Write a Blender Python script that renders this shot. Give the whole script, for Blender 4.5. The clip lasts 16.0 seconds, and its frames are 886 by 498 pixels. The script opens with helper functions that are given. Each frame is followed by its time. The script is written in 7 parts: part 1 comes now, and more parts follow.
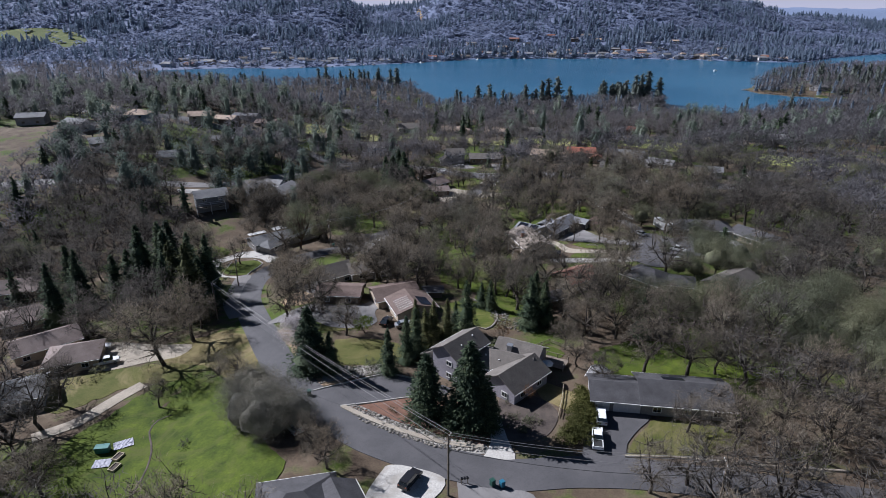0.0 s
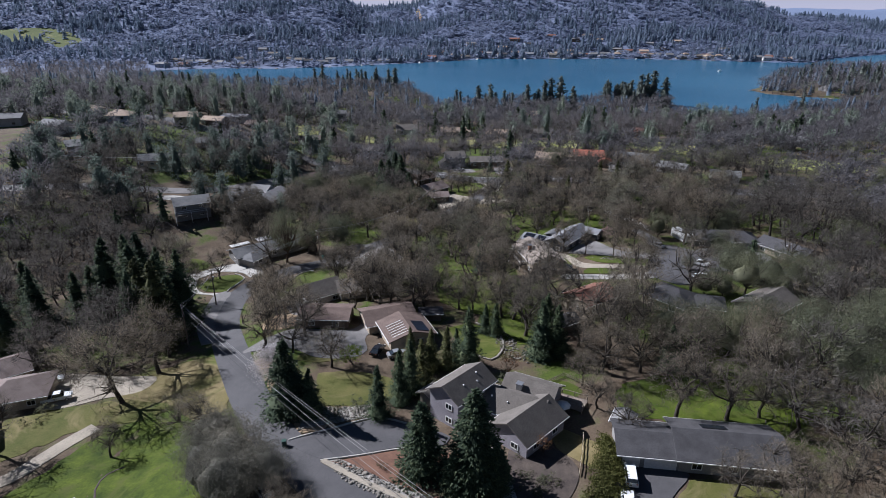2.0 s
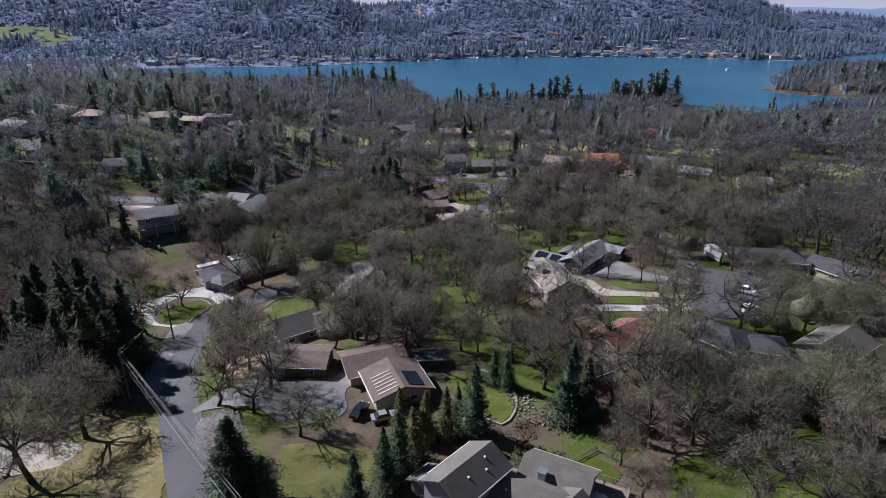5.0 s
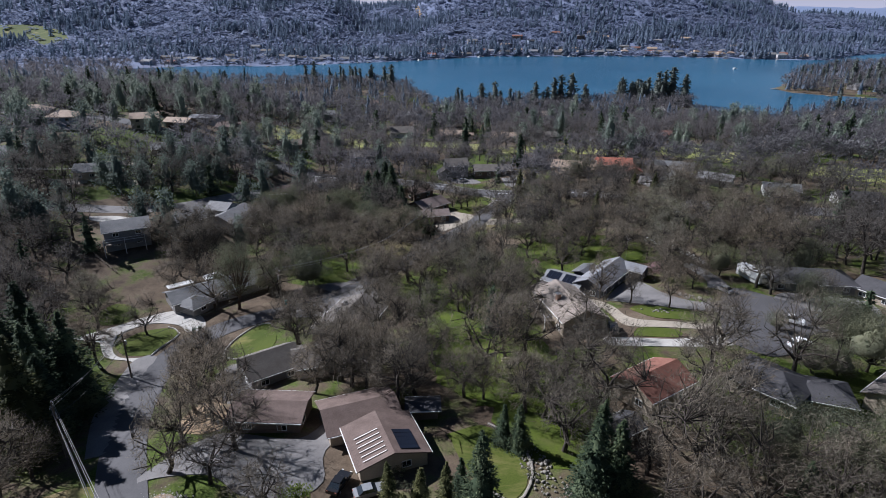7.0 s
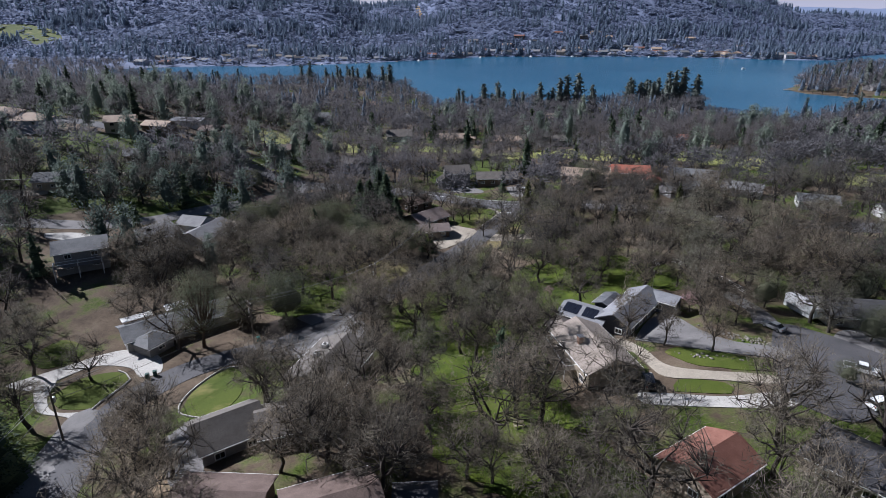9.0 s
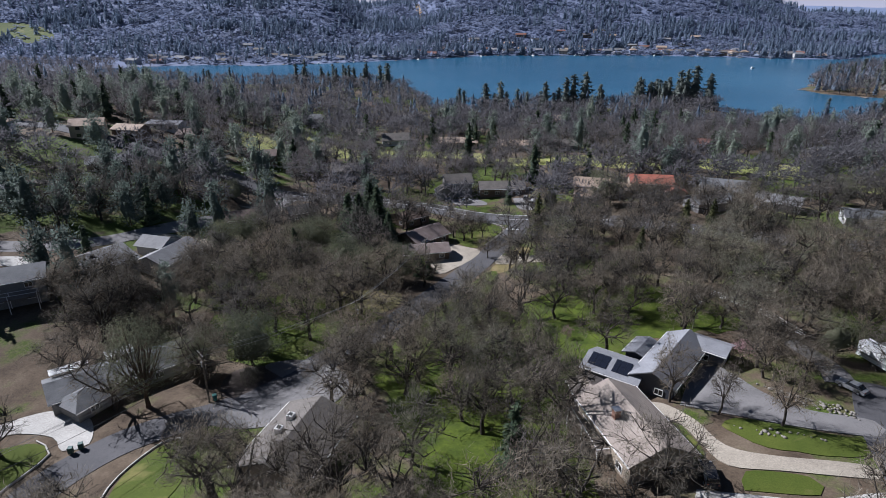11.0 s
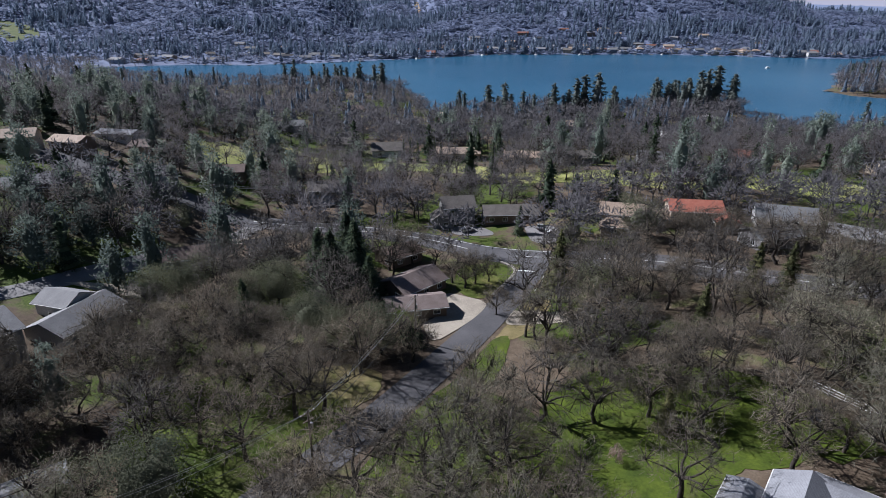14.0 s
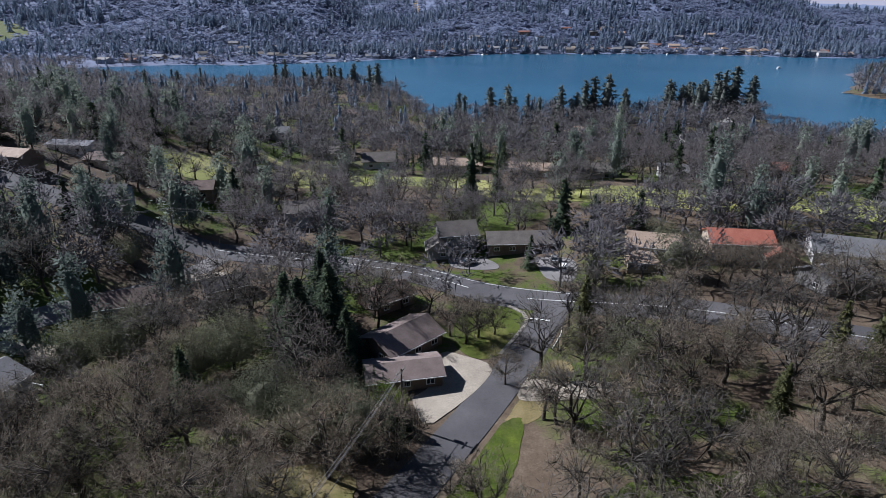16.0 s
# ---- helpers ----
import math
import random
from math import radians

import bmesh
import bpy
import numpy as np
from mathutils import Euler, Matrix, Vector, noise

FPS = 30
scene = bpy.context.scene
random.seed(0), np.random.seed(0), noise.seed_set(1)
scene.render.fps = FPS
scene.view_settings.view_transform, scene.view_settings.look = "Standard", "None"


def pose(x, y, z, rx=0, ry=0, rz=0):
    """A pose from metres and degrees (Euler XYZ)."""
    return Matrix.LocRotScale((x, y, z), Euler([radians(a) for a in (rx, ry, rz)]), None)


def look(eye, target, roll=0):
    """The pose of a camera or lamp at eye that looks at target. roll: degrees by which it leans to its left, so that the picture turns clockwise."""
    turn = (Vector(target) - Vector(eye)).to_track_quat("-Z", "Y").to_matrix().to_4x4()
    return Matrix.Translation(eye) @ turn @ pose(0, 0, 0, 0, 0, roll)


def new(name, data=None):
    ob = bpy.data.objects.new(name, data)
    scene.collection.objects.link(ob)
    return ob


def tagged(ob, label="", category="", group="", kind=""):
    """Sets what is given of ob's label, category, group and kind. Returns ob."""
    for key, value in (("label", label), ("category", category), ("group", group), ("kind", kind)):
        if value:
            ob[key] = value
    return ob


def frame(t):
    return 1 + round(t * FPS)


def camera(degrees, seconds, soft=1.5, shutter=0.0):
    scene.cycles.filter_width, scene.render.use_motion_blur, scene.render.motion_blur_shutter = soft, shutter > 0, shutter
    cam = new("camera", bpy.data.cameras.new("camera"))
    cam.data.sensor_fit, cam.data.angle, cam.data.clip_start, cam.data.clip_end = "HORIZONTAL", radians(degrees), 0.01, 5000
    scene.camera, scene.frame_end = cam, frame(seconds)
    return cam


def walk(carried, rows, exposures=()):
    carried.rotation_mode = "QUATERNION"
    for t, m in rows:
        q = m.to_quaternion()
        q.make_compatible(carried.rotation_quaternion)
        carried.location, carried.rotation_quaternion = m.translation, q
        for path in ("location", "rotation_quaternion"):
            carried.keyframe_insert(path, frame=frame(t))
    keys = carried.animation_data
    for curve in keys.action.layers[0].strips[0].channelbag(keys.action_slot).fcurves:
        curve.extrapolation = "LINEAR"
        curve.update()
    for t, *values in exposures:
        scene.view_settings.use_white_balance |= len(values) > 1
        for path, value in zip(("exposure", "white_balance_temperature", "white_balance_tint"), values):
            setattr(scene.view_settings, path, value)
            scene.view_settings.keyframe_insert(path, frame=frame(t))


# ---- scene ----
cam = camera(73.7, 16.0, soft=0.75)
ROWS = [  # seconds, x, y, z, tilt, turn
    (0.0, -0.0, -0.0, 78.3, 68.297, 0.008),
    (0.5, 0.02, 4.41, 77.57, 68.325, 0.003),
    (1.0, 0.05, 8.85, 76.85, 68.367, -0.004),
    (1.5, 0.08, 13.28, 76.14, 68.392, -0.027),
    (2.0, 0.11, 17.74, 75.45, 68.393, -0.043),
    (2.5, 0.14, 22.14, 74.77, 68.387, -0.069),
    (3.0, 0.18, 26.52, 74.12, 68.398, -0.085),
    (3.5, 0.22, 30.89, 73.48, 68.367, -0.078),
    (4.0, 0.26, 35.28, 72.85, 68.354, -0.084),
    (6.5, 0.52, 58.44, 69.78, 68.346, -0.025),
    (7.0, 0.59, 63.74, 69.13, 68.346, -0.002),
    (7.5, 0.67, 69.15, 68.49, 68.372, 0.011),
    (8.0, 0.75, 74.69, 67.86, 68.386, 0.028),
    (8.5, 0.84, 80.37, 67.24, 68.402, 0.045),
    (9.0, 0.93, 86.21, 66.62, 68.417, 0.064),
    (11.5, 1.52, 117.47, 63.74, 68.342, 0.106),
    (12.0, 1.66, 124.04, 63.23, 68.328, 0.09),
    (12.5, 1.8, 130.63, 62.75, 68.325, 0.076),
    (13.0, 1.96, 137.34, 62.29, 68.319, 0.071),
    (13.5, 2.12, 144.17, 61.86, 68.31, 0.077),
    (14.0, 2.3, 151.23, 61.45, 68.302, 0.1),
    (14.5, 2.48, 158.42, 61.07, 68.295, 0.105),
    (15.0, 2.67, 165.61, 60.73, 68.296, 0.086),
    (15.5, 2.87, 172.69, 60.44, 68.258, 0.069),
    (16.0, 3.08, 180.0, 60.17, 68.242, 0.08),
]
walk(cam, [(t, pose(x, y, z, tilt, 0, turn)) for t, x, y, z, tilt, turn in ROWS],
     [(0.0, 0.8, 5650, 14), (16.0, 0.8, 5650, 14)])

# ---- sky, sun ----
SUN_AZ, SUN_EL = radians(152), radians(37)          # the sun stands over the lake's near left
sun_way = Vector((math.cos(SUN_AZ) * math.cos(SUN_EL), math.sin(SUN_AZ) * math.cos(SUN_EL), math.sin(SUN_EL)))
sun = new("sun", bpy.data.lights.new("sun", "SUN"))
sun.data.energy, sun.data.angle, sun.data.color = 5.0, radians(0.55), (1.0, 0.965, 0.92)
sun.matrix_world = look((-200, 300, 400), Vector((-200, 300, 400)) - sun_way)
world = bpy.data.worlds.new("sky")
scene.world = world
world.use_nodes = True
wn, wl = world.node_tree.nodes, world.node_tree.links
sky = wn.new("ShaderNodeTexSky")
sky.sky_type, sky.sun_disc = "NISHITA", False
sky.sun_elevation, sky.sun_rotation = SUN_EL, radians(90) - SUN_AZ
sky.air_density, sky.dust_density, sky.ozone_density = 1.0, 0.0, 3.0
# pale haze along the horizon
w_geo, w_sep, w_low, w_mix = wn.new("ShaderNodeTexCoord"), wn.new("ShaderNodeSeparateXYZ"), wn.new("ShaderNodeMapRange"), wn.new("ShaderNodeMix")
wl.new(w_geo.outputs["Generated"], w_sep.inputs[0])
wl.new(w_sep.outputs["Z"], w_low.inputs["Value"])
w_low.inputs["From Min"].default_value, w_low.inputs["From Max"].default_value = 0.0, 0.12
w_low.inputs["To Min"].default_value, w_low.inputs["To Max"].default_value = 0.85, 0.0
w_mix.data_type = "RGBA"
wl.new(w_low.outputs["Result"], w_mix.inputs[0])
wl.new(sky.outputs["Color"], w_mix.inputs[6])
w_mix.inputs[7].default_value = (14.0, 13.6, 16.5, 1)
wl.new(w_mix.outputs[2], wn["Background"].inputs["Color"])
wn["Background"].inputs["Strength"].default_value = 0.0235


# ---- materials ----
def nodes_of(name):
    m = bpy.data.materials.new(name)
    m.use_nodes = True
    t = m.node_tree
    return m, t.nodes, t.links, t.nodes["Principled BSDF"]


def ramp(n, stops):
    r = n.new("ShaderNodeValToRGB")
    els = r.color_ramp.elements
    while len(els) < len(stops):
        els.new(0.5)
    for e, (p, c) in zip(els, stops):
        e.position, e.color = p, (*c, 1)
    return r


def noise_at(n, l, scale, detail=4, rough=0.6, warp=0.0):
    pos = n.new("ShaderNodeNewGeometry")
    t = n.new("ShaderNodeTexNoise")
    t.inputs["Scale"].default_value, t.inputs["Detail"].default_value = scale, detail
    t.inputs["Roughness"].default_value, t.inputs["Distortion"].default_value = rough, warp
    l.new(pos.outputs["Position"], t.inputs["Vector"])
    return t


def mixed(n, l, fac, a, b, how="MIX"):
    m = n.new("ShaderNodeMix")
    m.data_type, m.blend_type = "RGBA", how
    for sock, v in ((m.inputs[0], fac), (m.inputs[6], a), (m.inputs[7], b)):
        if isinstance(v, (int, float)):
            sock.default_value = v
        elif isinstance(v, tuple):
            sock.default_value = (*v, 1)
        else:
            l.new(v, sock)
    return m.outputs[2]


def bumped(n, l, bsdf, height, strength, dist=0.05):
    b = n.new("ShaderNodeBump")
    b.inputs["Strength"].default_value, b.inputs["Distance"].default_value = strength, dist
    l.new(height, b.inputs["Height"])
    l.new(b.outputs["Normal"], bsdf.inputs["Normal"])


def surface(name, a, b, big=0.4, fine=6.0, rough=0.85, bump=0.3, metal=0.0, stain=None, vary=0.0):
    """Two colours mixed by coarse and fine noise, with fine relief."""
    m, n, l, bs = nodes_of(name)
    c1, c2 = noise_at(n, l, big, 5), noise_at(n, l, fine, 4)
    r1 = ramp(n, [(0.3, a), (0.7, b)])
    l.new(c1.outputs["Fac"], r1.inputs["Fac"])
    grain = ramp(n, [(0.25, (0.72, 0.72, 0.72)), (0.75, (1.2, 1.2, 1.2))])
    l.new(c2.outputs["Fac"], grain.inputs["Fac"])
    col = mixed(n, l, 1.0, r1.outputs["Color"], grain.outputs["Color"], "MULTIPLY")
    if stain:
        s = noise_at(n, l, big * 0.35, 6, 0.7, 1.0)
        sr = ramp(n, [(0.52, (0, 0, 0)), (0.66, (1, 1, 1))])
        l.new(s.outputs["Fac"], sr.inputs["Fac"])
        col = mixed(n, l, sr.outputs["Color"], col, stain)
    if vary:
        info = n.new("ShaderNodeObjectInfo")
        vr = ramp(n, [(0.0, (1 - vary,) * 3), (1.0, (1 + vary,) * 3)])
        l.new(info.outputs["Random"], vr.inputs["Fac"])
        col = mixed(n, l, 1.0, col, vr.outputs["Color"], "MULTIPLY")
    l.new(col, bs.inputs["Base Color"])
    bs.inputs["Roughness"].default_value, bs.inputs["Metallic"].default_value = rough, metal
    bs.inputs["Specular IOR Level"].default_value = 0.2
    bumped(n, l, bs, c2.outputs["Fac"], bump)
    return m


def leafy(name, stops, rough=0.75, clump=0.1, through_light=0.35):
    """Leaves, needles or twigs: every island and every tree a little different."""
    m, n, l, bs = nodes_of(name)
    geo, info = n.new("ShaderNodeNewGeometry"), n.new("ShaderNodeObjectInfo")
    r = ramp(n, stops)
    l.new(geo.outputs["Random Per Island"], r.inputs["Fac"])
    tint = ramp(n, [(0.15, (0.6, 0.62, 0.64)), (0.5, (1.0, 1.0, 1.0)), (0.85, (1.32, 1.24, 1.14))])
    c = noise_at(n, l, clump, 3)
    add = n.new("ShaderNodeMath")
    add.operation = "MULTIPLY_ADD"
    l.new(info.outputs["Random"], add.inputs[0])
    add.inputs[1].default_value = 0.45
    l.new(c.outputs["Fac"], add.inputs[2])
    sub = n.new("ShaderNodeMath")
    sub.operation = "SUBTRACT"
    l.new(add.outputs[0], sub.inputs[0])
    sub.inputs[1].default_value = 0.22
    l.new(sub.outputs[0], tint.inputs["Fac"])
    col = mixed(n, l, 1.0, r.outputs["Color"], tint.outputs["Color"], "MULTIPLY")
    l.new(col, bs.inputs["Base Color"])
    bs.inputs["Roughness"].default_value = rough
    bs.inputs["Specular IOR Level"].default_value = 0.15
    # thin leaves and sprays let part of the light through
    thin, both = n.new("ShaderNodeBsdfTranslucent"), n.new("ShaderNodeMixShader")
    l.new(col, thin.inputs["Color"])
    both.inputs[0].default_value = through_light
    l.new(bs.outputs[0], both.inputs[1])
    l.new(thin.outputs[0], both.inputs[2])
    l.new(both.outputs[0], n["Material Output"].inputs["Surface"])
    return m


def land_material():
    m, n, l, bs = nodes_of("woodland_floor")
    wide, mid, fine = noise_at(n, l, 0.022, 4, 0.6, 0.4), noise_at(n, l, 0.16, 6, 0.65), noise_at(n, l, 3.0, 5, 0.7)
    litter = ramp(n, [(0.3, (0.058, 0.042, 0.029)), (0.5, (0.108, 0.08, 0.055)), (0.72, (0.168, 0.132, 0.094))])
    l.new(mid.outputs["Fac"], litter.inputs["Fac"])
    green = ramp(n, [(0.3, (0.04, 0.062, 0.01)), (0.7, (0.085, 0.11, 0.02))])
    l.new(fine.outputs["Fac"], green.inputs["Fac"])
    both = n.new("ShaderNodeMath")
    both.operation = "MULTIPLY_ADD"
    l.new(mid.outputs["Fac"], both.inputs[0])
    both.inputs[1].default_value = 0.55
    l.new(wide.outputs["Fac"], both.inputs[2])
    where = ramp(n, [(0.76, (0, 0, 0)), (0.86, (1, 1, 1))])
    l.new(both.outputs[0], where.inputs["Fac"])
    grain = ramp(n, [(0.3, (0.7, 0.7, 0.7)), (0.7, (1.2, 1.2, 1.2))])
    l.new(fine.outputs["Fac"], grain.inputs["Fac"])
    # past the lake: brush and leaf litter only, blue distance haze put into the colour
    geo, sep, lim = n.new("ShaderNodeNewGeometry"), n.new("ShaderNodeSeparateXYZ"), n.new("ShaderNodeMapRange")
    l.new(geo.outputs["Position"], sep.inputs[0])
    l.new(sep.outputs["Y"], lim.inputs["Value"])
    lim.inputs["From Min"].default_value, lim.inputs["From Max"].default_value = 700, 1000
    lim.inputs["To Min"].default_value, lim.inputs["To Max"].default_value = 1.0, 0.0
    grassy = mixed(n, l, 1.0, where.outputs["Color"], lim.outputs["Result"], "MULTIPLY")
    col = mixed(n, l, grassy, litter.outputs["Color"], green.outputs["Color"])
    hazed_brush = ramp(n, [(0.3, (0.13, 0.154, 0.228)), (0.7, (0.15, 0.172, 0.25))])
    l.new(mid.outputs["Fac"], hazed_brush.inputs["Fac"])
    col = mixed(n, l, lim.outputs["Result"], hazed_brush.outputs["Color"], col)
    # the farthest ridge blends to a bluer tone that stands in for haze
    ridge_haze = n.new("ShaderNodeMapRange")
    l.new(sep.outputs["Y"], ridge_haze.inputs["Value"])
    ridge_haze.inputs["From Min"].default_value, ridge_haze.inputs["From Max"].default_value = 2600, 3400
    col = mixed(n, l, ridge_haze.outputs["Result"], col, (0.17, 0.21, 0.31))
    l.new(mixed(n, l, 1.0, col, grain.outputs["Color"], "MULTIPLY"), bs.inputs["Base Color"])
    bs.inputs["Roughness"].default_value = 0.95
    bs.inputs["Specular IOR Level"].default_value = 0.15
    bumped(n, l, bs, fine.outputs["Fac"], 0.6, 0.12)
    return m


def water_material():
    m, n, l, bs = nodes_of("lake_water")
    deep = noise_at(n, l, 0.004, 3, 0.5, 0.6)
    r = ramp(n, [(0.35, (0.018, 0.08, 0.145)), (0.65, (0.032, 0.112, 0.19))])
    l.new(deep.outputs["Fac"], r.inputs["Fac"])
    l.new(r.outputs["Color"], bs.inputs["Base Color"])
    bs.inputs["Roughness"].default_value, bs.inputs["IOR"].default_value = 0.2, 1.33
    w = noise_at(n, l, 0.5, 4, 0.6)
    bumped(n, l, bs, w.outputs["Fac"], 0.5, 0.25)
    return m


def asphalt_material(name, dark, pale):
    m, n, l, bs = nodes_of(name)
    a, b, c = noise_at(n, l, 0.12, 5), noise_at(n, l, 9.0, 4), noise_at(n, l, 0.5, 6, 0.7, 1.5)
    r = ramp(n, [(0.3, dark), (0.7, pale)])
    l.new(a.outputs["Fac"], r.inputs["Fac"])
    g = ramp(n, [(0.3, (0.8, 0.8, 0.8)), (0.7, (1.18, 1.18, 1.18))])
    l.new(b.outputs["Fac"], g.inputs["Fac"])
    crack = ramp(n, [(0.485, (1, 1, 1)), (0.5, (0.7, 0.7, 0.7)), (0.515, (1, 1, 1))])
    l.new(c.outputs["Fac"], crack.inputs["Fac"])
    col = mixed(n, l, 1.0, r.outputs["Color"], g.outputs["Color"], "MULTIPLY")
    l.new(mixed(n, l, 1.0, col, crack.outputs["Color"], "MULTIPLY"), bs.inputs["Base Color"])
    bs.inputs["Roughness"].default_value = 0.9
    bumped(n, l, bs, b.outputs["Fac"], 0.25)
    return m


def roof_material(name, a, b, row=0.16):
    """Shingles or tiles: courses as fine relief and shade, blotchy with age."""
    m, n, l, bs = nodes_of(name)
    blot, fine = noise_at(n, l, 0.5, 5), noise_at(n, l, 7.0, 3)
    r = ramp(n, [(0.3, a), (0.7, b)])
    l.new(blot.outputs["Fac"], r.inputs["Fac"])
    g = ramp(n, [(0.3, (0.78, 0.78, 0.78)), (0.7, (1.2, 1.2, 1.2))])
    l.new(fine.outputs["Fac"], g.inputs["Fac"])
    uv = n.new("ShaderNodeUVMap")
    wave = n.new("ShaderNodeTexWave")
    wave.wave_profile, wave.bands_direction = "SAW", "Y"
    wave.inputs["Scale"].default_value = 0.314 / row
    wave.inputs["Distortion"].default_value = 0.4
    l.new(uv.outputs["UV"], wave.inputs["Vector"])
    wr = ramp(n, [(0.0, (0.82, 0.82, 0.82)), (0.4, (1.05, 1.05, 1.05))])
    l.new(wave.outputs["Fac"], wr.inputs["Fac"])
    col = mixed(n, l, 1.0, r.outputs["Color"], g.outputs["Color"], "MULTIPLY")
    l.new(mixed(n, l, 1.0, col, wr.outputs["Color"], "MULTIPLY"), bs.inputs["Base Color"])
    bs.inputs["Roughness"].default_value = 0.85
    bs.inputs["Specular IOR Level"].default_value = 0.25
    bumped(n, l, bs, wave.outputs["Fac"], 0.4, 0.03)
    return m


def plain(name, c, rough=0.5, metal=0.0, spec=0.5):
    m, n, l, bs = nodes_of(name)
    t = noise_at(n, l, 2.5, 4)
    r = ramp(n, [(0.3, tuple(v * 0.86 for v in c)), (0.7, c)])
    l.new(t.outputs["Fac"], r.inputs["Fac"])
    l.new(r.outputs["Color"], bs.inputs["Base Color"])
    bs.inputs["Roughness"].default_value, bs.inputs["Metallic"].default_value = rough, metal
    bs.inputs["Specular IOR Level"].default_value = spec
    return m


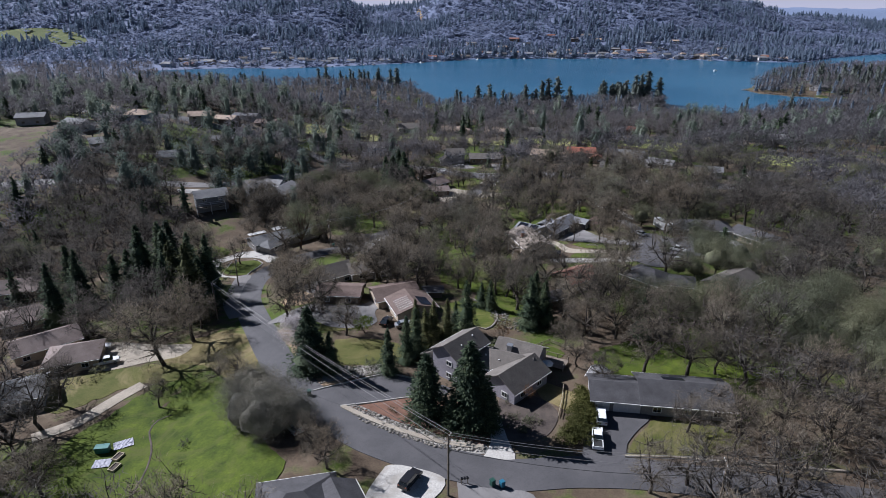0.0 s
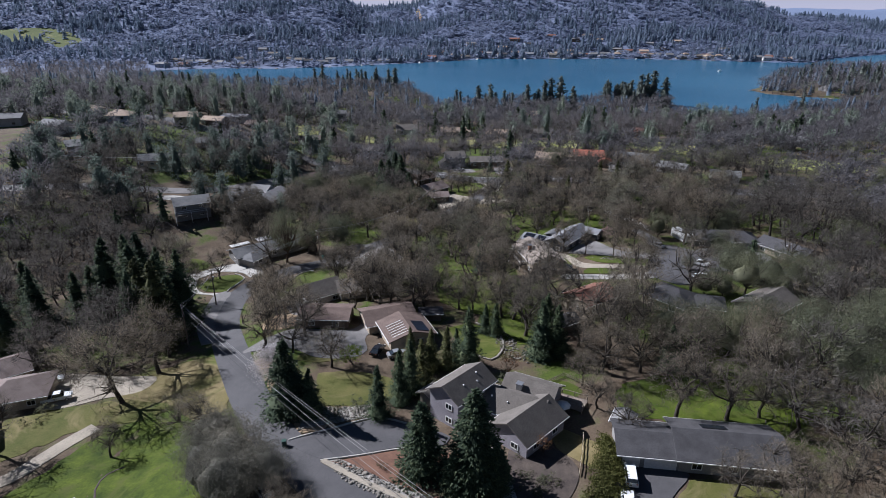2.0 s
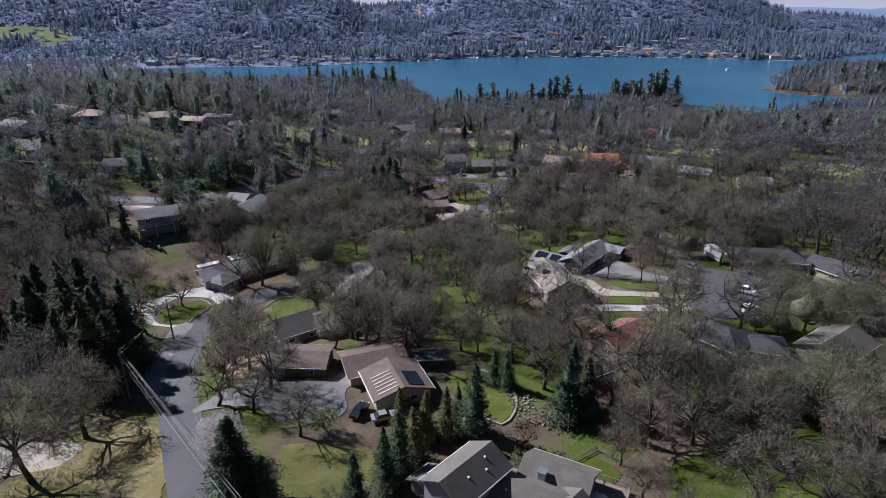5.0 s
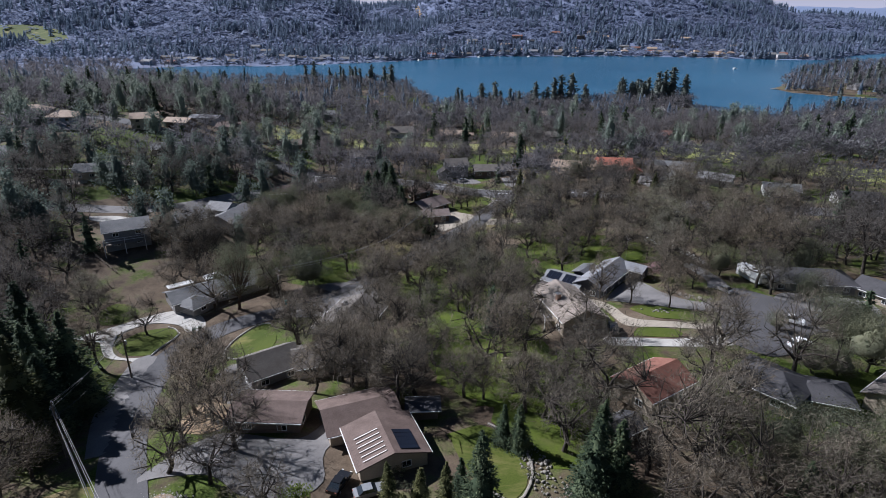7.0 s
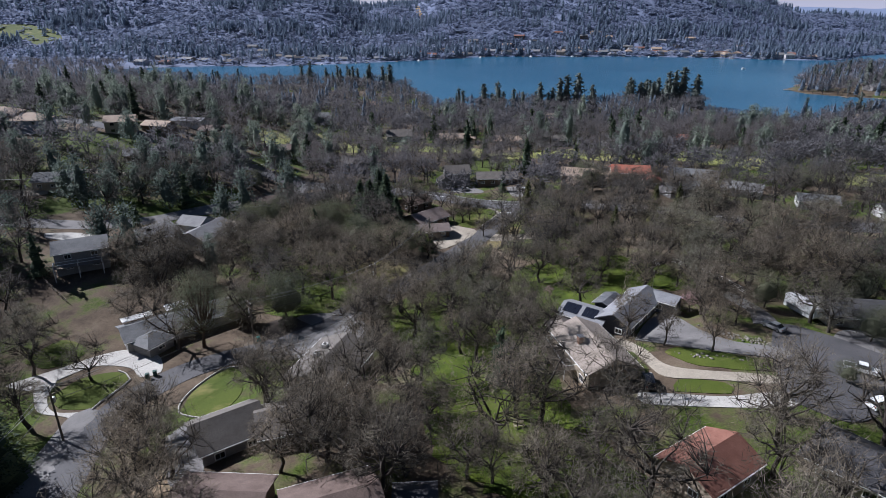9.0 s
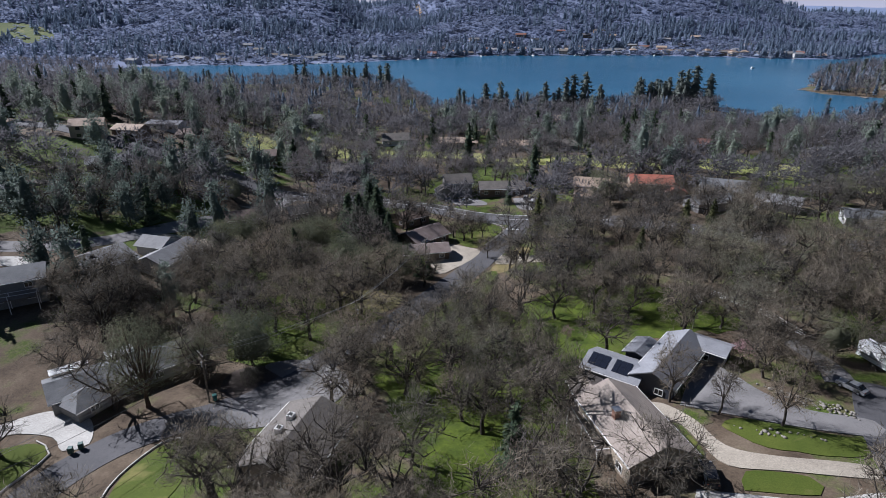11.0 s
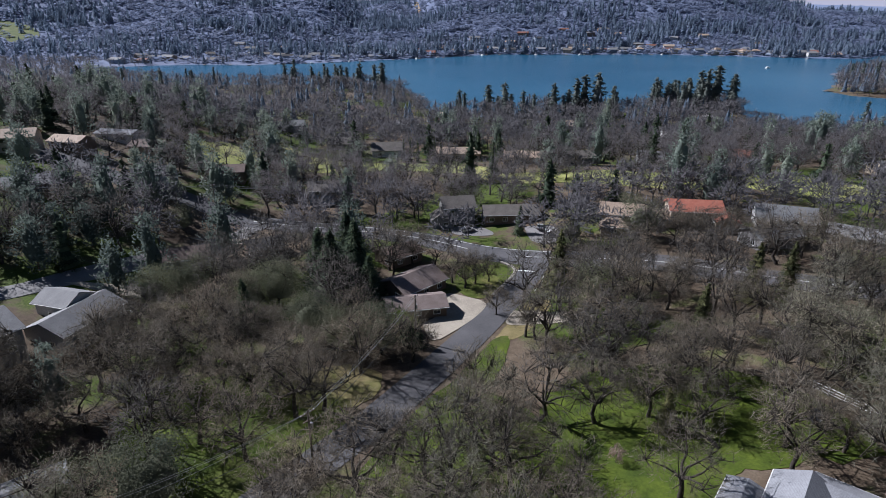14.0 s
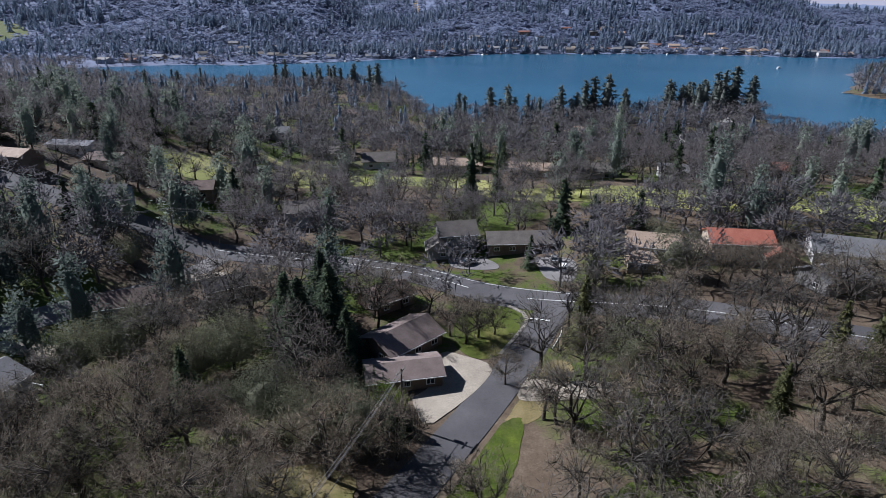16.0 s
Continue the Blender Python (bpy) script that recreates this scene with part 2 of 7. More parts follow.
M = {
    "land": land_material(), "water": water_material(),
    "asphalt": asphalt_material("asphalt", (0.05, 0.048, 0.05), (0.085, 0.08, 0.082)),
    "asphalt_old": asphalt_material("worn_asphalt", (0.12, 0.112, 0.108), (0.19, 0.178, 0.17)),
    "concrete": surface("concrete", (0.35, 0.33, 0.3), (0.47, 0.445, 0.405), 0.25, 4, 0.9, 0.15, stain=(0.29, 0.265, 0.23)),
    "tan_concrete": surface("tan_concrete", (0.25, 0.215, 0.17), (0.36, 0.315, 0.25), 0.25, 4, 0.9, 0.15),
    "lawn": surface("mown_grass", (0.046, 0.066, 0.008), (0.078, 0.094, 0.014), 0.14, 5, 0.95, 0.6, stain=(0.15, 0.135, 0.045)),
    "meadow": surface("spring_grass", (0.028, 0.045, 0.005), (0.084, 0.11, 0.011), 0.3, 2.5, 0.95, 0.8, stain=(0.07, 0.078, 0.018)),
    "fairway": surface("fairway_grass", (0.17, 0.19, 0.05), (0.27, 0.27, 0.09), 0.035, 3, 0.95, 0.3, stain=(0.33, 0.29, 0.13)),
    "dry": surface("dry_earth", (0.2, 0.14, 0.085), (0.34, 0.25, 0.16), 0.2, 3, 0.95, 0.5, stain=(0.15, 0.15, 0.05)),
    "dry_grass": surface("dry_grass", (0.12, 0.1, 0.038), (0.235, 0.185, 0.095), 0.16, 4, 0.95, 0.6, stain=(0.075, 0.085, 0.018)),
    "thin_lawn": surface("thin_lawn", (0.06, 0.07, 0.014), (0.115, 0.105, 0.034), 0.2, 4, 0.95, 0.6, stain=(0.17, 0.14, 0.065)),
    "bark_mulch": surface("bark_mulch", (0.11, 0.06, 0.042), (0.19, 0.105, 0.072), 0.5, 8, 0.95, 0.7),
    "dark_mulch": surface("dark_mulch", (0.05, 0.04, 0.036), (0.1, 0.08, 0.066), 0.5, 8, 0.95, 0.7),
    "gravel": surface("river_rock_bed", (0.2, 0.19, 0.17), (0.4, 0.37, 0.33), 1.2, 5, 0.95, 0.8),
    "stone": surface("pale_stone", (0.17, 0.152, 0.13), (0.33, 0.3, 0.255), 1.5, 9, 0.9, 0.4, vary=0.25),
    "sand": surface("sand", (0.42, 0.34, 0.24), (0.56, 0.46, 0.34), 0.3, 5, 0.95, 0.3),
    "bark": surface("oak_bark", (0.034, 0.028, 0.023), (0.08, 0.067, 0.055), 1.4, 9, 0.95, 0.6, vary=0.2),
    "pine_bark": surface("pine_bark", (0.07, 0.045, 0.032), (0.14, 0.095, 0.07), 1.4, 9, 0.95, 0.6),
    "pole_wood": surface("weathered_pole_wood", (0.1, 0.08, 0.062), (0.2, 0.165, 0.13), 1.0, 12, 0.9, 0.4),
    "twigs": leafy("bare_twigs", [(0.0, (0.088, 0.074, 0.055)), (0.5, (0.16, 0.136, 0.104)), (1.0, (0.245, 0.212, 0.167))]),
    "buds": leafy("budding_twigs", [(0.0, (0.1, 0.092, 0.07)), (0.5, (0.175, 0.165, 0.12)), (1.0, (0.27, 0.25, 0.19))]),
    "live_oak": leafy("live_oak_leaves", [(0.0, (0.1, 0.104, 0.066)), (0.5, (0.128, 0.133, 0.086)), (1.0, (0.16, 0.165, 0.11))], 0.8, 0.1, 0.4),
    "grey_pine": leafy("grey_pine_needles", [(0.0, (0.105, 0.128, 0.105)), (0.5, (0.155, 0.185, 0.152)), (1.0, (0.215, 0.248, 0.205))], 0.8, 0.06, 0.4),
    "conifer": leafy("dark_conifer_needles", [(0.0, (0.026, 0.04, 0.024)), (0.55, (0.056, 0.08, 0.045)), (1.0, (0.11, 0.135, 0.072))]),
    "conifer_warm": leafy("warm_conifer_needles", [(0.0, (0.04, 0.045, 0.018)), (0.55, (0.085, 0.09, 0.036)), (1.0, (0.15, 0.15, 0.065))]),
    "blossom": leafy("white_blossom", [(0.0, (0.3, 0.26, 0.25)), (0.5, (0.5, 0.45, 0.44)), (1.0, (0.7, 0.65, 0.64))]),
    "pink": leafy("pink_blossom", [(0.0, (0.2, 0.12, 0.13)), (0.5, (0.32, 0.2, 0.21)), (1.0, (0.42, 0.28, 0.3))]),
    "russet": leafy("russet_leaves", [(0.0, (0.12, 0.06, 0.035)), (0.5, (0.2, 0.11, 0.06)), (1.0, (0.27, 0.17, 0.1))]),
    "lime": leafy("fresh_green_leaves", [(0.0, (0.07, 0.11, 0.015)), (0.5, (0.14, 0.19, 0.03)), (1.0, (0.22, 0.27, 0.05))]),
    "thicket": leafy("thicket_leaves", [(0.0, (0.125, 0.117, 0.095)), (0.5, (0.158, 0.149, 0.121)), (1.0, (0.195, 0.185, 0.152))]),
    "hedge": leafy("hedge_leaves", [(0.0, (0.065, 0.07, 0.018)), (0.5, (0.105, 0.108, 0.03)), (1.0, (0.155, 0.15, 0.05))]),
    "shrub": leafy("shrub_leaves", [(0.0, (0.04, 0.045, 0.025)), (0.5, (0.085, 0.09, 0.045)), (1.0, (0.14, 0.14, 0.075))]),
    # far woods and pines: blue distance haze is put into the base colours
    "hazed_wood": leafy("hazed_bare_woods", [(0.0, (0.158, 0.19, 0.272)), (0.5, (0.168, 0.2, 0.284)), (1.0, (0.18, 0.208, 0.292))], 0.9, 0.012, 0.5),
    "hazed_pine": leafy("hazed_pine_woods", [(0.0, (0.12, 0.158, 0.214)), (0.5, (0.142, 0.18, 0.236)), (1.0, (0.165, 0.204, 0.26))], 0.9, 0.012, 0.5),
    "lake_pine": leafy("lake_pine_needles", [(0.0, (0.13, 0.148, 0.13)), (0.5, (0.18, 0.2, 0.175)), (1.0, (0.23, 0.25, 0.22))], 0.8, 0.05, 0.5),
    "near_wood": leafy("oak_wood_twigs", [(0.0, (0.088, 0.077, 0.066)), (0.5, (0.132, 0.117, 0.102)), (1.0, (0.186, 0.166, 0.146))], 0.85, 0.08, 0.4),
    # twigs of the more distant oaks, greyed and blued to carry haze in the colour
    "hazed_mid_wood": leafy("hazed_wood_twigs", [(0.0, (0.098, 0.092, 0.096)), (0.5, (0.132, 0.124, 0.129)), (1.0, (0.172, 0.162, 0.169))], 0.85, 0.06, 0.45),
    "roof_brown": roof_material("brown_grey_shingles", (0.105, 0.092, 0.08), (0.15, 0.132, 0.116)),
    "roof_grey": roof_material("grey_shingles", (0.12, 0.12, 0.122), (0.175, 0.173, 0.172)),
    "roof_dark": roof_material("dark_grey_shingles", (0.048, 0.046, 0.048), (0.076, 0.073, 0.076)),
    "roof_pale": roof_material("mid_grey_shingles", (0.17, 0.165, 0.165), (0.23, 0.225, 0.222)),
    "roof_white": roof_material("pale_grey_roofing", (0.165, 0.165, 0.175), (0.225, 0.225, 0.235)),
    "roof_tan": roof_material("tan_tiles", (0.27, 0.2, 0.145), (0.38, 0.29, 0.22), 0.3),
    "roof_cream": roof_material("cream_grey_tiles", (0.22, 0.182, 0.152), (0.3, 0.252, 0.212), 0.45),
    "roof_umber": roof_material("umber_shingles", (0.1, 0.07, 0.058), (0.155, 0.112, 0.095)),
    "roof_rose": roof_material("rose_brown_shingles", (0.15, 0.115, 0.1), (0.21, 0.165, 0.148)),
    "roof_red": roof_material("red_tiles", (0.27, 0.085, 0.055), (0.37, 0.14, 0.095), 0.3),
    "roof_rust": roof_material("rust_brown_shingles", (0.16, 0.07, 0.05), (0.23, 0.11, 0.08)),
    "wall_grey": surface("grey_siding", (0.19, 0.18, 0.175), (0.25, 0.24, 0.23), 0.3, 6, 0.8, 0.15),
    "wall_tan": surface("tan_stucco", (0.33, 0.27, 0.2), (0.42, 0.35, 0.27), 0.3, 8, 0.9, 0.2),
    "wall_lilac": surface("lilac_grey_siding", (0.24, 0.22, 0.24), (0.31, 0.29, 0.31), 0.3, 6, 0.8, 0.15),
    "wall_dark": surface("dark_slate_siding", (0.045, 0.048, 0.06), (0.075, 0.08, 0.095), 0.3, 6, 0.8, 0.15),
    "wall_white": surface("white_siding", (0.42, 0.41, 0.39), (0.52, 0.51, 0.49), 0.3, 6, 0.75, 0.1),
    "wall_brown": surface("brown_siding", (0.14, 0.1, 0.075), (0.2, 0.15, 0.115), 0.3, 6, 0.85, 0.2),
    "wall_blue": surface("blue_grey_siding", (0.2, 0.24, 0.3), (0.27, 0.31, 0.37), 0.3, 6, 0.8, 0.15),
    "trim": plain("white_trim", (0.72, 0.7, 0.67), 0.6),
    "door_white": plain("white_garage_door", (0.62, 0.61, 0.6), 0.55),
    "metal": plain("grey_metal", (0.4, 0.4, 0.41), 0.4, 0.7),
    "wire": plain("dull_wire", (0.24, 0.23, 0.22), 0.6, 0.2),
    "dark_wire": plain("black_cable", (0.03, 0.03, 0.03), 0.7),
    "glass": plain("dark_window_glass", (0.02, 0.025, 0.03), 0.08, 0.0, 0.8),
    "solar": plain("solar_cells", (0.012, 0.014, 0.022), 0.2, 0.0, 0.6),
    "brick": surface("chimney_brick", (0.22, 0.12, 0.085), (0.32, 0.19, 0.14), 2, 10, 0.9, 0.4),
    "wood": surface("weathered_deck_boards", (0.16, 0.13, 0.105), (0.27, 0.225, 0.185), 0.5, 8, 0.85, 0.3),
    "pale_wood": surface("pale_lumber", (0.36, 0.3, 0.21), (0.48, 0.41, 0.3), 0.8, 8, 0.85, 0.3),
    "rubber": plain("black_rubber", (0.02, 0.02, 0.02), 0.9),
    "white_paint": plain("white_car_paint", (0.75, 0.75, 0.74), 0.25),
    "silver_paint": plain("silver_car_paint", (0.42, 0.42, 0.42), 0.3, 0.5),
    "black_paint": plain("black_car_paint", (0.018, 0.018, 0.02), 0.2),
    "teal_paint": plain("teal_plastic", (0.02, 0.13, 0.11), 0.5),
    "green_plastic": plain("dark_green_plastic", (0.015, 0.06, 0.045), 0.5),
    "blue_plastic": plain("blue_plastic", (0.02, 0.12, 0.19), 0.5),
    "line_paint": plain("road_line_paint", (0.6, 0.59, 0.56), 0.8),
    "canvas": plain("white_canvas", (0.75, 0.73, 0.7), 0.8),
    "tarp": plain("pale_tarp", (0.27, 0.265, 0.31), 0.6),
}


# ---- the lie of the land ----
def S(t):
    t = min(1.0, max(0.0, t))
    return t * t * (3 - 2 * t)


def bump(x, y, cx, cy, rx, ry):
    return math.exp(-((x - cx) / rx) ** 2 - ((y - cy) / ry) ** 2)


LAKE_Z = -3.0
LAKE = [(-480, 925), (-349, 990), (-255, 985), (-173, 1023), (-98, 1070), (-45, 1109), (84, 1209), (238, 1206), (359, 1209), (447, 1179),
        (560, 1125), (640, 1100), (800, 1250), (1000, 1380), (1050, 1250), (760, 1060), (600, 1000), (450, 860), (395, 760), (345, 698),
        (346, 664), (366, 642), (402, 624), (440, 614), (440, 598), (374, 578), (320, 548), (270, 512), (225, 488), (196, 492), (190, 522), (206, 552), (209, 588), (180, 606),
        (150, 590), (116, 572), (62, 572), (8, 566), (-14, 596), (-22, 640), (-30, 690), (-58, 737), (-156, 752), (-240, 752), (-331, 806), (-420, 880)]


def polygon_distance(x, y, poly):
    """Distance to the outline, positive inside."""
    best, inside = 1e18, False
    x0, y0 = poly[-1]
    for x1, y1 in poly:
        dx, dy = x1 - x0, y1 - y0
        k = min(1.0, max(0.0, ((x - x0) * dx + (y - y0) * dy) / (dx * dx + dy * dy)))
        best = min(best, (x - x0 - k * dx) ** 2 + (y - y0 - k * dy) ** 2)
        if (y0 > y) != (y1 > y) and x < x0 + (y - y0) / dy * dx:
            inside = not inside
        x0, y0 = x1, y1
    return math.sqrt(best) if inside else -math.sqrt(best)


def crest(u):
    """Height of the ridge behind the lake, along it."""
    stops = [(-3000, 190), (-900, 175), (-420, 160), (-255, 84), (-130, 92), (60, 170), (500, 182), (820, 170), (1060, 118), (1250, 62), (1700, 50), (3500, 55)]
    for (a, ha), (b, hb) in zip(stops, stops[1:]):
        if u < b:
            return ha + (hb - ha) * S((u - a) / (b - a))
    return stops[-1][1]


def ground(x, y):
    z = 9.0 - 10.0 * S((y - 75) / 190) - 0.6 * S((y - 340) / 200)
    z -= 6.3 * S((-x - 22) / 38) * (1 - S((y - 150) / 90)) * S((y + 120) / 120)
    z -= 1.2 * bump(x, y, -30, 232, 40, 45)
    fade = 1 - S((y - 430) / 170)
    z += 17.0 * S((-x - 62) / 110) * S((y - 190) / 150) * fade
    z += 5.0 * S((-x - 58) / 30) * S((y - 195) / 40) * fade
    z += 6.0 * S((x - 10) / 60) * S((y - 150) / 100) * (1 - S((y - 360) / 85))
    z += 4.0 * bump(x, y, 55, 170, 40, 30)
    z += 3.0 * bump(x, y, -50, 138, 16, 22)
    if y > 430:
        d = polygon_distance(x, y, LAKE)
        if d > 0:
            return LAKE_Z - 0.3 - 3.0 * S(d / 25)
        z = LAKE_Z + 0.5 + (z - LAKE_Z - 0.5) * S(-d / 40)
        if y > 850:
            u = x * 2270 / y
            rise = S((y - 1080 - 130 * S((x + 300) / 400)) / 1120) ** 0.85 * S(-d / 160)
            z += crest(u) * rise * (1 - 0.85 * S((y - 2350) / 500))
            z += 100 * S((y - 3500) / 800)
            if y > 1150:
                z += rise * 26 * noise.noise(Vector((x / 260, y / 260, 0))) + 14 * rise * noise.noise(Vector((x / 90, y / 90, 3)))
    return z


# ---- mesh helpers ----
def mesh_of(name, v, f, mat, uv=None):
    """A mesh from arrays of points and triangles."""
    v, f = np.asarray(v, np.float32), np.asarray(f, np.int32)
    me = bpy.data.meshes.new(name)
    me.vertices.add(len(v))
    me.vertices.foreach_set("co", v.ravel())
    me.loops.add(f.size)
    me.loops.foreach_set("vertex_index", f.ravel())
    me.polygons.add(len(f))
    me.polygons.foreach_set("loop_start", np.arange(0, f.size, 3, dtype=np.int32))
    me.update(calc_edges=True)
    me.materials.append(mat)
    return me


def thing(name, x, y, z, label, category, group="", kind="", turn=0.0):
    """An Empty at the base of a thing."""
    ob = new(name)
    ob.empty_display_size = 0.2
    ob.matrix_basis = pose(x, y, z, 0, 0, turn)
    return tagged(ob, label, category, group, kind)


def part(name, bm, mat, parent, label=""):
    """A bmesh, or a finished mesh, as one object under a thing or part."""
    if isinstance(bm, bmesh.types.BMesh):
        me = bpy.data.meshes.new(name)
        bm.to_mesh(me)
        bm.free()
        me.materials.append(mat)
    else:
        me = bm
    ob = new(name, me)
    ob.parent = parent
    if label:
        tagged(ob, label)
    return ob


def box(bm, cx, cy, cz, sx, sy, sz, m=None, taper=1.0, bevel=0.0):
    """A box round (cx, cy, cz), narrowed at the top by taper, its edges bevelled."""
    pts = [(-1, -1, -1), (1, -1, -1), (1, 1, -1), (-1, 1, -1), (-1, -1, 1), (1, -1, 1), (1, 1, 1), (-1, 1, 1)]
    vs = []
    for a, b, c in pts:
        k = taper if c > 0 else 1.0
        p = Vector((cx + a * sx / 2 * k, cy + b * sy / 2 * k, cz + c * sz / 2))
        vs.append(bm.verts.new(m @ p if m else p))
    fs = [bm.faces.new([vs[i] for i in q]) for q in ((0, 3, 2, 1), (4, 5, 6, 7), (0, 1, 5, 4), (1, 2, 6, 5), (2, 3, 7, 6), (3, 0, 4, 7))]
    if bevel:
        es = list({e for f in fs for e in f.edges})
        bmesh.ops.bevel(bm, geom=es, offset=bevel, segments=1, affect="EDGES")
    return bm


def boxed(*a, **k):
    return box(bmesh.new(), *a, **k)


def prism(bm, profile, width, m=None, inset=0.0):
    """A side profile (x, z) drawn out to a width in y."""
    sides = []
    for s in (-1, 1):
        sides.append([bm.verts.new((m @ Vector((x, s * (width / 2 - inset * k), z))) if m else (x, s * (width / 2 - inset * k), z)) for x, z, k in [(p[0], p[1], p[2] if len(p) > 2 else 0) for p in profile]])
    a, b = sides
    bm.faces.new(a)
    bm.faces.new(b[::-1])
    for i in range(len(a)):
        j = (i + 1) % len(a)
        bm.faces.new((a[j], a[i], b[i], b[j]))
    bmesh.ops.recalc_face_normals(bm, faces=bm.faces)
    return bm


class Soup:
    """Points and triangles, gathered piece by piece."""

    def __init__(self):
        self.v, self.f, self.n = [], [], 0

    def add(self, v, f):
        v = np.asarray(v, np.float32)
        self.v.append(v)
        self.f.append(np.asarray(f, np.int32) + self.n)
        self.n += len(v)

    def tube(self, pts, radii, sides=4):
        pts = [np.asarray(p, float) for p in pts]
        rings = []
        for i, p in enumerate(pts):
            d = pts[min(i + 1, len(pts) - 1)] - pts[max(i - 1, 0)]
            d = d / (np.linalg.norm(d) + 1e-9)
            a = np.cross(d, (0.31, 0.17, 0.93) if abs(d[2]) < 0.9 else (1.0, 0.1, 0.0))
            a /= np.linalg.norm(a) + 1e-9
            b = np.cross(d, a)
            t = np.arange(sides) * 2 * np.pi / sides
            rings.append(p + radii[i] * (np.outer(np.cos(t), a) + np.outer(np.sin(t), b)))
        f = []
        for i in range(len(pts) - 1):
            for k in range(sides):
                q, r = (k + 1) % sides, i * sides
                f += [(r + k, r + q, r + sides + q), (r + k, r + sides + q, r + sides + k)]
        self.add(np.concatenate(rings), f)

    def slivers(self, p, d, w, out=None, loose=0.4):
        """Thin triangles from points p along d, as wide as w at the foot, facing roughly out."""
        face = RNG.normal(size=d.shape)
        if out is not None:
            face = face * loose + out / (np.linalg.norm(out, axis=1, keepdims=True) + 1e-9)
        n = np.cross(d, face)
        n /= np.linalg.norm(n, axis=1, keepdims=True) + 1e-9
        n *= np.asarray(w).reshape(-1, 1) / 2
        self.add(np.stack([p - n, p + n, p + d], 1).reshape(-1, 3), np.arange(3 * len(p)).reshape(-1, 3))

    def arrays(self):
        return np.concatenate(self.v), np.concatenate(self.f)


RNG = np.random.default_rng(7)


def rand_dirs(n, up=0.0):
    d = RNG.normal(size=(n, 3))
    d[:, 2] += up
    return d / np.linalg.norm(d, axis=1, keepdims=True)


# ---- trees: each kind gives arrays for its wood and its crown ----
def bare_oak(h, r, fine=2, lean=0.12, fork=(0.22, 0.34), dense=1.0):
    """A leafless oak: dark trunk and crooked limbs that fan into a dome of twig clumps. fine: 2 near, 1 further off."""
    wood, crown = Soup(), Soup()
    t = h * RNG.uniform(*fork)
    tip = np.array([RNG.normal() * lean * t, RNG.normal() * lean * t, t])
    wood.tube([(0, 0, -0.6), (0, 0, 0.3), tip * 0.5 + RNG.normal(size=3) * 0.02 * h * np.array([1, 1, 0]), tip], [h * 0.036, h * 0.03, h * 0.025, h * 0.022], 6 if fine > 1 else 4)
    nodes = []
    n1 = RNG.integers(5, 8)
    az0 = RNG.uniform(0, 6.3)
    rr = h * 0.0165
    for i in range(n1 + 1):
        az, el = az0 + i * 6.283 / n1 + RNG.normal() * 0.25, RNG.uniform(0.5, 1.05) if i < n1 else 1.4
        d = np.array([math.cos(az) * math.cos(el), math.sin(az) * math.cos(el), math.sin(el)])
        length = min(r * RNG.uniform(0.6, 0.85) / max(0.55, math.cos(el)), max(h - t, r * 0.95) * 0.8)
        pts = [tip]
        for k in range(4):
            d = d + RNG.normal(size=3) * 0.24 + np.array([0, 0, 0.05])
            d /= np.linalg.norm(d)
            pts.append(pts[-1] + d * length / 4)
        wood.tube(pts, [rr, rr * 0.8, rr * 0.6, rr * 0.42, rr * 0.22], 4 if fine > 1 else 3)
        nodes += pts[1:]
    nodes = np.array(nodes)
    # clumps of twigs over the dome, each on a crooked branch from the nearest limb
    clumps = int((105 if fine > 1 else 46) * dense)
    cen = np.array([tip[0], tip[1], t + 0.38 * (h - t)])
    d = rand_dirs(clumps, 0.35)
    lobe = 1 + 0.16 * np.sin(3 * np.arctan2(d[:, 1], d[:, 0]) + az0) + RNG.normal(size=clumps) * 0.08
    c = cen + d * np.array([r, r, 0.6 * (h - t)]) * (RNG.uniform(0.3, 1.0, clumps) ** 0.45 * lobe)[:, None]
    c[:, 2] = np.maximum(c[:, 2], t * 0.75)
    for p in c:
        a = nodes[np.argmin(np.sum((nodes - p) ** 2, 1) + 0.3 * np.maximum(0, nodes[:, 2] - p[2]) ** 2)]
        mid = (a + p) / 2 + RNG.normal(size=3) * 0.05 * h * np.array([1, 1, 0.6])
        if fine > 1:
            wood.tube([a, mid, p], [rr * 0.38, rr * 0.24, rr * 0.08], 3)
        else:
            wood.tube([a, p], [rr * 0.36, rr * 0.1], 3)
    per = 24 if fine > 1 else 17
    size = 0.2 * r * (1.0 if fine > 1 else 1.3)
    P, C = np.repeat(c, per, 0), np.repeat(d, per, 0)
    way = C * 0.55 + rand_dirs(len(P), 0.22)
    way /= np.linalg.norm(way, axis=1, keepdims=True)
    P = P + RNG.normal(size=P.shape) * 0.42 * size - C * 0.25 * size
    L = size * RNG.uniform(0.5, 1.15, len(P))
    crown.slivers(P, way * L[:, None], RNG.uniform(0.04, 0.085, len(P)) if fine > 1 else RNG.uniform(0.085, 0.15, len(P)), C * 0.8 + way * 0.6 + np.array([0, 0, 0.25]), 0.3)
    return wood.arrays(), crown.arrays()


def leaned(made, dx, dy, upto):
    """The same tree with its trunk leaning over, up to a height."""
    out = []
    for v, f in made:
        v = v.copy()
        k = np.clip(v[:, 2], 0, upto) / upto
        v[:, 0] += dx * k
        v[:, 1] += dy * k
        out.append((v, f))
    return out


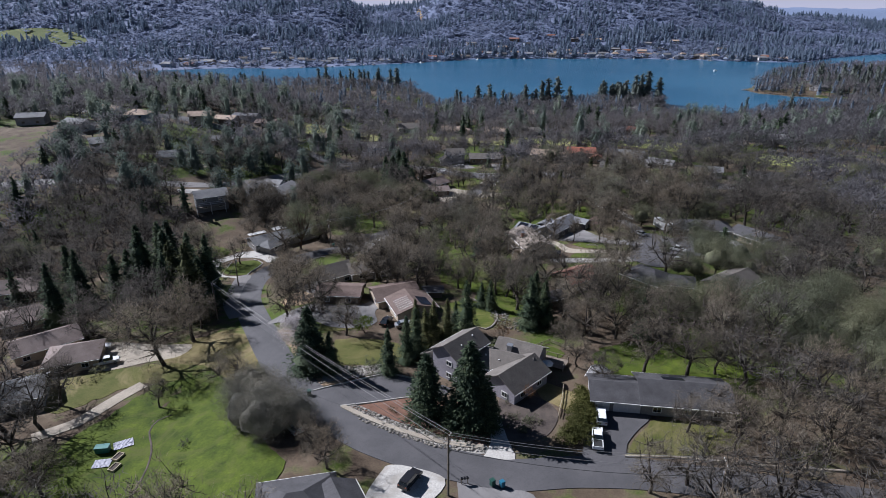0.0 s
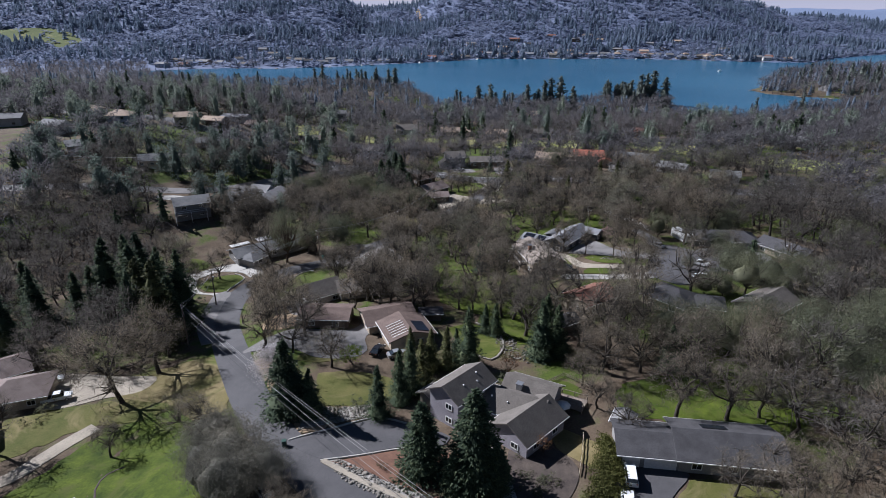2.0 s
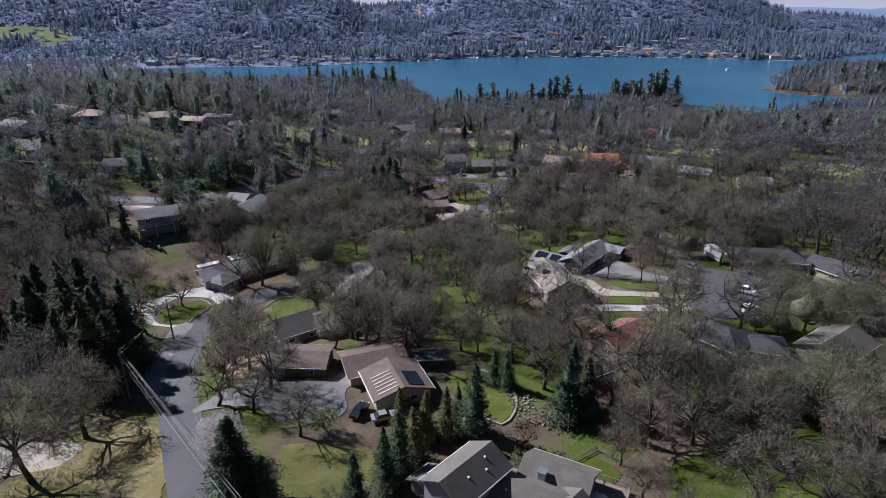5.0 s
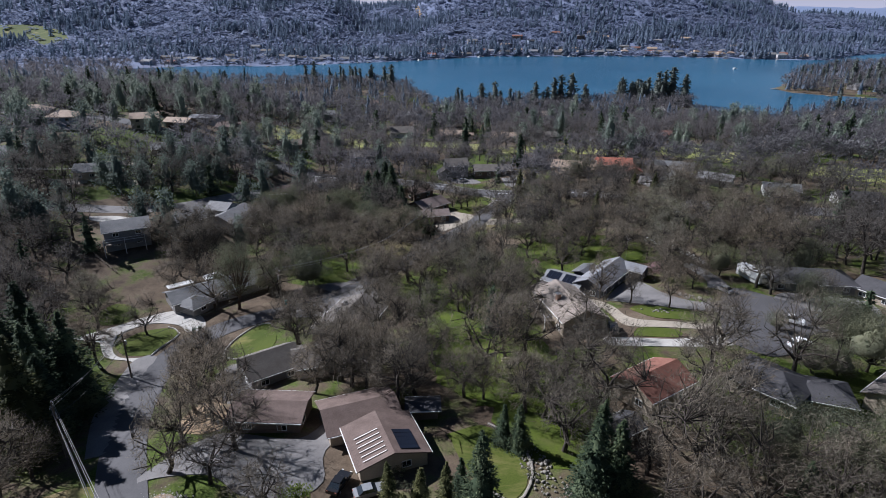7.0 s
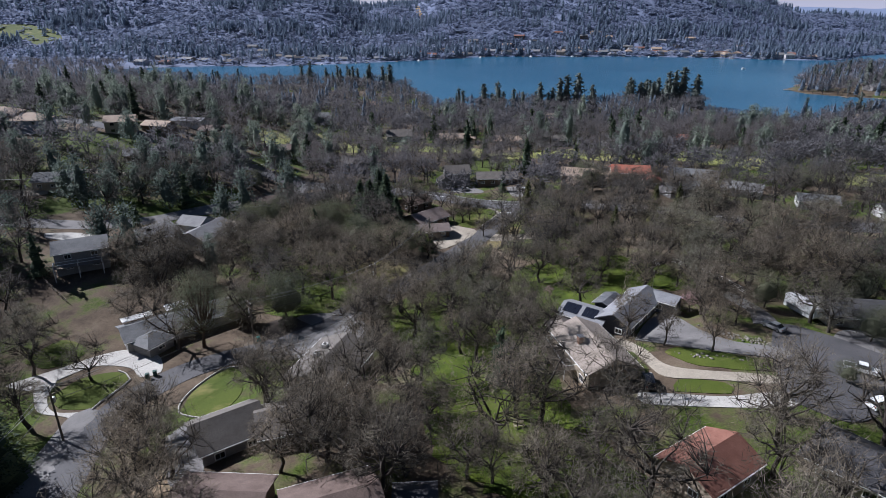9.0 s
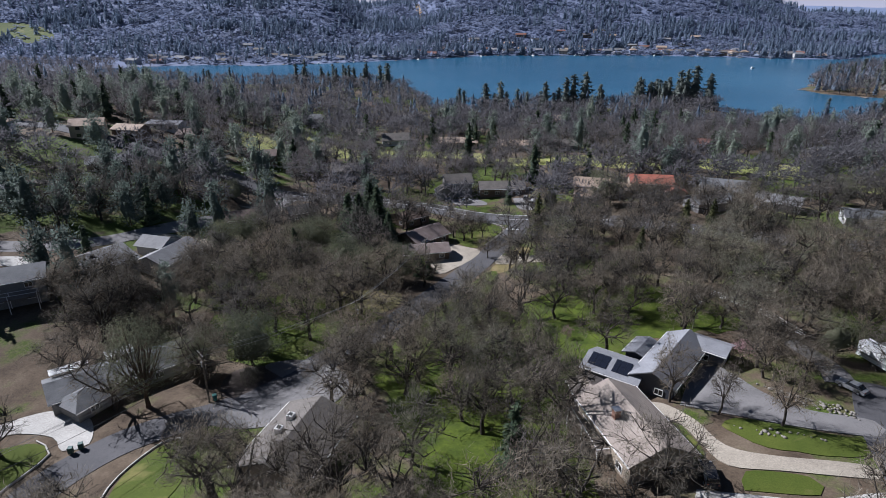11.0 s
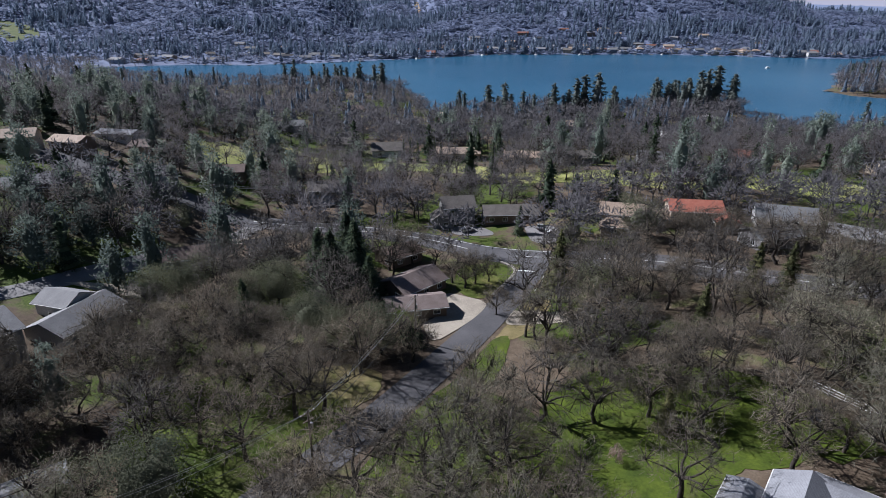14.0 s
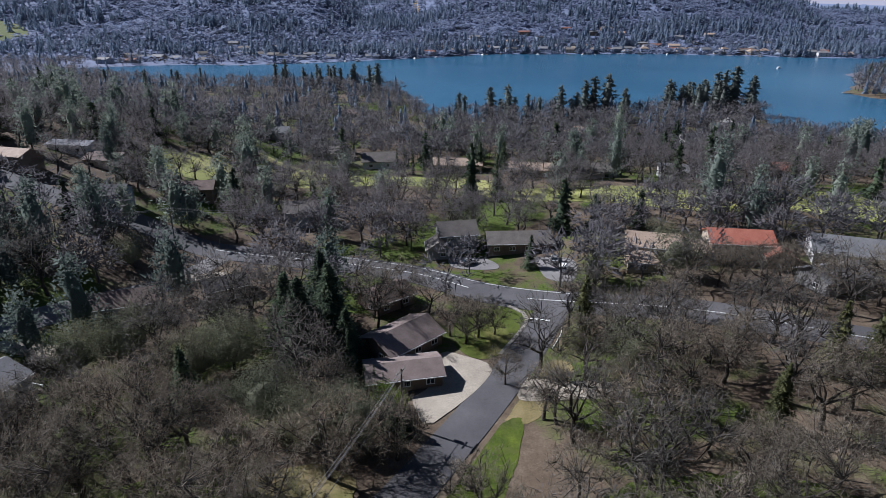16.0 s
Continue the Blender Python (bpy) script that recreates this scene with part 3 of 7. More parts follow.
def leafy_tree(h, r, clumps=60, per=26, leaf=0.34, trunk=0.16, squash=1.0, stems=1, open_crown=0.0, core=0.0):
    """A tree in leaf: limbs that end in clumps of small leaves, with gaps between."""
    wood, crown = Soup(), Soup()
    t = h * trunk
    if core:
        lumpy(crown, r * core, t + 0.12 * h, h * (0.35 + 0.65 * core), 9, 0.28, 4)
    for s in range(stems):
        off = np.array([RNG.normal() * 0.3 * (stems > 1), RNG.normal() * 0.3 * (stems > 1), 0])
        tip = off * 2.5 + np.array([RNG.normal() * 0.05 * h, RNG.normal() * 0.05 * h, t])
        wood.tube([off + (0, 0, -0.6), off + (0, 0, 0.3), tip], [h * 0.03, h * 0.026, h * 0.02], 5)
        cen = tip * np.array([1, 1, 0]) + np.array([0, 0, t + (h - t) * 0.5])
        for i in range(clumps // stems):
            d = rand_dirs(1, 0.25)[0]
            k = RNG.uniform(0.55, 1.0) ** 0.6
            p = cen + d * np.array([r, r, (h - t) * 0.5 * squash]) * k * RNG.uniform(0.8, 1.1)
            if i % 4 == 0:
                mid = (tip + p) / 2 + RNG.normal(size=3) * 0.08 * r
                wood.tube([tip, mid, p], [h * 0.01, h * 0.006, h * 0.002], 3)
            if RNG.random() < open_crown:
                continue
            n = max(5, int(per * RNG.uniform(0.6, 1.3)))
            q = p + RNG.normal(size=(n, 3)) * np.array([0.17, 0.17, 0.11]) * r
            crown.slivers(q, rand_dirs(n, 0.3) * leaf * RNG.uniform(0.7, 1.5, (n, 1)), leaf * RNG.uniform(0.7, 1.3, n), (q - cen) * 0.6 + (q - p), 0.22)
    return wood.arrays(), crown.arrays()


def conifer(h, r, whorls=20, per=9, ragged=0.25, bare=0.06, fat=0.85):
    """A fir, cedar or redwood: drooping sprays in tiers round a straight stem, ragged at the edge."""
    wood, crown = Soup(), Soup()
    wood.tube([(0, 0, -0.6), (0, 0, h * 0.5), (0, 0, h)], [h * 0.016, h * 0.01, 0.02], 5)
    for w in range(whorls):
        k = bare + (1 - bare) * (w / whorls) ** 0.95
        rad = r * (1 - k) ** fat + 0.12
        n = max(4, int(per * (0.5 + 0.6 * (1 - k))))
        az = RNG.uniform(0, 6.283) + np.arange(n) * 6.283 / n + RNG.normal(size=n) * 0.2
        ln = rad * RNG.uniform(1 - ragged * 1.4, 1 + ragged * 0.5, n)
        out = np.stack([np.cos(az), np.sin(az), np.full(n, -0.18 + 0.5 * k)], 1)
        base = np.array([0, 0, 1.0]) * (k * h + RNG.normal(size=(n, 1)) * 0.25 * h / whorls)
        for part_of, wide in ((1.0, 0.32), (0.72, 0.5), (0.45, 0.5)):
            for side in (-0.32, 0.0, 0.32) if part_of < 1 else (0.0,):
                o = out.copy()
                o[:, 0] += -np.sin(az) * side
                o[:, 1] += np.cos(az) * side
                st = base + out * ln[:, None] * (part_of - 0.45)
                crown.slivers(st, o * ln[:, None] * 0.5 + np.array([0, 0, -0.05]) * ln[:, None], ln * wide, out * np.array([1, 1, 0]) + np.array([0, 0, 0.9]))
    return wood.arrays(), crown.arrays()


def cone_pine(h, r, n=2400, low=0.02, needle=0.3, taper=0.95):
    """A full conical conifer: drooping sprays in uneven tiers, widest near the ground, ragged at the edge."""
    wood, crown = Soup(), Soup()
    wood.tube([(0, 0, -0.6), (0, 0, h * 0.5), (0, 0, h * 0.98)], [h * 0.017, h * 0.011, 0.03], 5)
    for c in np.linspace(low + 0.02, 0.9, 11):
        x, y = RNG.normal(size=2) * 0.05 * r
        wide = 0.74 * r * (1.0 - c) ** taper * RNG.uniform(0.85, 1.1)
        crown.tube([(x, y, c * h - 0.12 * wide), (x * 0.5, y * 0.5, c * h + 0.075 * h), (0, 0, c * h + 0.12 * h)], [wide, wide * 0.55, wide * 0.1], 7)
    n = n * 3 // 2
    boughs = n // 14
    k = low + (1 - low) * RNG.uniform(0, 1, boughs) ** 1.45
    k = k + 0.35 * (np.round(k * 15) / 15 - k)
    az = RNG.uniform(0, 6.283, boughs)
    reach = (1.2 * r * (1.0 - k) ** taper + 0.12) * RNG.uniform(0.72, 1.12, boughs)
    b = RNG.integers(0, boughs, n)
    f = RNG.uniform(0.3, 1.0, n) ** 0.7
    side = RNG.normal(size=n) * 0.17
    a = az[b] + side
    p = np.stack([np.cos(a) * reach[b] * f, np.sin(a) * reach[b] * f, k[b] * h - 0.22 * reach[b] * f + RNG.normal(size=n) * 0.045 * r], 1)
    out = np.stack([np.cos(a), np.sin(a), np.full(n, -0.1)], 1)
    crown.slivers(p, (out + 0.45 * rand_dirs(n, 0.1)) * needle * RNG.uniform(0.9, 1.8, (n, 1)), needle * RNG.uniform(0.7, 1.2, n), out * np.array([0.7, 0.7, 0]) + np.array([0, 0, 0.75]), 0.3)
    return wood.arrays(), crown.arrays()


def full_pine(h, r, n=420, low=0.12, needle=0.6, round_top=0.7):
    """A full-crowned pine: clumped sprays from near the ground to a soft point."""
    wood, crown = Soup(), Soup()
    wood.tube([(0, 0, -0.6), (0, 0, h * 0.5), (0, 0, h * 0.97)], [h * 0.017, h * 0.011, 0.03], 4)
    lumpy(crown, r * 0.4, low * h + 0.1 * h, h * 0.84, 6, 0.45, 4)
    clumps = max(16, n // 12)
    k = low + (1 - low) * RNG.uniform(0, 1, clumps) ** 1.15
    az = RNG.uniform(0, 6.283, clumps)
    rad = r * np.minimum(1.0, 0.45 + (k - low) / 0.22) * (1.02 - k) ** round_top * RNG.uniform(0.5, 1.12, clumps)
    c = np.stack([np.cos(az) * rad, np.sin(az) * rad, k * h], 1)
    w = RNG.integers(0, clumps, n)
    p = c[w] + RNG.normal(size=(n, 3)) * np.array([0.15, 0.15, 0.13]) * r
    out = p * np.array([1, 1, 0]) / r + np.array([0, 0, 0.55])
    crown.slivers(p, (out * 0.5 + rand_dirs(n, 0.25)) * needle * RNG.uniform(0.8, 1.6, (n, 1)), needle * RNG.uniform(0.6, 1.1, n), out + 0.5 * (p - c[w]) / r)
    return wood.arrays(), crown.arrays()


def small_oak(clumps=14, per=9, length=0.1, wide=0.035):
    """A far leafless crown, 1 m tall: a dome of twig clumps on a forked stem."""
    s = Soup()
    s.tube([(0, 0, -0.05), (0, 0, 0.3)], [0.02, 0.014], 3)
    d = rand_dirs(clumps, 0.45)
    c = np.array([0, 0, 0.52]) + d * np.array([0.38, 0.38, 0.34]) * RNG.uniform(0.45, 1.0, (clumps, 1)) ** 0.5
    for p in c[::3]:
        s.tube([(0, 0, 0.28), p], [0.009, 0.003], 3)
    P, C = np.repeat(c, per, 0), np.repeat(d, per, 0)
    way = C * 0.6 + rand_dirs(len(P), 0.2)
    P = P + RNG.normal(size=P.shape) * 0.055
    s.slivers(P, way * length * RNG.uniform(0.6, 1.2, (len(P), 1)), RNG.uniform(0.6, 1.3, len(P)) * wide, C + np.array([0, 0, 0.35]), 0.18)
    return s.arrays()


def lumpy(s, r, z0, z1, sides=7, rough=0.25, rings=3):
    """An uneven soft crown, wider below, closed at the top."""
    t0 = RNG.uniform(0, 6.283)
    v = []
    for i in range(rings):
        k = i / rings
        t = t0 + np.arange(sides) * 6.283 / sides + RNG.normal(size=sides) * 0.2
        rr = r * math.cos(k * 1.45) * (0.85 if i == 0 else 1.0) * RNG.uniform(1 - rough, 1 + rough, sides)
        z = z0 + (z1 - z0) * (math.sin(k * 1.5) + RNG.normal(size=sides) * 0.06)
        v.append(np.stack([np.cos(t) * rr, np.sin(t) * rr, z], 1))
    v = np.concatenate(v + [np.array([[RNG.normal() * 0.1 * r, RNG.normal() * 0.1 * r, z1]])])
    f = []
    for i in range(rings - 1):
        for k in range(sides):
            a, b = i * sides + k, i * sides + (k + 1) % sides
            f += [(a, b, b + sides), (a, b + sides, a + sides)]
    top = (rings - 1) * sides
    f += [(top + k, top + (k + 1) % sides, len(v) - 1) for k in range(sides)]
    s.add(v, f)


def hill_oak(n=10):
    """A bare crown on the far hills, 1 m tall: broad soft tufts over a low dome."""
    s = Soup()
    d = rand_dirs(n, 0.6)
    p = np.array([0, 0, 0.3]) + d * np.array([0.3, 0.3, 0.34]) * RNG.uniform(0.5, 1.05, (n, 1))
    s.slivers(p, (d * np.array([1, 1, 0.3]) + rand_dirs(n, 0.1)) * 0.3, RNG.uniform(0.26, 0.4, n), d * 0.4 + np.array([0, -0.3, 1.0]), 0.08)
    return s.arrays()


def small_conifer(tiers=6, per=6, r=0.2):
    """A far pine, 1 m tall: a ragged spire of sprays round an open core."""
    s = Soup()
    for w in range(tiers):
        k = 0.08 + 0.8 * w / tiers
        az = RNG.uniform(0, 6.3) + np.arange(per) * 6.283 / per
        rad = r * (1 - k) ** 0.8 * RNG.uniform(0.7, 1.2, per)
        foot = np.stack([np.cos(az) * rad, np.sin(az) * rad, np.full(per, k)], 1)
        s.slivers(foot, np.stack([-foot[:, 0], -foot[:, 1], np.full(per, 0.24)], 1), rad * 1.0, foot * np.array([1, 1, 0]) + np.array([0, 0, 0.4 * r]))
    return s.arrays()


def planted(variants, spots):
    """Joins a copy of a variant (points, triangles) at every spot (x, y, z, turn, height, width, which)."""
    V, F, off = [], [], 0
    spots = np.asarray(spots, np.float64)
    for k, (v, f) in enumerate(variants):
        sp = spots[spots[:, 6].astype(int) == k]
        if not len(sp):
            continue
        c, s = np.cos(sp[:, 3])[:, None], np.sin(sp[:, 3])[:, None]
        x = (v[None, :, 0] * c - v[None, :, 1] * s) * sp[:, 5:6] + sp[:, 0:1]
        y = (v[None, :, 0] * s + v[None, :, 1] * c) * sp[:, 5:6] + sp[:, 1:2]
        z = v[None, :, 2] * sp[:, 4:5] + sp[:, 2:3]
        V.append(np.stack([x, y, z], 2).reshape(-1, 3))
        F.append((f[None] + (np.arange(len(sp)) * len(v))[:, None, None]).reshape(-1, 3) + off)
        off += len(sp) * len(v)
    return np.concatenate(V), np.concatenate(F)


def stuff(name, variants, spots, mat, label, category):
    v, f = planted(variants, spots)
    return tagged(new(name, mesh_of(name, v, f, mat)), label, category, kind="stuff")


# ---- the ground sheet, out to the horizon ----
def steps(inner_a, inner_b, step, out_a, out_b, grow):
    mid = list(np.arange(inner_a, inner_b + 0.1, step))
    lo, hi, a, b, s = [], [], inner_a, inner_b, step
    while b < out_b:
        s *= grow
        b = min(b + s, out_b)
        hi.append(b)
    s = step
    while a > out_a:
        s *= grow
        a = max(a - s, out_a)
        lo.append(a)
    return lo[::-1] + mid + hi


def build_land():
    xs, ys = steps(-200, 200, 5, -4300, 4300, 1.06), steps(-40, 440, 5, -400, 4850, 1.028)
    nx, ny = len(xs), len(ys)
    v = [(x, y, ground(x, y)) for y in ys for x in xs]
    i = np.arange(ny - 1)[:, None] * nx + np.arange(nx - 1)[None]
    i = i.ravel()
    f = np.concatenate([np.stack([i, i + 1, i + nx + 1], 1), np.stack([i, i + nx + 1, i + nx], 1)])
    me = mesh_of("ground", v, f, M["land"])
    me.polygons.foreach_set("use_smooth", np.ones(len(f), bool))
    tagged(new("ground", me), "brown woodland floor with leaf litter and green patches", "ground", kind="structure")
    w = bmesh.new()
    c = [w.verts.new(p) for p in ((-620, 480, LAKE_Z), (1250, 480, LAKE_Z), (1250, 1450, LAKE_Z), (-620, 1450, LAKE_Z))]
    w.faces.new(c)
    me = bpy.data.meshes.new("water")
    w.to_mesh(me)
    w.free()
    me.materials.append(M["water"])
    tagged(new("water", me), "calm deep blue lake water", "lake", kind="structure")


def smooth_line(pts, step=2.0):
    """A Catmull-Rom line through the points."""
    P = [pts[0]] + list(pts) + [pts[-1]]
    out = []
    for i in range(1, len(P) - 2):
        a, b, c, d = (np.array(q, float) for q in P[i - 1:i + 3])
        n = max(2, int(np.linalg.norm(c - b) / step))
        for k in range(n):
            t = k / n
            out.append(0.5 * (2 * b + (c - a) * t + (2 * a - 5 * b + 4 * c - d) * t * t + (3 * b - a - 3 * c + d) * t ** 3))
    out.append(np.array(pts[-1], float))
    return np.array(out)


ROADS = []      # smoothed lines and half widths, to keep trees off


def ribbon(name, pts, width, mat, label, category, lift=0.1, kind="structure", avoid=True, flare=None):
    """A strip of paving along a line, laid on the land, with a thickness."""
    line = smooth_line(pts)
    w = np.full(len(line), width / 2)
    if flare:
        w = np.interp(np.linspace(0, 1, len(line)), np.linspace(0, 1, len(flare)), flare) / 2
    d = np.gradient(line, axis=0)
    d /= np.linalg.norm(d, axis=1, keepdims=True)
    nrm = np.stack([-d[:, 1], d[:, 0]], 1)
    V, F, m = [], [], 7
    cols = [-1, -0.98, -0.5, 0, 0.5, 0.98, 1]
    for p, n, hw in zip(line, nrm, w):
        for c in cols:
            q = p + n * c * hw
            V.append((q[0], q[1], ground(q[0], q[1]) + (lift + 0.04 * (1 - c * c) if abs(c) < 1 else -0.25)))
    for i in range(len(line) - 1):
        for k in range(m - 1):
            a = i * m + k
            F += [(a, a + m + 1, a + 1), (a, a + m, a + m + 1)]
    if avoid:
        ROADS.append((line, float(w.max())))
    me = mesh_of(name, V, F, mat)
    me.polygons.foreach_set("use_smooth", np.zeros(len(F), bool))
    return tagged(new(name, me), label, category, kind=kind)


CLEAR = []      # outlines that trees keep off


def patch(name, pts, mat, label, category, lift=0.07, avoid=True, ragged=0.0, cell=1.6, kind="structure"):
    """A sheet of paving or turf inside an outline, draped on the land, with turned-down edges."""
    line = [Vector((p[0], p[1], 0)) for p in smooth_line(list(pts) + [pts[0]], 1.5)[:-1]]
    if ragged:
        line = [p + Vector((noise.noise(p * 0.35) * ragged, noise.noise(p * 0.35 + Vector((9, 9, 9))) * ragged, 0)) for p in line]
    bm = bmesh.new()
    vs = [bm.verts.new(p) for p in line]
    face = bm.faces.new(vs)
    bmesh.ops.triangulate(bm, faces=[face])
    for _ in range(4):
        long = [e for e in bm.edges if e.calc_length() > 2.4 * cell]
        if not long:
            break
        bmesh.ops.subdivide_edges(bm, edges=long, cuts=1)
        bmesh.ops.triangulate(bm, faces=bm.faces)
    rim = [e for e in bm.edges if e.is_boundary]
    for v in bm.verts:
        v.co.z = ground(v.co.x, v.co.y) + lift
    ext = bmesh.ops.extrude_edge_only(bm, edges=rim)
    for v in (g for g in ext["geom"] if isinstance(g, bmesh.types.BMVert)):
        v.co.z -= lift + 0.2
    bmesh.ops.recalc_face_normals(bm, faces=bm.faces)
    me = bpy.data.meshes.new(name)
    bm.to_mesh(me)
    bm.free()
    me.materials.append(mat)
    if avoid:
        CLEAR.append([(p.x, p.y) for p in line[::2]])
    return tagged(new(name, me), label, category, kind=kind)


# ---- houses ----
BLOCKS = []     # footprints, to keep trees off


def uv_planes(me, scale=1.0):
    """Lays u along each face's level direction and v up its slope."""
    layer = me.uv_layers.new(name="UVMap")
    for poly in me.polygons:
        n = poly.normal
        level = Vector((0, 0, 1)).cross(n)
        level = level.normalized() if level.length > 1e-4 else Vector((1, 0, 0))
        up = n.cross(level)
        for li in poly.loop_indices:
            co = me.vertices[me.loops[li].vertex_index].co
            layer.data[li].uv = (co.dot(level) * scale, co.dot(up) * scale)


def window_part(parent, m, w, h, frame_mat="trim"):
    """A window: a frame that stands proud, a pane set in it."""
    fr = bmesh.new()
    for sx, sz, cx, cz in ((w, 0.1, 0, h / 2), (w, 0.14, 0, -h / 2), (0.1, h, -w / 2, 0), (0.1, h, w / 2, 0), (0.06, h, 0, 0)):
        box(fr, cx, 0.02, cz, sx, 0.12, sz, m)
    win = part("window", fr, M[frame_mat], parent)
    part("pane", boxed(0, 0.0, 0, w - 0.06, 0.06, h - 0.06, m), M["glass"], win)
    return win


def house(name, label, blocks, wall, roof, far=False, group="houses", windows=True, category="house"):
    """blocks: (x, y, turn of the ridge, length, width, eave, ridge, kind, base lift). Returns the thing and the blocks' poses."""
    x0, y0 = blocks[0][:2]
    base = min(ground(b[0], b[1]) for b in blocks)
    root = thing(name, x0, y0, base, label, category, group)
    poses = []
    for x, y, turn, L, W, eave, ridge, kind, *rest in blocks:
        z = ground(x, y) + (rest[0] if rest else 0.0) - base
        m = pose(x - x0, y - y0, z, 0, 0, turn)
        poses.append(m)
        BLOCKS.append((x, y, radians(turn), L / 2 + 0.8, W / 2 + 0.8))
        hl, hw = L / 2, W / 2
        bm = bmesh.new()
        low = -2.5 if not far else -2.0
        vs = [bm.verts.new(m @ Vector(p)) for p in ((-hl, -hw, low), (hl, -hw, low), (hl, hw, low), (-hl, hw, low), (-hl, -hw, eave), (hl, -hw, eave), (hl, hw, eave), (-hl, hw, eave))]
        for q in ((0, 1, 5, 4), (2, 3, 7, 6)):
            bm.faces.new([vs[i] for i in q])
        if kind == "gable":
            a, b = bm.verts.new(m @ Vector((-hl, 0, ridge - 0.06))), bm.verts.new(m @ Vector((hl, 0, ridge - 0.06)))
            bm.faces.new((vs[1], vs[2], vs[6], b, vs[5]))
            bm.faces.new((vs[3], vs[0], vs[4], a, vs[7]))
        else:
            bm.faces.new((vs[1], vs[2], vs[6], vs[5]))
            bm.faces.new((vs[3], vs[0], vs[4], vs[7]))
        part("wall", bm, M[wall], root)
        over, th = (0.55, 0.2)
        rise = (ridge - eave) / hw
        bm = bmesh.new()
        el, ew, ez = hl + over, hw + over, eave - rise * over
        hip = 0.0 if kind == "gable" else min(hl, hw) * 0.98
        top = [(-el + hip, 0, ridge), (el - hip, 0, ridge)]
        for dz in (0.0, th):
            c = [bm.verts.new(m @ Vector((px, py, pz + dz))) for px, py, pz in [(-el, -ew, ez), (el, -ew, ez), (el, ew, ez), (-el, ew, ez)] + top]
            fs = [(0, 1, 5, 4), (2, 3, 4, 5)] + ([(1, 2, 5), (3, 0, 4)] if hip else [])
            for q in fs:
                bm.faces.new([c[i] for i in (q if dz else q[::-1])])
            if dz:
                edge = ((0, 1), (1, 2), (2, 3), (3, 0)) if hip else ((0, 1), (1, 5), (5, 2), (2, 3), (3, 4), (4, 0))
                for i, j in edge:
                    bm.faces.new((under[i], under[j], c[j], c[i]))
            under = c
        me = bpy.data.meshes.new("roof")
        bm.to_mesh(me)
        bm.free()
        uv_planes(me)
        me.materials.append(M[roof])
        part("roof", me, None, root)
        if not far:
            for s in (-1, 1):
                part("gutter", boxed(0, s * (ew + 0.06), ez + 0.06, 2 * el, 0.13, 0.16, m), M["trim"], root)
        if windows:
            n = max(1, int(L / (4.2 if not far else 5.5)))
            rows_z = [1.45] + ([4.2] if eave > 4.8 else [])
            for side in (-1, 1):
                for i in range(n):
                    for zz in rows_z:
                        mm = m @ pose((i + 0.5) * L / n - hl, side * (hw + 0.01), zz, 0, 0, 0 if side > 0 else 180)
                        if far:
                            part("window", boxed(0, 0, 0, 1.5, 0.1, 1.1, mm), M["glass"], root)
                        else:
                            window_part(root, mm, 1.5, 1.1)
            if kind == "gable" and not far:
                for end in (-1, 1):
                    for zz in rows_z:
                        window_part(root, m @ pose(end * (hl + 0.01), -W * 0.18, zz, 0, 0, -90 * end), 1.4, 1.1)
    return root, poses


def garage_door(root, m, x, side, hw, width, mat="door_white"):
    mm = m @ pose(x, side * (hw + 0.02), 1.05, 0, 0, 0 if side > 0 else 180)
    bm = bmesh.new()
    for k in range(4):
        box(bm, 0, 0.03, -0.79 + k * 0.53, width, 0.08, 0.5, mm)
    d = part("garage_door", bm, M[mat], root, "pale panelled garage door")
    return d


def chimney(root, m, x, y, z, mat="brick", s=0.9, h=1.3):
    c = part("chimney", boxed(x, y, z + h / 2 - 0.6, s, s, h + 1.2, m), M[mat], root)
    part("chimney_cap", boxed(x, y, z + h + 0.06, s + 0.25, s + 0.25, 0.14, m), M["metal"], c)
    return c


def vents(root, m, spots):
    for x, y, z in spots:
        part("roof_vent", boxed(x, y, z + 0.2, 0.28, 0.28, 0.45, m, 0.8), M["trim"], root)


def solar_array(root, m, eave, ridge, hw, side, x0, x1, v0, v1, nx, nv, mat="solar", gap=0.06, label="dark solar panel"):
    """Panels on a roof slope: x along the ridge, v from the eave (0) to the ridge (1)."""
    slope = math.atan2(ridge - eave, hw)
    for i in range(nx):
        for j in range(nv):
            x = x0 + (x1 - x0) * (i + 0.5) / nx
            v = v0 + (v1 - v0) * (j + 0.5) / nv
            y, z = side * hw * (1 - v), eave + (ridge - eave) * v + 0.3
            mm = m @ pose(x, y, z, -math.degrees(slope) * side, 0, 0)
            length = hw / math.cos(slope) * (v1 - v0) / nv
            p = part("solar_panel", boxed(0, 0, 0, (x1 - x0) / nx - gap, length - 0.06, 0.05, mm), M[mat], root, label)
    return root


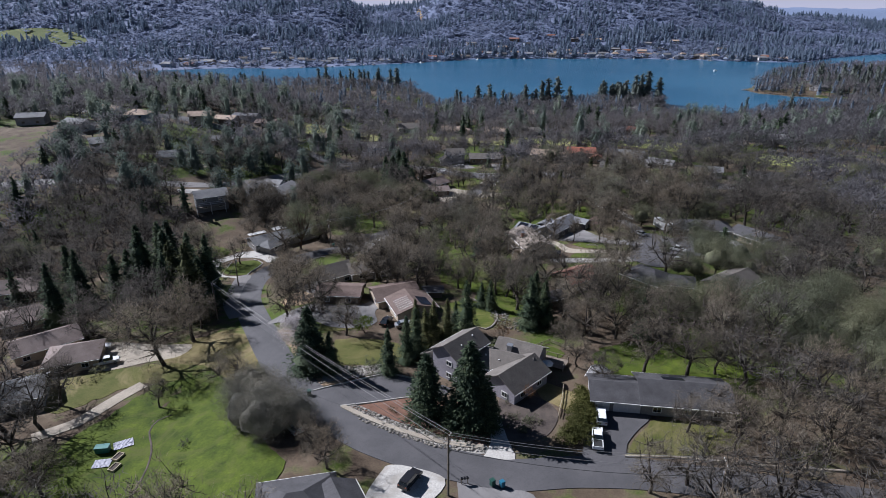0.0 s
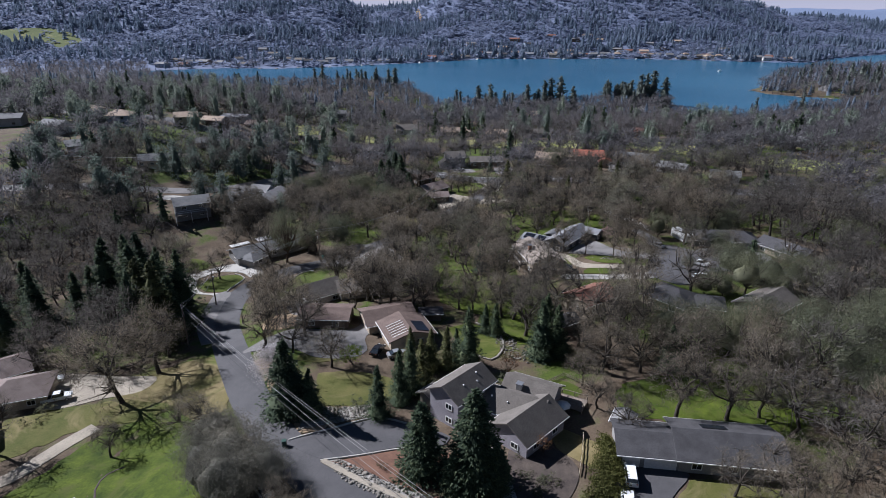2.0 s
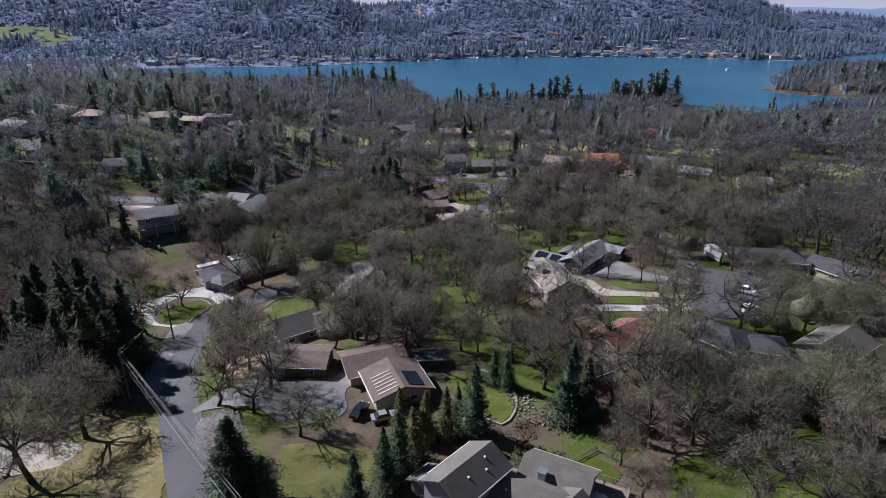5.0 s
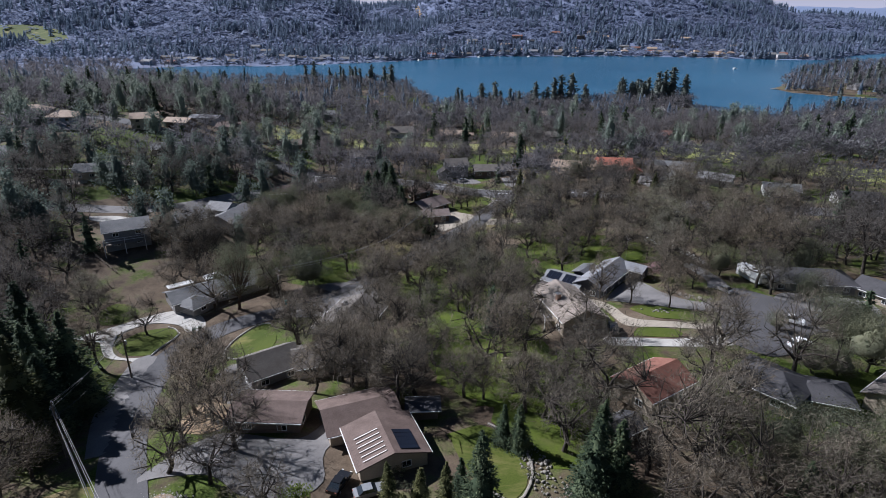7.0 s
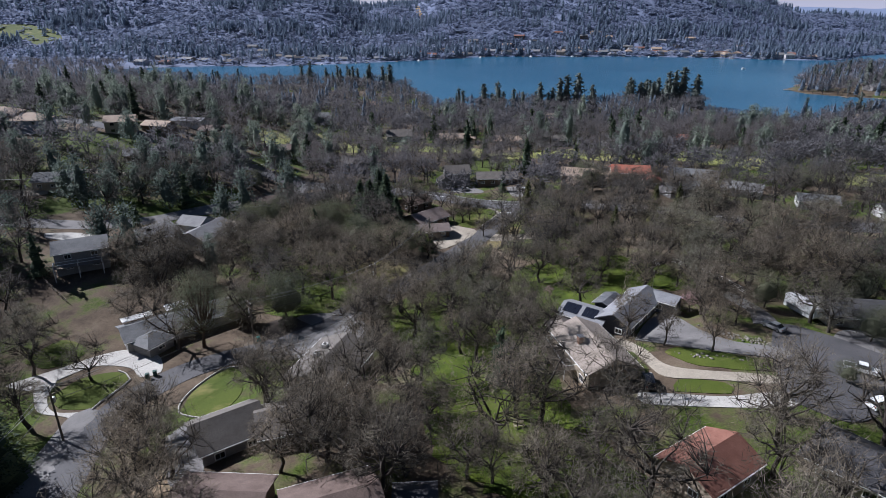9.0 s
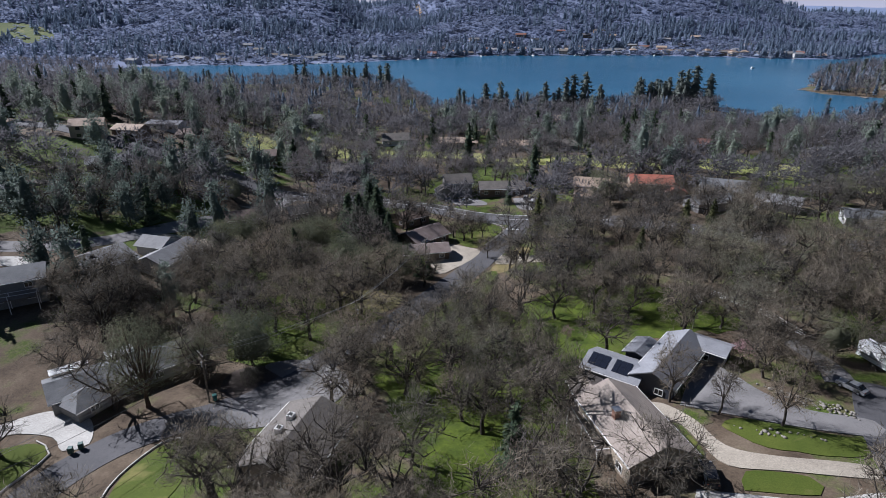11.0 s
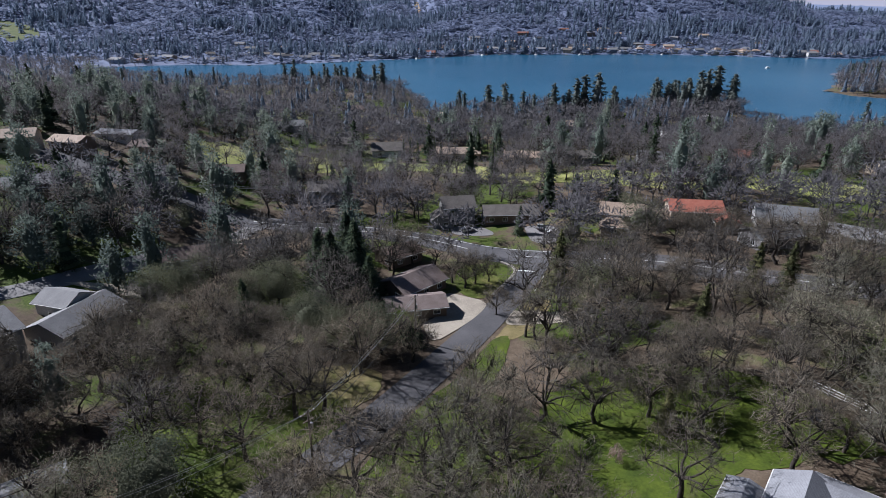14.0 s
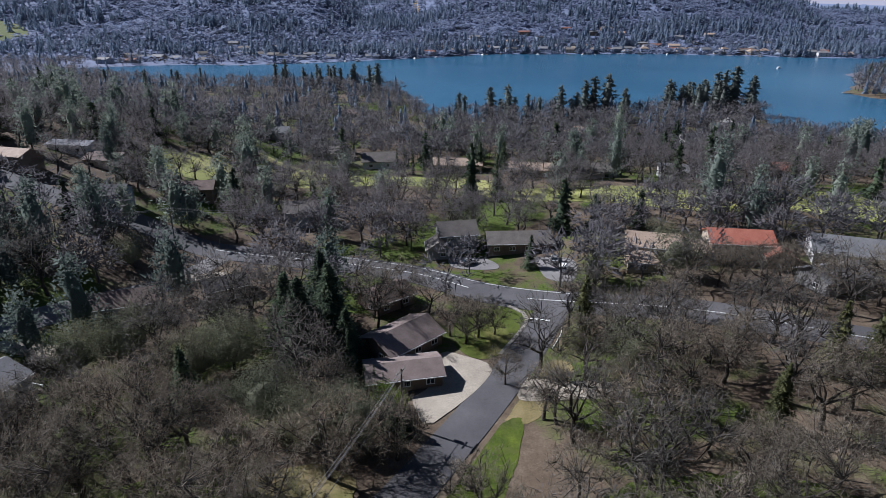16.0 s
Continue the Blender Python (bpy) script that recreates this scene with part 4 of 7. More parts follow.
# ---- loose things ----
def vehicle(name, x, y, turn, paint, label, style="sedan", lift=0.12):
    z = ground(x, y) + lift
    root = thing(name, x, y, z, label, "car" if style != "rv" else "camper", turn=turn)
    L = {"sedan": 4.6, "suv": 4.7, "pickup": 5.6}[style]
    h = L / 2
    if style == "sedan":
        lower = [(-h, 0.35), (h - 0.1, 0.32), (h, 0.6), (h - 0.25, 0.82, 0.3), (0.9, 0.95, 0.3), (-1.5, 0.98, 0.3), (-h + 0.05, 0.92, 0.3)]
        cab = [(0.95, 0.93, 0.3), (0.25, 1.42, 1), (-1.0, 1.42, 1), (-1.75, 0.95, 0.3)]
    elif style == "suv":
        lower = [(-h, 0.4), (h - 0.1, 0.38), (h, 0.7), (h - 0.3, 0.95, 0.3), (1.0, 1.08, 0.3), (-h + 0.05, 1.1, 0.3)]
        cab = [(1.05, 1.06, 0.3), (0.45, 1.68, 1), (-2.0, 1.66, 1), (-h + 0.1, 1.08, 0.3)]
    else:
        lower = [(-h, 0.5), (h - 0.1, 0.46), (h, 0.8), (h - 0.2, 1.05, 0.2), (1.3, 1.15, 0.2), (-0.8, 1.15, 0.2), (-0.8, 1.1, 0.2), (-h, 1.1, 0.2)]
        cab = [(1.35, 1.12, 0.3), (0.75, 1.8, 1), (-0.55, 1.8, 1), (-0.85, 1.12, 0.3)]
    body = part("body", prism(bmesh.new(), lower, 1.85, None, 0.12), M[paint], root)
    part("window", prism(bmesh.new(), cab, 1.8, None, 0.2), M["glass"], root, "dark tinted glass")
    r = cab[1:3]
    part("roof", boxed((r[0][0] + r[1][0]) / 2, 0, r[0][1] + 0.02, r[0][0] - r[1][0] + 0.1, 1.36, 0.06), M[paint], root)
    if style == "pickup":
        part("truck_bed", boxed(-1.85, 0, 1.1, 1.7, 1.45, 0.06), M["rubber"], root, "dark open load bed")
    for sx in (-1, 1):
        for sy in (-1, 1):
            s = Soup()
            s.tube([(sx * L * 0.31, sy * 0.72, 0.34), (sx * L * 0.31, sy * 0.94, 0.34)], [0.34, 0.34], 12)
            cap = [(sx * L * 0.31 + 0.34 * math.cos(a * 0.5236), sy * 0.94, 0.34 + 0.34 * math.sin(a * 0.5236)) for a in range(12)]
            s.add(cap, [(0, i, i + 1) for i in range(1, 11)])
            w = part("wheel", mesh_of("wheel", *s.arrays(), M["rubber"]), None, root)
            part("rim", boxed(sx * L * 0.31, sy * 0.95, 0.34, 0.36, 0.03, 0.36), M["metal"], w)
    for sy in (-1, 1):
        part("headlight", boxed(h - 0.06, sy * 0.66, 0.7 if style == "sedan" else 0.85, 0.12, 0.34, 0.14), M["trim"], root)
        part("tail_light", boxed(-h + 0.02, sy * 0.68, 0.8 if style == "sedan" else 0.95, 0.08, 0.26, 0.16), M["roof_red"], root)
    return root


build_land()

# ---- roads and paving ----
ribbon("road", [(110, 60), (60, 70), (36, 75), (22, 76), (12, 75.3), (6, 76.4), (-1, 78.6), (-8.6, 81.8), (-15, 85.6), (-21.3, 91.5), (-28, 99.5), (-35, 110), (-43, 124.5),
                (-51.5, 141.5), (-57.5, 157), (-60, 171), (-58.2, 180.5), (-52.5, 188.5), (-45, 193), (-37, 196), (-28.5, 204), (-20.5, 215.5), (-14.5, 224), (-9.9, 230.3),
                (-2, 243), (3.6, 252.3), (8, 259.5), (18, 277), (25, 291), (28, 298)], 7.3, M["asphalt"], "dark asphalt residential road with no kerb", "road")
ribbon("main_road", [(-330, 420), (-200, 372), (-110, 345), (-68, 334), (-47, 328), (-20, 321.5), (-3, 315.5), (10, 307), (24, 300), (48, 290), (78, 275), (120, 262), (220, 250)], 10.0,
       M["asphalt"], "wider asphalt road with white lines", "road", lift=0.14)
ribbon("lane_line", [(-60, 332), (-47, 328.3), (-20, 321.8), (-3, 315.8), (9, 308)], 0.25, M["line_paint"], "worn white lane line", "road marking", lift=0.2, avoid=False)
ribbon("lane_line", [(22, 301), (48, 290.3), (78, 275.3), (110, 265)], 0.25, M["line_paint"], "worn white lane line", "road marking", lift=0.2, avoid=False)
ribbon("edge_line", [(-47, 332.4), (-20, 325.6), (-2, 319.3), (12, 311), (34, 300)], 0.18, M["line_paint"], "white edge line", "road marking", lift=0.17, avoid=False)
ribbon("stop_line", [(21.5, 291.5), (25.5, 289.8)], 0.6, M["line_paint"], "white stop line", "road marking", lift=0.2, avoid=False)
ribbon("edge_line", [(27.5, 288), (26.6, 284), (24, 279)], 0.18, M["line_paint"], "white edge line", "road marking", lift=0.2, avoid=False)
patch("cul_de_sac", [(-38, 192), (-33, 190), (-27, 190), (-19, 195), (-16, 202), (-19, 209), (-27, 213), (-34, 211), (-28.5, 205), (-29, 200.5), (-35, 199.5)], M["asphalt_old"], "worn grey asphalt turning circle", "road", lift=0.13)
patch("cul_de_sac", [(57, 166.5), (63, 161), (70, 163.5), (76, 170), (84, 173), (100, 174), (100, 181), (86, 183), (80, 190), (72, 196), (65, 187), (60, 176)], M["asphalt"], "dark asphalt turning circle", "road", lift=0.13)
patch("road_apron", [(-57, 139.5), (-64.5, 155), (-67, 170), (-66.8, 176), (-63, 177), (-61.5, 165), (-57, 150), (-53, 141)], M["asphalt_old"], "pale worn asphalt shoulder", "road", lift=0.12)
patch("driveway", [(-26.5, 98.3), (-19.5, 101.2), (-14.5, 103.6), (-10.8, 104.6), (-6.3, 102.8), (-2, 101.5), (1.5, 99.5), (-1, 96.5), (-6, 97), (-13.5, 95.2), (-19.5, 94)], M["asphalt"], "dark asphalt driveway with pale edging", "driveway", lift=0.15)
patch("garden_walk", [(6.8, 79.6), (12, 78.8), (11.3, 84), (10.2, 92.4), (9.5, 97), (8, 97), (8.2, 90), (8.3, 83)], M["concrete"], "pale concrete garden walk", "path", lift=0.12)
patch("driveway", [(23.5, 80), (25.4, 86), (27, 93.2), (36, 92), (38.5, 90.2), (35.5, 87), (32, 82.8), (30, 78.5), (24, 77)], M["asphalt"], "dark asphalt driveway before garage", "driveway", lift=0.14)
patch("driveway", [(-9.5, 77.2), (-7, 77.5), (0.3, 74.4), (-2.5, 69), (-8, 66), (-12, 70)], M["concrete"], "white concrete parking pad", "driveway", lift=0.12)
patch("driveway", [(2.2, 73.6), (6, 72.6), (9.3, 72), (14, 71), (14, 64), (4, 64)], M["asphalt_old"], "pale worn asphalt driveway", "driveway", lift=0.12)
patch("driveway", [(-86, 131), (-78, 130), (-70, 128.5), (-62, 127), (-63, 122), (-70, 120), (-78, 116.5), (-84, 118), (-90, 124)], M["tan_concrete"], "dusty pale driveway", "driveway", lift=0.12)
ribbon("garden_path", [(-66.3, 110.5), (-69, 106), (-71.2, 101), (-73.5, 96.5), (-79, 92)], 3.2, M["tan_concrete"], "pale dirt path", "path", lift=0.1)
patch("driveway", [(-86, 184.5), (-79, 190), (-72, 196), (-66, 198), (-60, 195.5), (-57, 189.5), (-60.5, 187.8), (-64, 191), (-71.5, 191.5), (-76, 187), (-79, 183)], M["concrete"], "white concrete crescent driveway", "driveway", lift=0.13)
patch("driveway", [(-79, 183), (-76.5, 186.5), (-75, 181), (-71, 176.5), (-64.5, 176.5), (-60.6, 176), (-60.5, 172), (-68, 175), (-74, 176.5)], M["concrete"], "white concrete crescent driveway", "driveway", lift=0.11)
patch("driveway", [(-41, 138), (-36, 142), (-31.5, 141.5), (-22, 140), (-17, 148), (-12.5, 146), (-17.5, 137), (-16.5, 130), (-20, 126.5), (-27, 127), (-34, 132), (-44, 131.5), (-42, 127.5), (-46.5, 128.5)], M["asphalt_old"], "grey worn asphalt driveway", "driveway", lift=0.12)
patch("driveway", [(-46, 166), (-43, 170), (-38, 164), (-34, 153), (-38, 152)], M["asphalt_old"], "grey driveway beside house", "driveway", lift=0.1)
patch("driveway", [(33.5, 192.5), (37, 191.5), (40, 186), (41.5, 179), (47, 176), (58, 173.5), (57.5, 171), (46, 173), (40, 174.6), (38.5, 179), (37.5, 185), (34, 189)], M["tan_concrete"], "curved tan concrete driveway", "driveway", lift=0.12)
patch("driveway", [(34, 170.5), (40, 169), (47.5, 167.6), (57.5, 168.5), (58, 165), (48, 164.5), (34, 167)], M["concrete"], "pale concrete driveway", "driveway", lift=0.12)
patch("driveway", [(39.5, 190.5), (44, 198), (49.5, 203.5), (52, 199.5), (54, 192.5), (58, 187), (66, 184), (64, 180), (55, 182), (46, 186.5)], M["asphalt_old"], "grey asphalt driveway with stone edging", "driveway", lift=0.14)
patch("driveway", [(66, 196), (68, 203), (66, 212), (69, 213), (72, 203), (71, 196)], M["asphalt_old"], "narrow grey driveway", "driveway", lift=0.12)
patch("driveway", [(79, 190), (84, 194), (94, 193.5), (102, 190), (99, 182), (86, 183)], M["asphalt_old"], "grey asphalt forecourt", "driveway", lift=0.12)
patch("driveway", [(-2.5, 265), (1, 269), (2.5, 279), (7, 278), (12, 274.3), (9.5, 268), (3.5, 260.5), (0, 258)], M["tan_concrete"], "pale tan concrete driveway", "driveway", lift=0.14)
patch("driveway", [(18, 270), (26, 268), (33, 266), (34, 262), (25, 263), (16, 264)], M["tan_concrete"], "tan concrete driveway", "driveway", lift=0.12)
patch("driveway", [(4, 327), (14, 326), (17, 319), (6, 320)], M["asphalt_old"], "grey asphalt driveway", "driveway", lift=0.12)
patch("driveway", [(27, 324), (36, 320), (34, 308), (28, 311)], M["asphalt_old"], "grey asphalt driveway", "driveway", lift=0.12)
patch("driveway", [(-116, 249), (-108, 251), (-101, 249.5), (-101, 247), (-107, 245.5), (-114, 246)], M["concrete"], "white concrete drive above hillside house", "driveway", lift=0.15)
for x, y in ((-142, 275), (-124, 281), (-128, 300), (-75, 276), (-62, 314)):
    patch("driveway", [(x - 9, y - 3), (x, y + 1), (x + 10, y + 3), (x + 9, y - 1), (x, y - 3)], M["tan_concrete"], "dusty tan driveway on slope", "driveway", lift=0.15)
ribbon("road", [(-240, 232), (-190, 247), (-165, 251), (-140.7, 254), (-120, 255.5), (-106, 258), (-92, 266), (-82, 279), (-73, 294), (-62, 312), (-56, 330)], 6.5, M["asphalt_old"], "grey hillside road", "road")

# ---- turf and beds ----
patch("lawn", [(-78, 74), (-53, 66), (-34, 68), (-27, 73), (-28, 80), (-36, 89.5), (-44, 101), (-47, 108), (-57, 112), (-64, 108), (-68, 99), (-74, 86)], M["meadow"], "bright green sloping meadow", "lawn", ragged=1.0)
patch("lawn", [(-74.3, 181), (-72, 187), (-66, 189.5), (-62.5, 187), (-64.5, 179.5), (-65, 177.5), (-70.5, 177.5)], M["lawn"], "oval mown front lawn", "lawn", lift=0.09)
patch("lawn", [(-46.3, 174.5), (-47, 181), (-43.5, 188), (-40.5, 188), (-36.5, 178), (-39.5, 171)], M["lawn"], "mown front lawn with pale edging", "lawn", lift=0.09)
patch("lawn", [(-88, 193), (-84, 201), (-76.3, 197), (-80.5, 190.6)], M["lawn"], "mown side lawn", "lawn", lift=0.09)
patch("lawn", [(34.5, 187), (37, 185), (38, 180), (37.5, 176.5), (33.5, 177.5), (33, 183)], M["lawn"], "small mown lawn", "lawn", lift=0.09)
patch("lawn", [(39.8, 169.8), (41.6, 173.3), (49, 171.6), (48.5, 168.4)], M["lawn"], "small mown lawn", "lawn", lift=0.09)
patch("lawn", [(43, 184), (46, 185.6), (56, 181), (64, 178), (57, 175.5), (47, 178)], M["lawn"], "grass bank with boulders", "lawn", lift=0.09, ragged=0.6)
patch("lawn", [(5.2, 282), (6.5, 294.5), (17.2, 297.5), (20.4, 291.5), (13.5, 278.2), (8.5, 277.5)], M["lawn"], "mown corner lawn", "lawn", lift=0.09, avoid=False)
patch("lawn", [(-5, 229.6), (-0.8, 236.8), (3.4, 242.4), (8.2, 250.6), (12.4, 257.6), (16, 259), (13.5, 248), (10, 239), (6.5, 231), (2, 224), (-6, 222.5)], M["meadow"], "bright green road verge", "lawn", ragged=0.4)
patch("dry_ground", [(13, 258.5), (18, 267), (23, 275), (27, 272), (21, 262), (16.5, 257.5)], M["dry_grass"], "straw coloured road verge", "ground", ragged=0.5, avoid=False)
patch("dry_ground", [(-26, 247), (-14, 249), (-9, 243), (-13, 236), (-20, 235), (-26, 239)], M["dry_grass"], "dry grass and leaf litter under oaks", "ground", ragged=1.5, avoid=False, lift=0.12)
patch("lawn", [(-25, 120), (-19, 121), (-10, 118), (-9.5, 111), (-18, 108.5), (-24, 111)], M["thin_lawn"], "front lawn with dry patches", "lawn", ragged=0.8)
patch("lawn", [(-30, 131), (-24, 132), (-20, 129.5), (-24, 125), (-31, 126.5)], M["thin_lawn"], "small front lawn", "lawn", ragged=0.6, avoid=False)
patch("lawn", [(17.5, 114.5), (23, 117.5), (27, 113.5), (21.5, 109.5)], M["lawn"], "small back lawn", "lawn", ragged=0.3)
patch("lawn", [(1, 141), (5, 131), (10, 126), (13, 131), (12, 138), (7, 143)], M["lawn"], "lawn with curved stone edge", "lawn", ragged=0.3)
patch("lawn", [(31.5, 80.5), (33.5, 83.5), (37, 87.6), (40, 89.3), (48, 88), (54, 84), (46, 80), (36, 79.6)], M["thin_lawn"], "thin front lawn with straw patches", "lawn", ragged=0.6, avoid=False)
patch("meadow", [(13, 135), (22, 133), (29, 141), (28, 152), (23, 162), (21, 176), (22, 192), (26, 207), (20, 222), (14, 236), (5, 238), (-5, 226), (-12, 212), (-9, 196), (-5, 186), (-2, 172), (-1, 158), (8, 148)], M["meadow"], "green open grass under oaks", "grass", ragged=3.0, avoid=False)
patch("meadow", [(22, 208), (33, 207), (44, 215), (60, 216), (62, 226), (48, 240), (30, 243), (18, 232), (16, 218)], M["meadow"], "green grass under bare oaks", "grass", ragged=3.0, avoid=False)
patch("meadow", [(-42, 214), (-30, 213), (-20, 219), (-12, 232), (-22, 242), (-38, 246), (-52, 236)], M["meadow"], "green and straw grass under oaks", "grass", ragged=3.0, avoid=False)
patch("meadow", [(33, 106), (44, 102), (62, 102), (70, 110), (60, 118), (44, 119), (34, 114)], M["meadow"], "green back yard grass", "grass", ragged=2.0, avoid=False)
patch("dry_ground", [(-88, 110), (-80, 116), (-66, 119), (-52, 124), (-48, 118), (-58, 112), (-68, 110), (-80, 100)], M["thin_lawn"], "thin green grass with straw patches", "ground", ragged=1.5, avoid=False)
patch("dry_ground", [(-72, 127), (-62, 130), (-52, 132), (-44, 122), (-41.5, 112), (-46, 109), (-54, 116), (-64, 119), (-71, 122)], M["dry_grass"], "dry tan earth beside the road", "ground", lift=0.1, ragged=1.0, avoid=False)
patch("dry_ground", [(-24.5, 100.8), (-30, 109), (-37.5, 122), (-40.5, 128), (-36, 127), (-28.5, 113), (-20, 103)], M["dry"], "bare tan roadside earth", "ground", ragged=0.6, lift=0.08)
patch("dry_ground", [(19, 103), (26, 98), (29, 93), (25.5, 91), (19, 97)], M["dry_grass"], "dry straw coloured yard", "ground", ragged=0.5, avoid=False)
patch("dry_ground", [(-45, 150), (-41, 157), (-36, 152), (-36, 144), (-43, 143)], M["dry"], "bare orange earth under oaks", "ground", ragged=1.0, avoid=False)
patch("planting_bed", [(-17.8, 93.4), (-13, 94.6), (-5.5, 96.4), (1, 95.5), (7.4, 93), (7.8, 83), (0.8, 84.6), (-8.5, 89)], M["bark_mulch"], "red bark mulch bed", "garden bed", lift=0.1, avoid=False)
patch("planting_bed", [(11, 84), (11, 96), (17, 97.5), (21.5, 92), (18.5, 85), (13, 83)], M["dark_mulch"], "dark mulch bed with small shrubs", "garden bed", lift=0.1)
patch("planting_bed", [(-28.5, 201), (-29, 205), (-31.5, 210.5), (-39.5, 209.5), (-40, 203), (-36.5, 199.5)], M["dark_mulch"], "dark mulch island bed", "garden bed", lift=0.12, avoid=False)
patch("rock_bed", [(-19, 93.2), (-14.8, 89), (-8.4, 85), (-0.4, 81.5), (7, 80.2), (7.3, 82.5), (0.6, 84.4), (-8.7, 89), (-16.5, 94)], M["gravel"], "strip of pale river rock", "rock bed", lift=0.1)
patch("rock_bed", [(-25, 101.5), (-16, 104.5), (-10.5, 106), (-12, 109), (-18.5, 108), (-24, 108)], M["gravel"], "bed of pale river rock", "rock bed", lift=0.1)
patch("fairway", [(-72, 420), (-58, 398), (-40, 396), (-18, 399), (4, 396), (22, 393), (22, 404), (4, 409), (-18, 413), (-42, 414), (-58, 426), (-78, 436)], M["fairway"], "pale green golf fairway", "grass", lift=0.1, ragged=2.0)
patch("fairway", [(12, 381), (24, 376), (46, 366), (70, 352), (90, 348), (94, 356), (84, 374), (60, 382), (30, 390), (16, 392)], M["fairway"], "straw and green golf fairway", "grass", lift=0.1, ragged=2.0, avoid=False)
patch("fairway", [(108, 352), (124, 338), (142, 332), (150, 350), (136, 366), (116, 370)], M["fairway"], "pale green golf fairway", "grass", lift=0.1, ragged=2.0, avoid=False)
patch("fairway", [(150, 318), (176, 300), (204, 296), (206, 314), (176, 328), (158, 334)], M["fairway"], "pale green golf fairway", "grass", lift=0.1, ragged=2.0)
patch("fairway", [(-110, 404), (-92, 384), (-80, 388), (-80, 412), (-96, 416)], M["fairway"], "pale green golf fairway", "grass", lift=0.1, ragged=2.0)
patch("beach", [(-2, 556), (6, 548), (16, 556), (14, 570), (2, 574)], M["sand"], "small sandy lake beach", "beach", lift=0.5)

ribbon("ditch", [(-54.9, 98.9), (-57.1, 97.3), (-57.2, 93.8), (-53.9, 87.7), (-52.2, 80.2), (-52.6, 70)], 0.35, M["dark_mulch"], "narrow dark drainage ditch in meadow", "ditch", lift=0.11, avoid=False)

# ---- houses ----
HOUSE_A, pa = house("house", "brown-grey shingled ranch house with two-storey wing", [
    (3.6, 107.0, 47, 9.6, 6.6, 6.0, 7.9, "gable"), (12.2, 105.6, -23, 12.4, 7.4, 3.1, 5.1, "gable"), (14.6, 100.4, 45, 10.5, 7.6, 3.1, 5.2, "gable"), (16.4, 109.0, -28, 9.0, 8.0, 3.2, 5.4, "gable")], "wall_lilac", "roof_brown")
chimney(HOUSE_A, pa[3], -1.6, -2.0, 4.4, "wall_white", 1.0, 1.0)
vents(HOUSE_A, pa[0], [(-1.5, -1.6, 6.9), (1.5, -2.2, 6.6), (2.6, -1.0, 7.3)])
vents(HOUSE_A, pa[1], [(-3, -1.5, 4.3), (0, -2, 4.0), (2.4, -2.6, 3.8)])
HOUSE_G, pg = house("house", "grey house with double garage and low roof", [
    (45.6, 94.8, -8, 16, 9.8, 2.7, 4.6, "gable"), (33.3, 95.9, -8, 9.4, 8.2, 2.6, 3.9, "gable")], "wall_grey", "roof_dark")
garage_door(HOUSE_G, pg[1], -2.9, -1, 4.1, 2.7)
garage_door(HOUSE_G, pg[1], 1.6, -1, 4.1, 4.9)
solar_array(HOUSE_G, pg[0], 2.7, 4.6, 4.9, 1, -3.6, 0.4, 0.45, 0.85, 3, 1)
HOUSE_B, pb = house("house", "umber-roofed tan house with rows of solar tubes", [
    (-8.2, 136.2, 112, 9.4, 10.2, 2.7, 4.2, "gable"), (-13.2, 144.2, 22, 11.5, 9.0, 2.7, 4.2, "gable")], "wall_tan", "roof_umber")
solar_array(HOUSE_B, pb[0], 2.7, 4.2, 5.3, 1, -4.6, 1.6, 0.15, 0.85, 6, 1, "trim", gap=0.92, label="thin white solar heating tube")
solar_array(HOUSE_B, pb[0], 2.7, 4.2, 5.3, -1, -4.4, 0.2, 0.25, 0.8, 5, 1)
HOUSE_B2, p = house("garage", "brown detached garage with low roof", [(-28, 145.5, -3, 11.5, 7.6, 2.7, 3.7, "gable")], "wall_brown", "roof_umber", category="garage")
garage_door(HOUSE_B2, p[0], 0.5, -1, 3.8, 4.8, "wall_brown")
house("house", "grey-brown gabled house with white trim", [(-33.2, 162.4, 36, 10, 8.6, 3.0, 5.3, "gable"), (-22.5, 164.5, 20, 12, 8, 2.8, 4.4, "gable")], "wall_grey", "roof_brown")
HOUSE_C2, p = house("house", "grey-brown house with two roof coolers", [(-20.5, 182, 72, 15, 11, 2.8, 5.0, "gable")], "wall_tan", "roof_brown")
for x in (-0.8, 2.4):
    c = part("roof_cooler", boxed(x, 2.2, 4.6, 1.1, 1.1, 1.2, p[0], 1, 0.05), M["trim"], HOUSE_C2, "white box cooler on roof")
    part("fan_opening", boxed(x, 2.2, 5.22, 0.7, 0.7, 0.06, p[0]), M["rubber"], c)
PORCH, p = house("house", "grey house with white flat porch roofs", [(-59.6, 207.4, 38, 25, 8.5, 2.8, 4.3, "gable"), (-62.6, 198.6, 62, 6, 6, 2.5, 3.9, "hip")], "wall_grey", "roof_grey")
for x, w, d in ((-8.5, 6.5, 2.4), (0.2, 5.0, 3.4)):
    part("porch_roof", boxed(x, 4.6 + d / 2 - 1.6, 4.0, w, d, 0.16, p[0]), M["canvas"], PORCH, "flat white porch roof")
HOUSE_K, p = house("house", "cream tiled house with tall brick chimney and decks", [(28.6, 180.8, 104, 15, 9.5, 4.0, 6.2, "gable"), (25.4, 191.6, 96, 7, 5, 3.2, 4.4, "gable")], "wall_tan", "roof_cream")
chimney(HOUSE_K, p[0], 0.5, 2.6, 5.0, "brick", 0.9, 1.5)
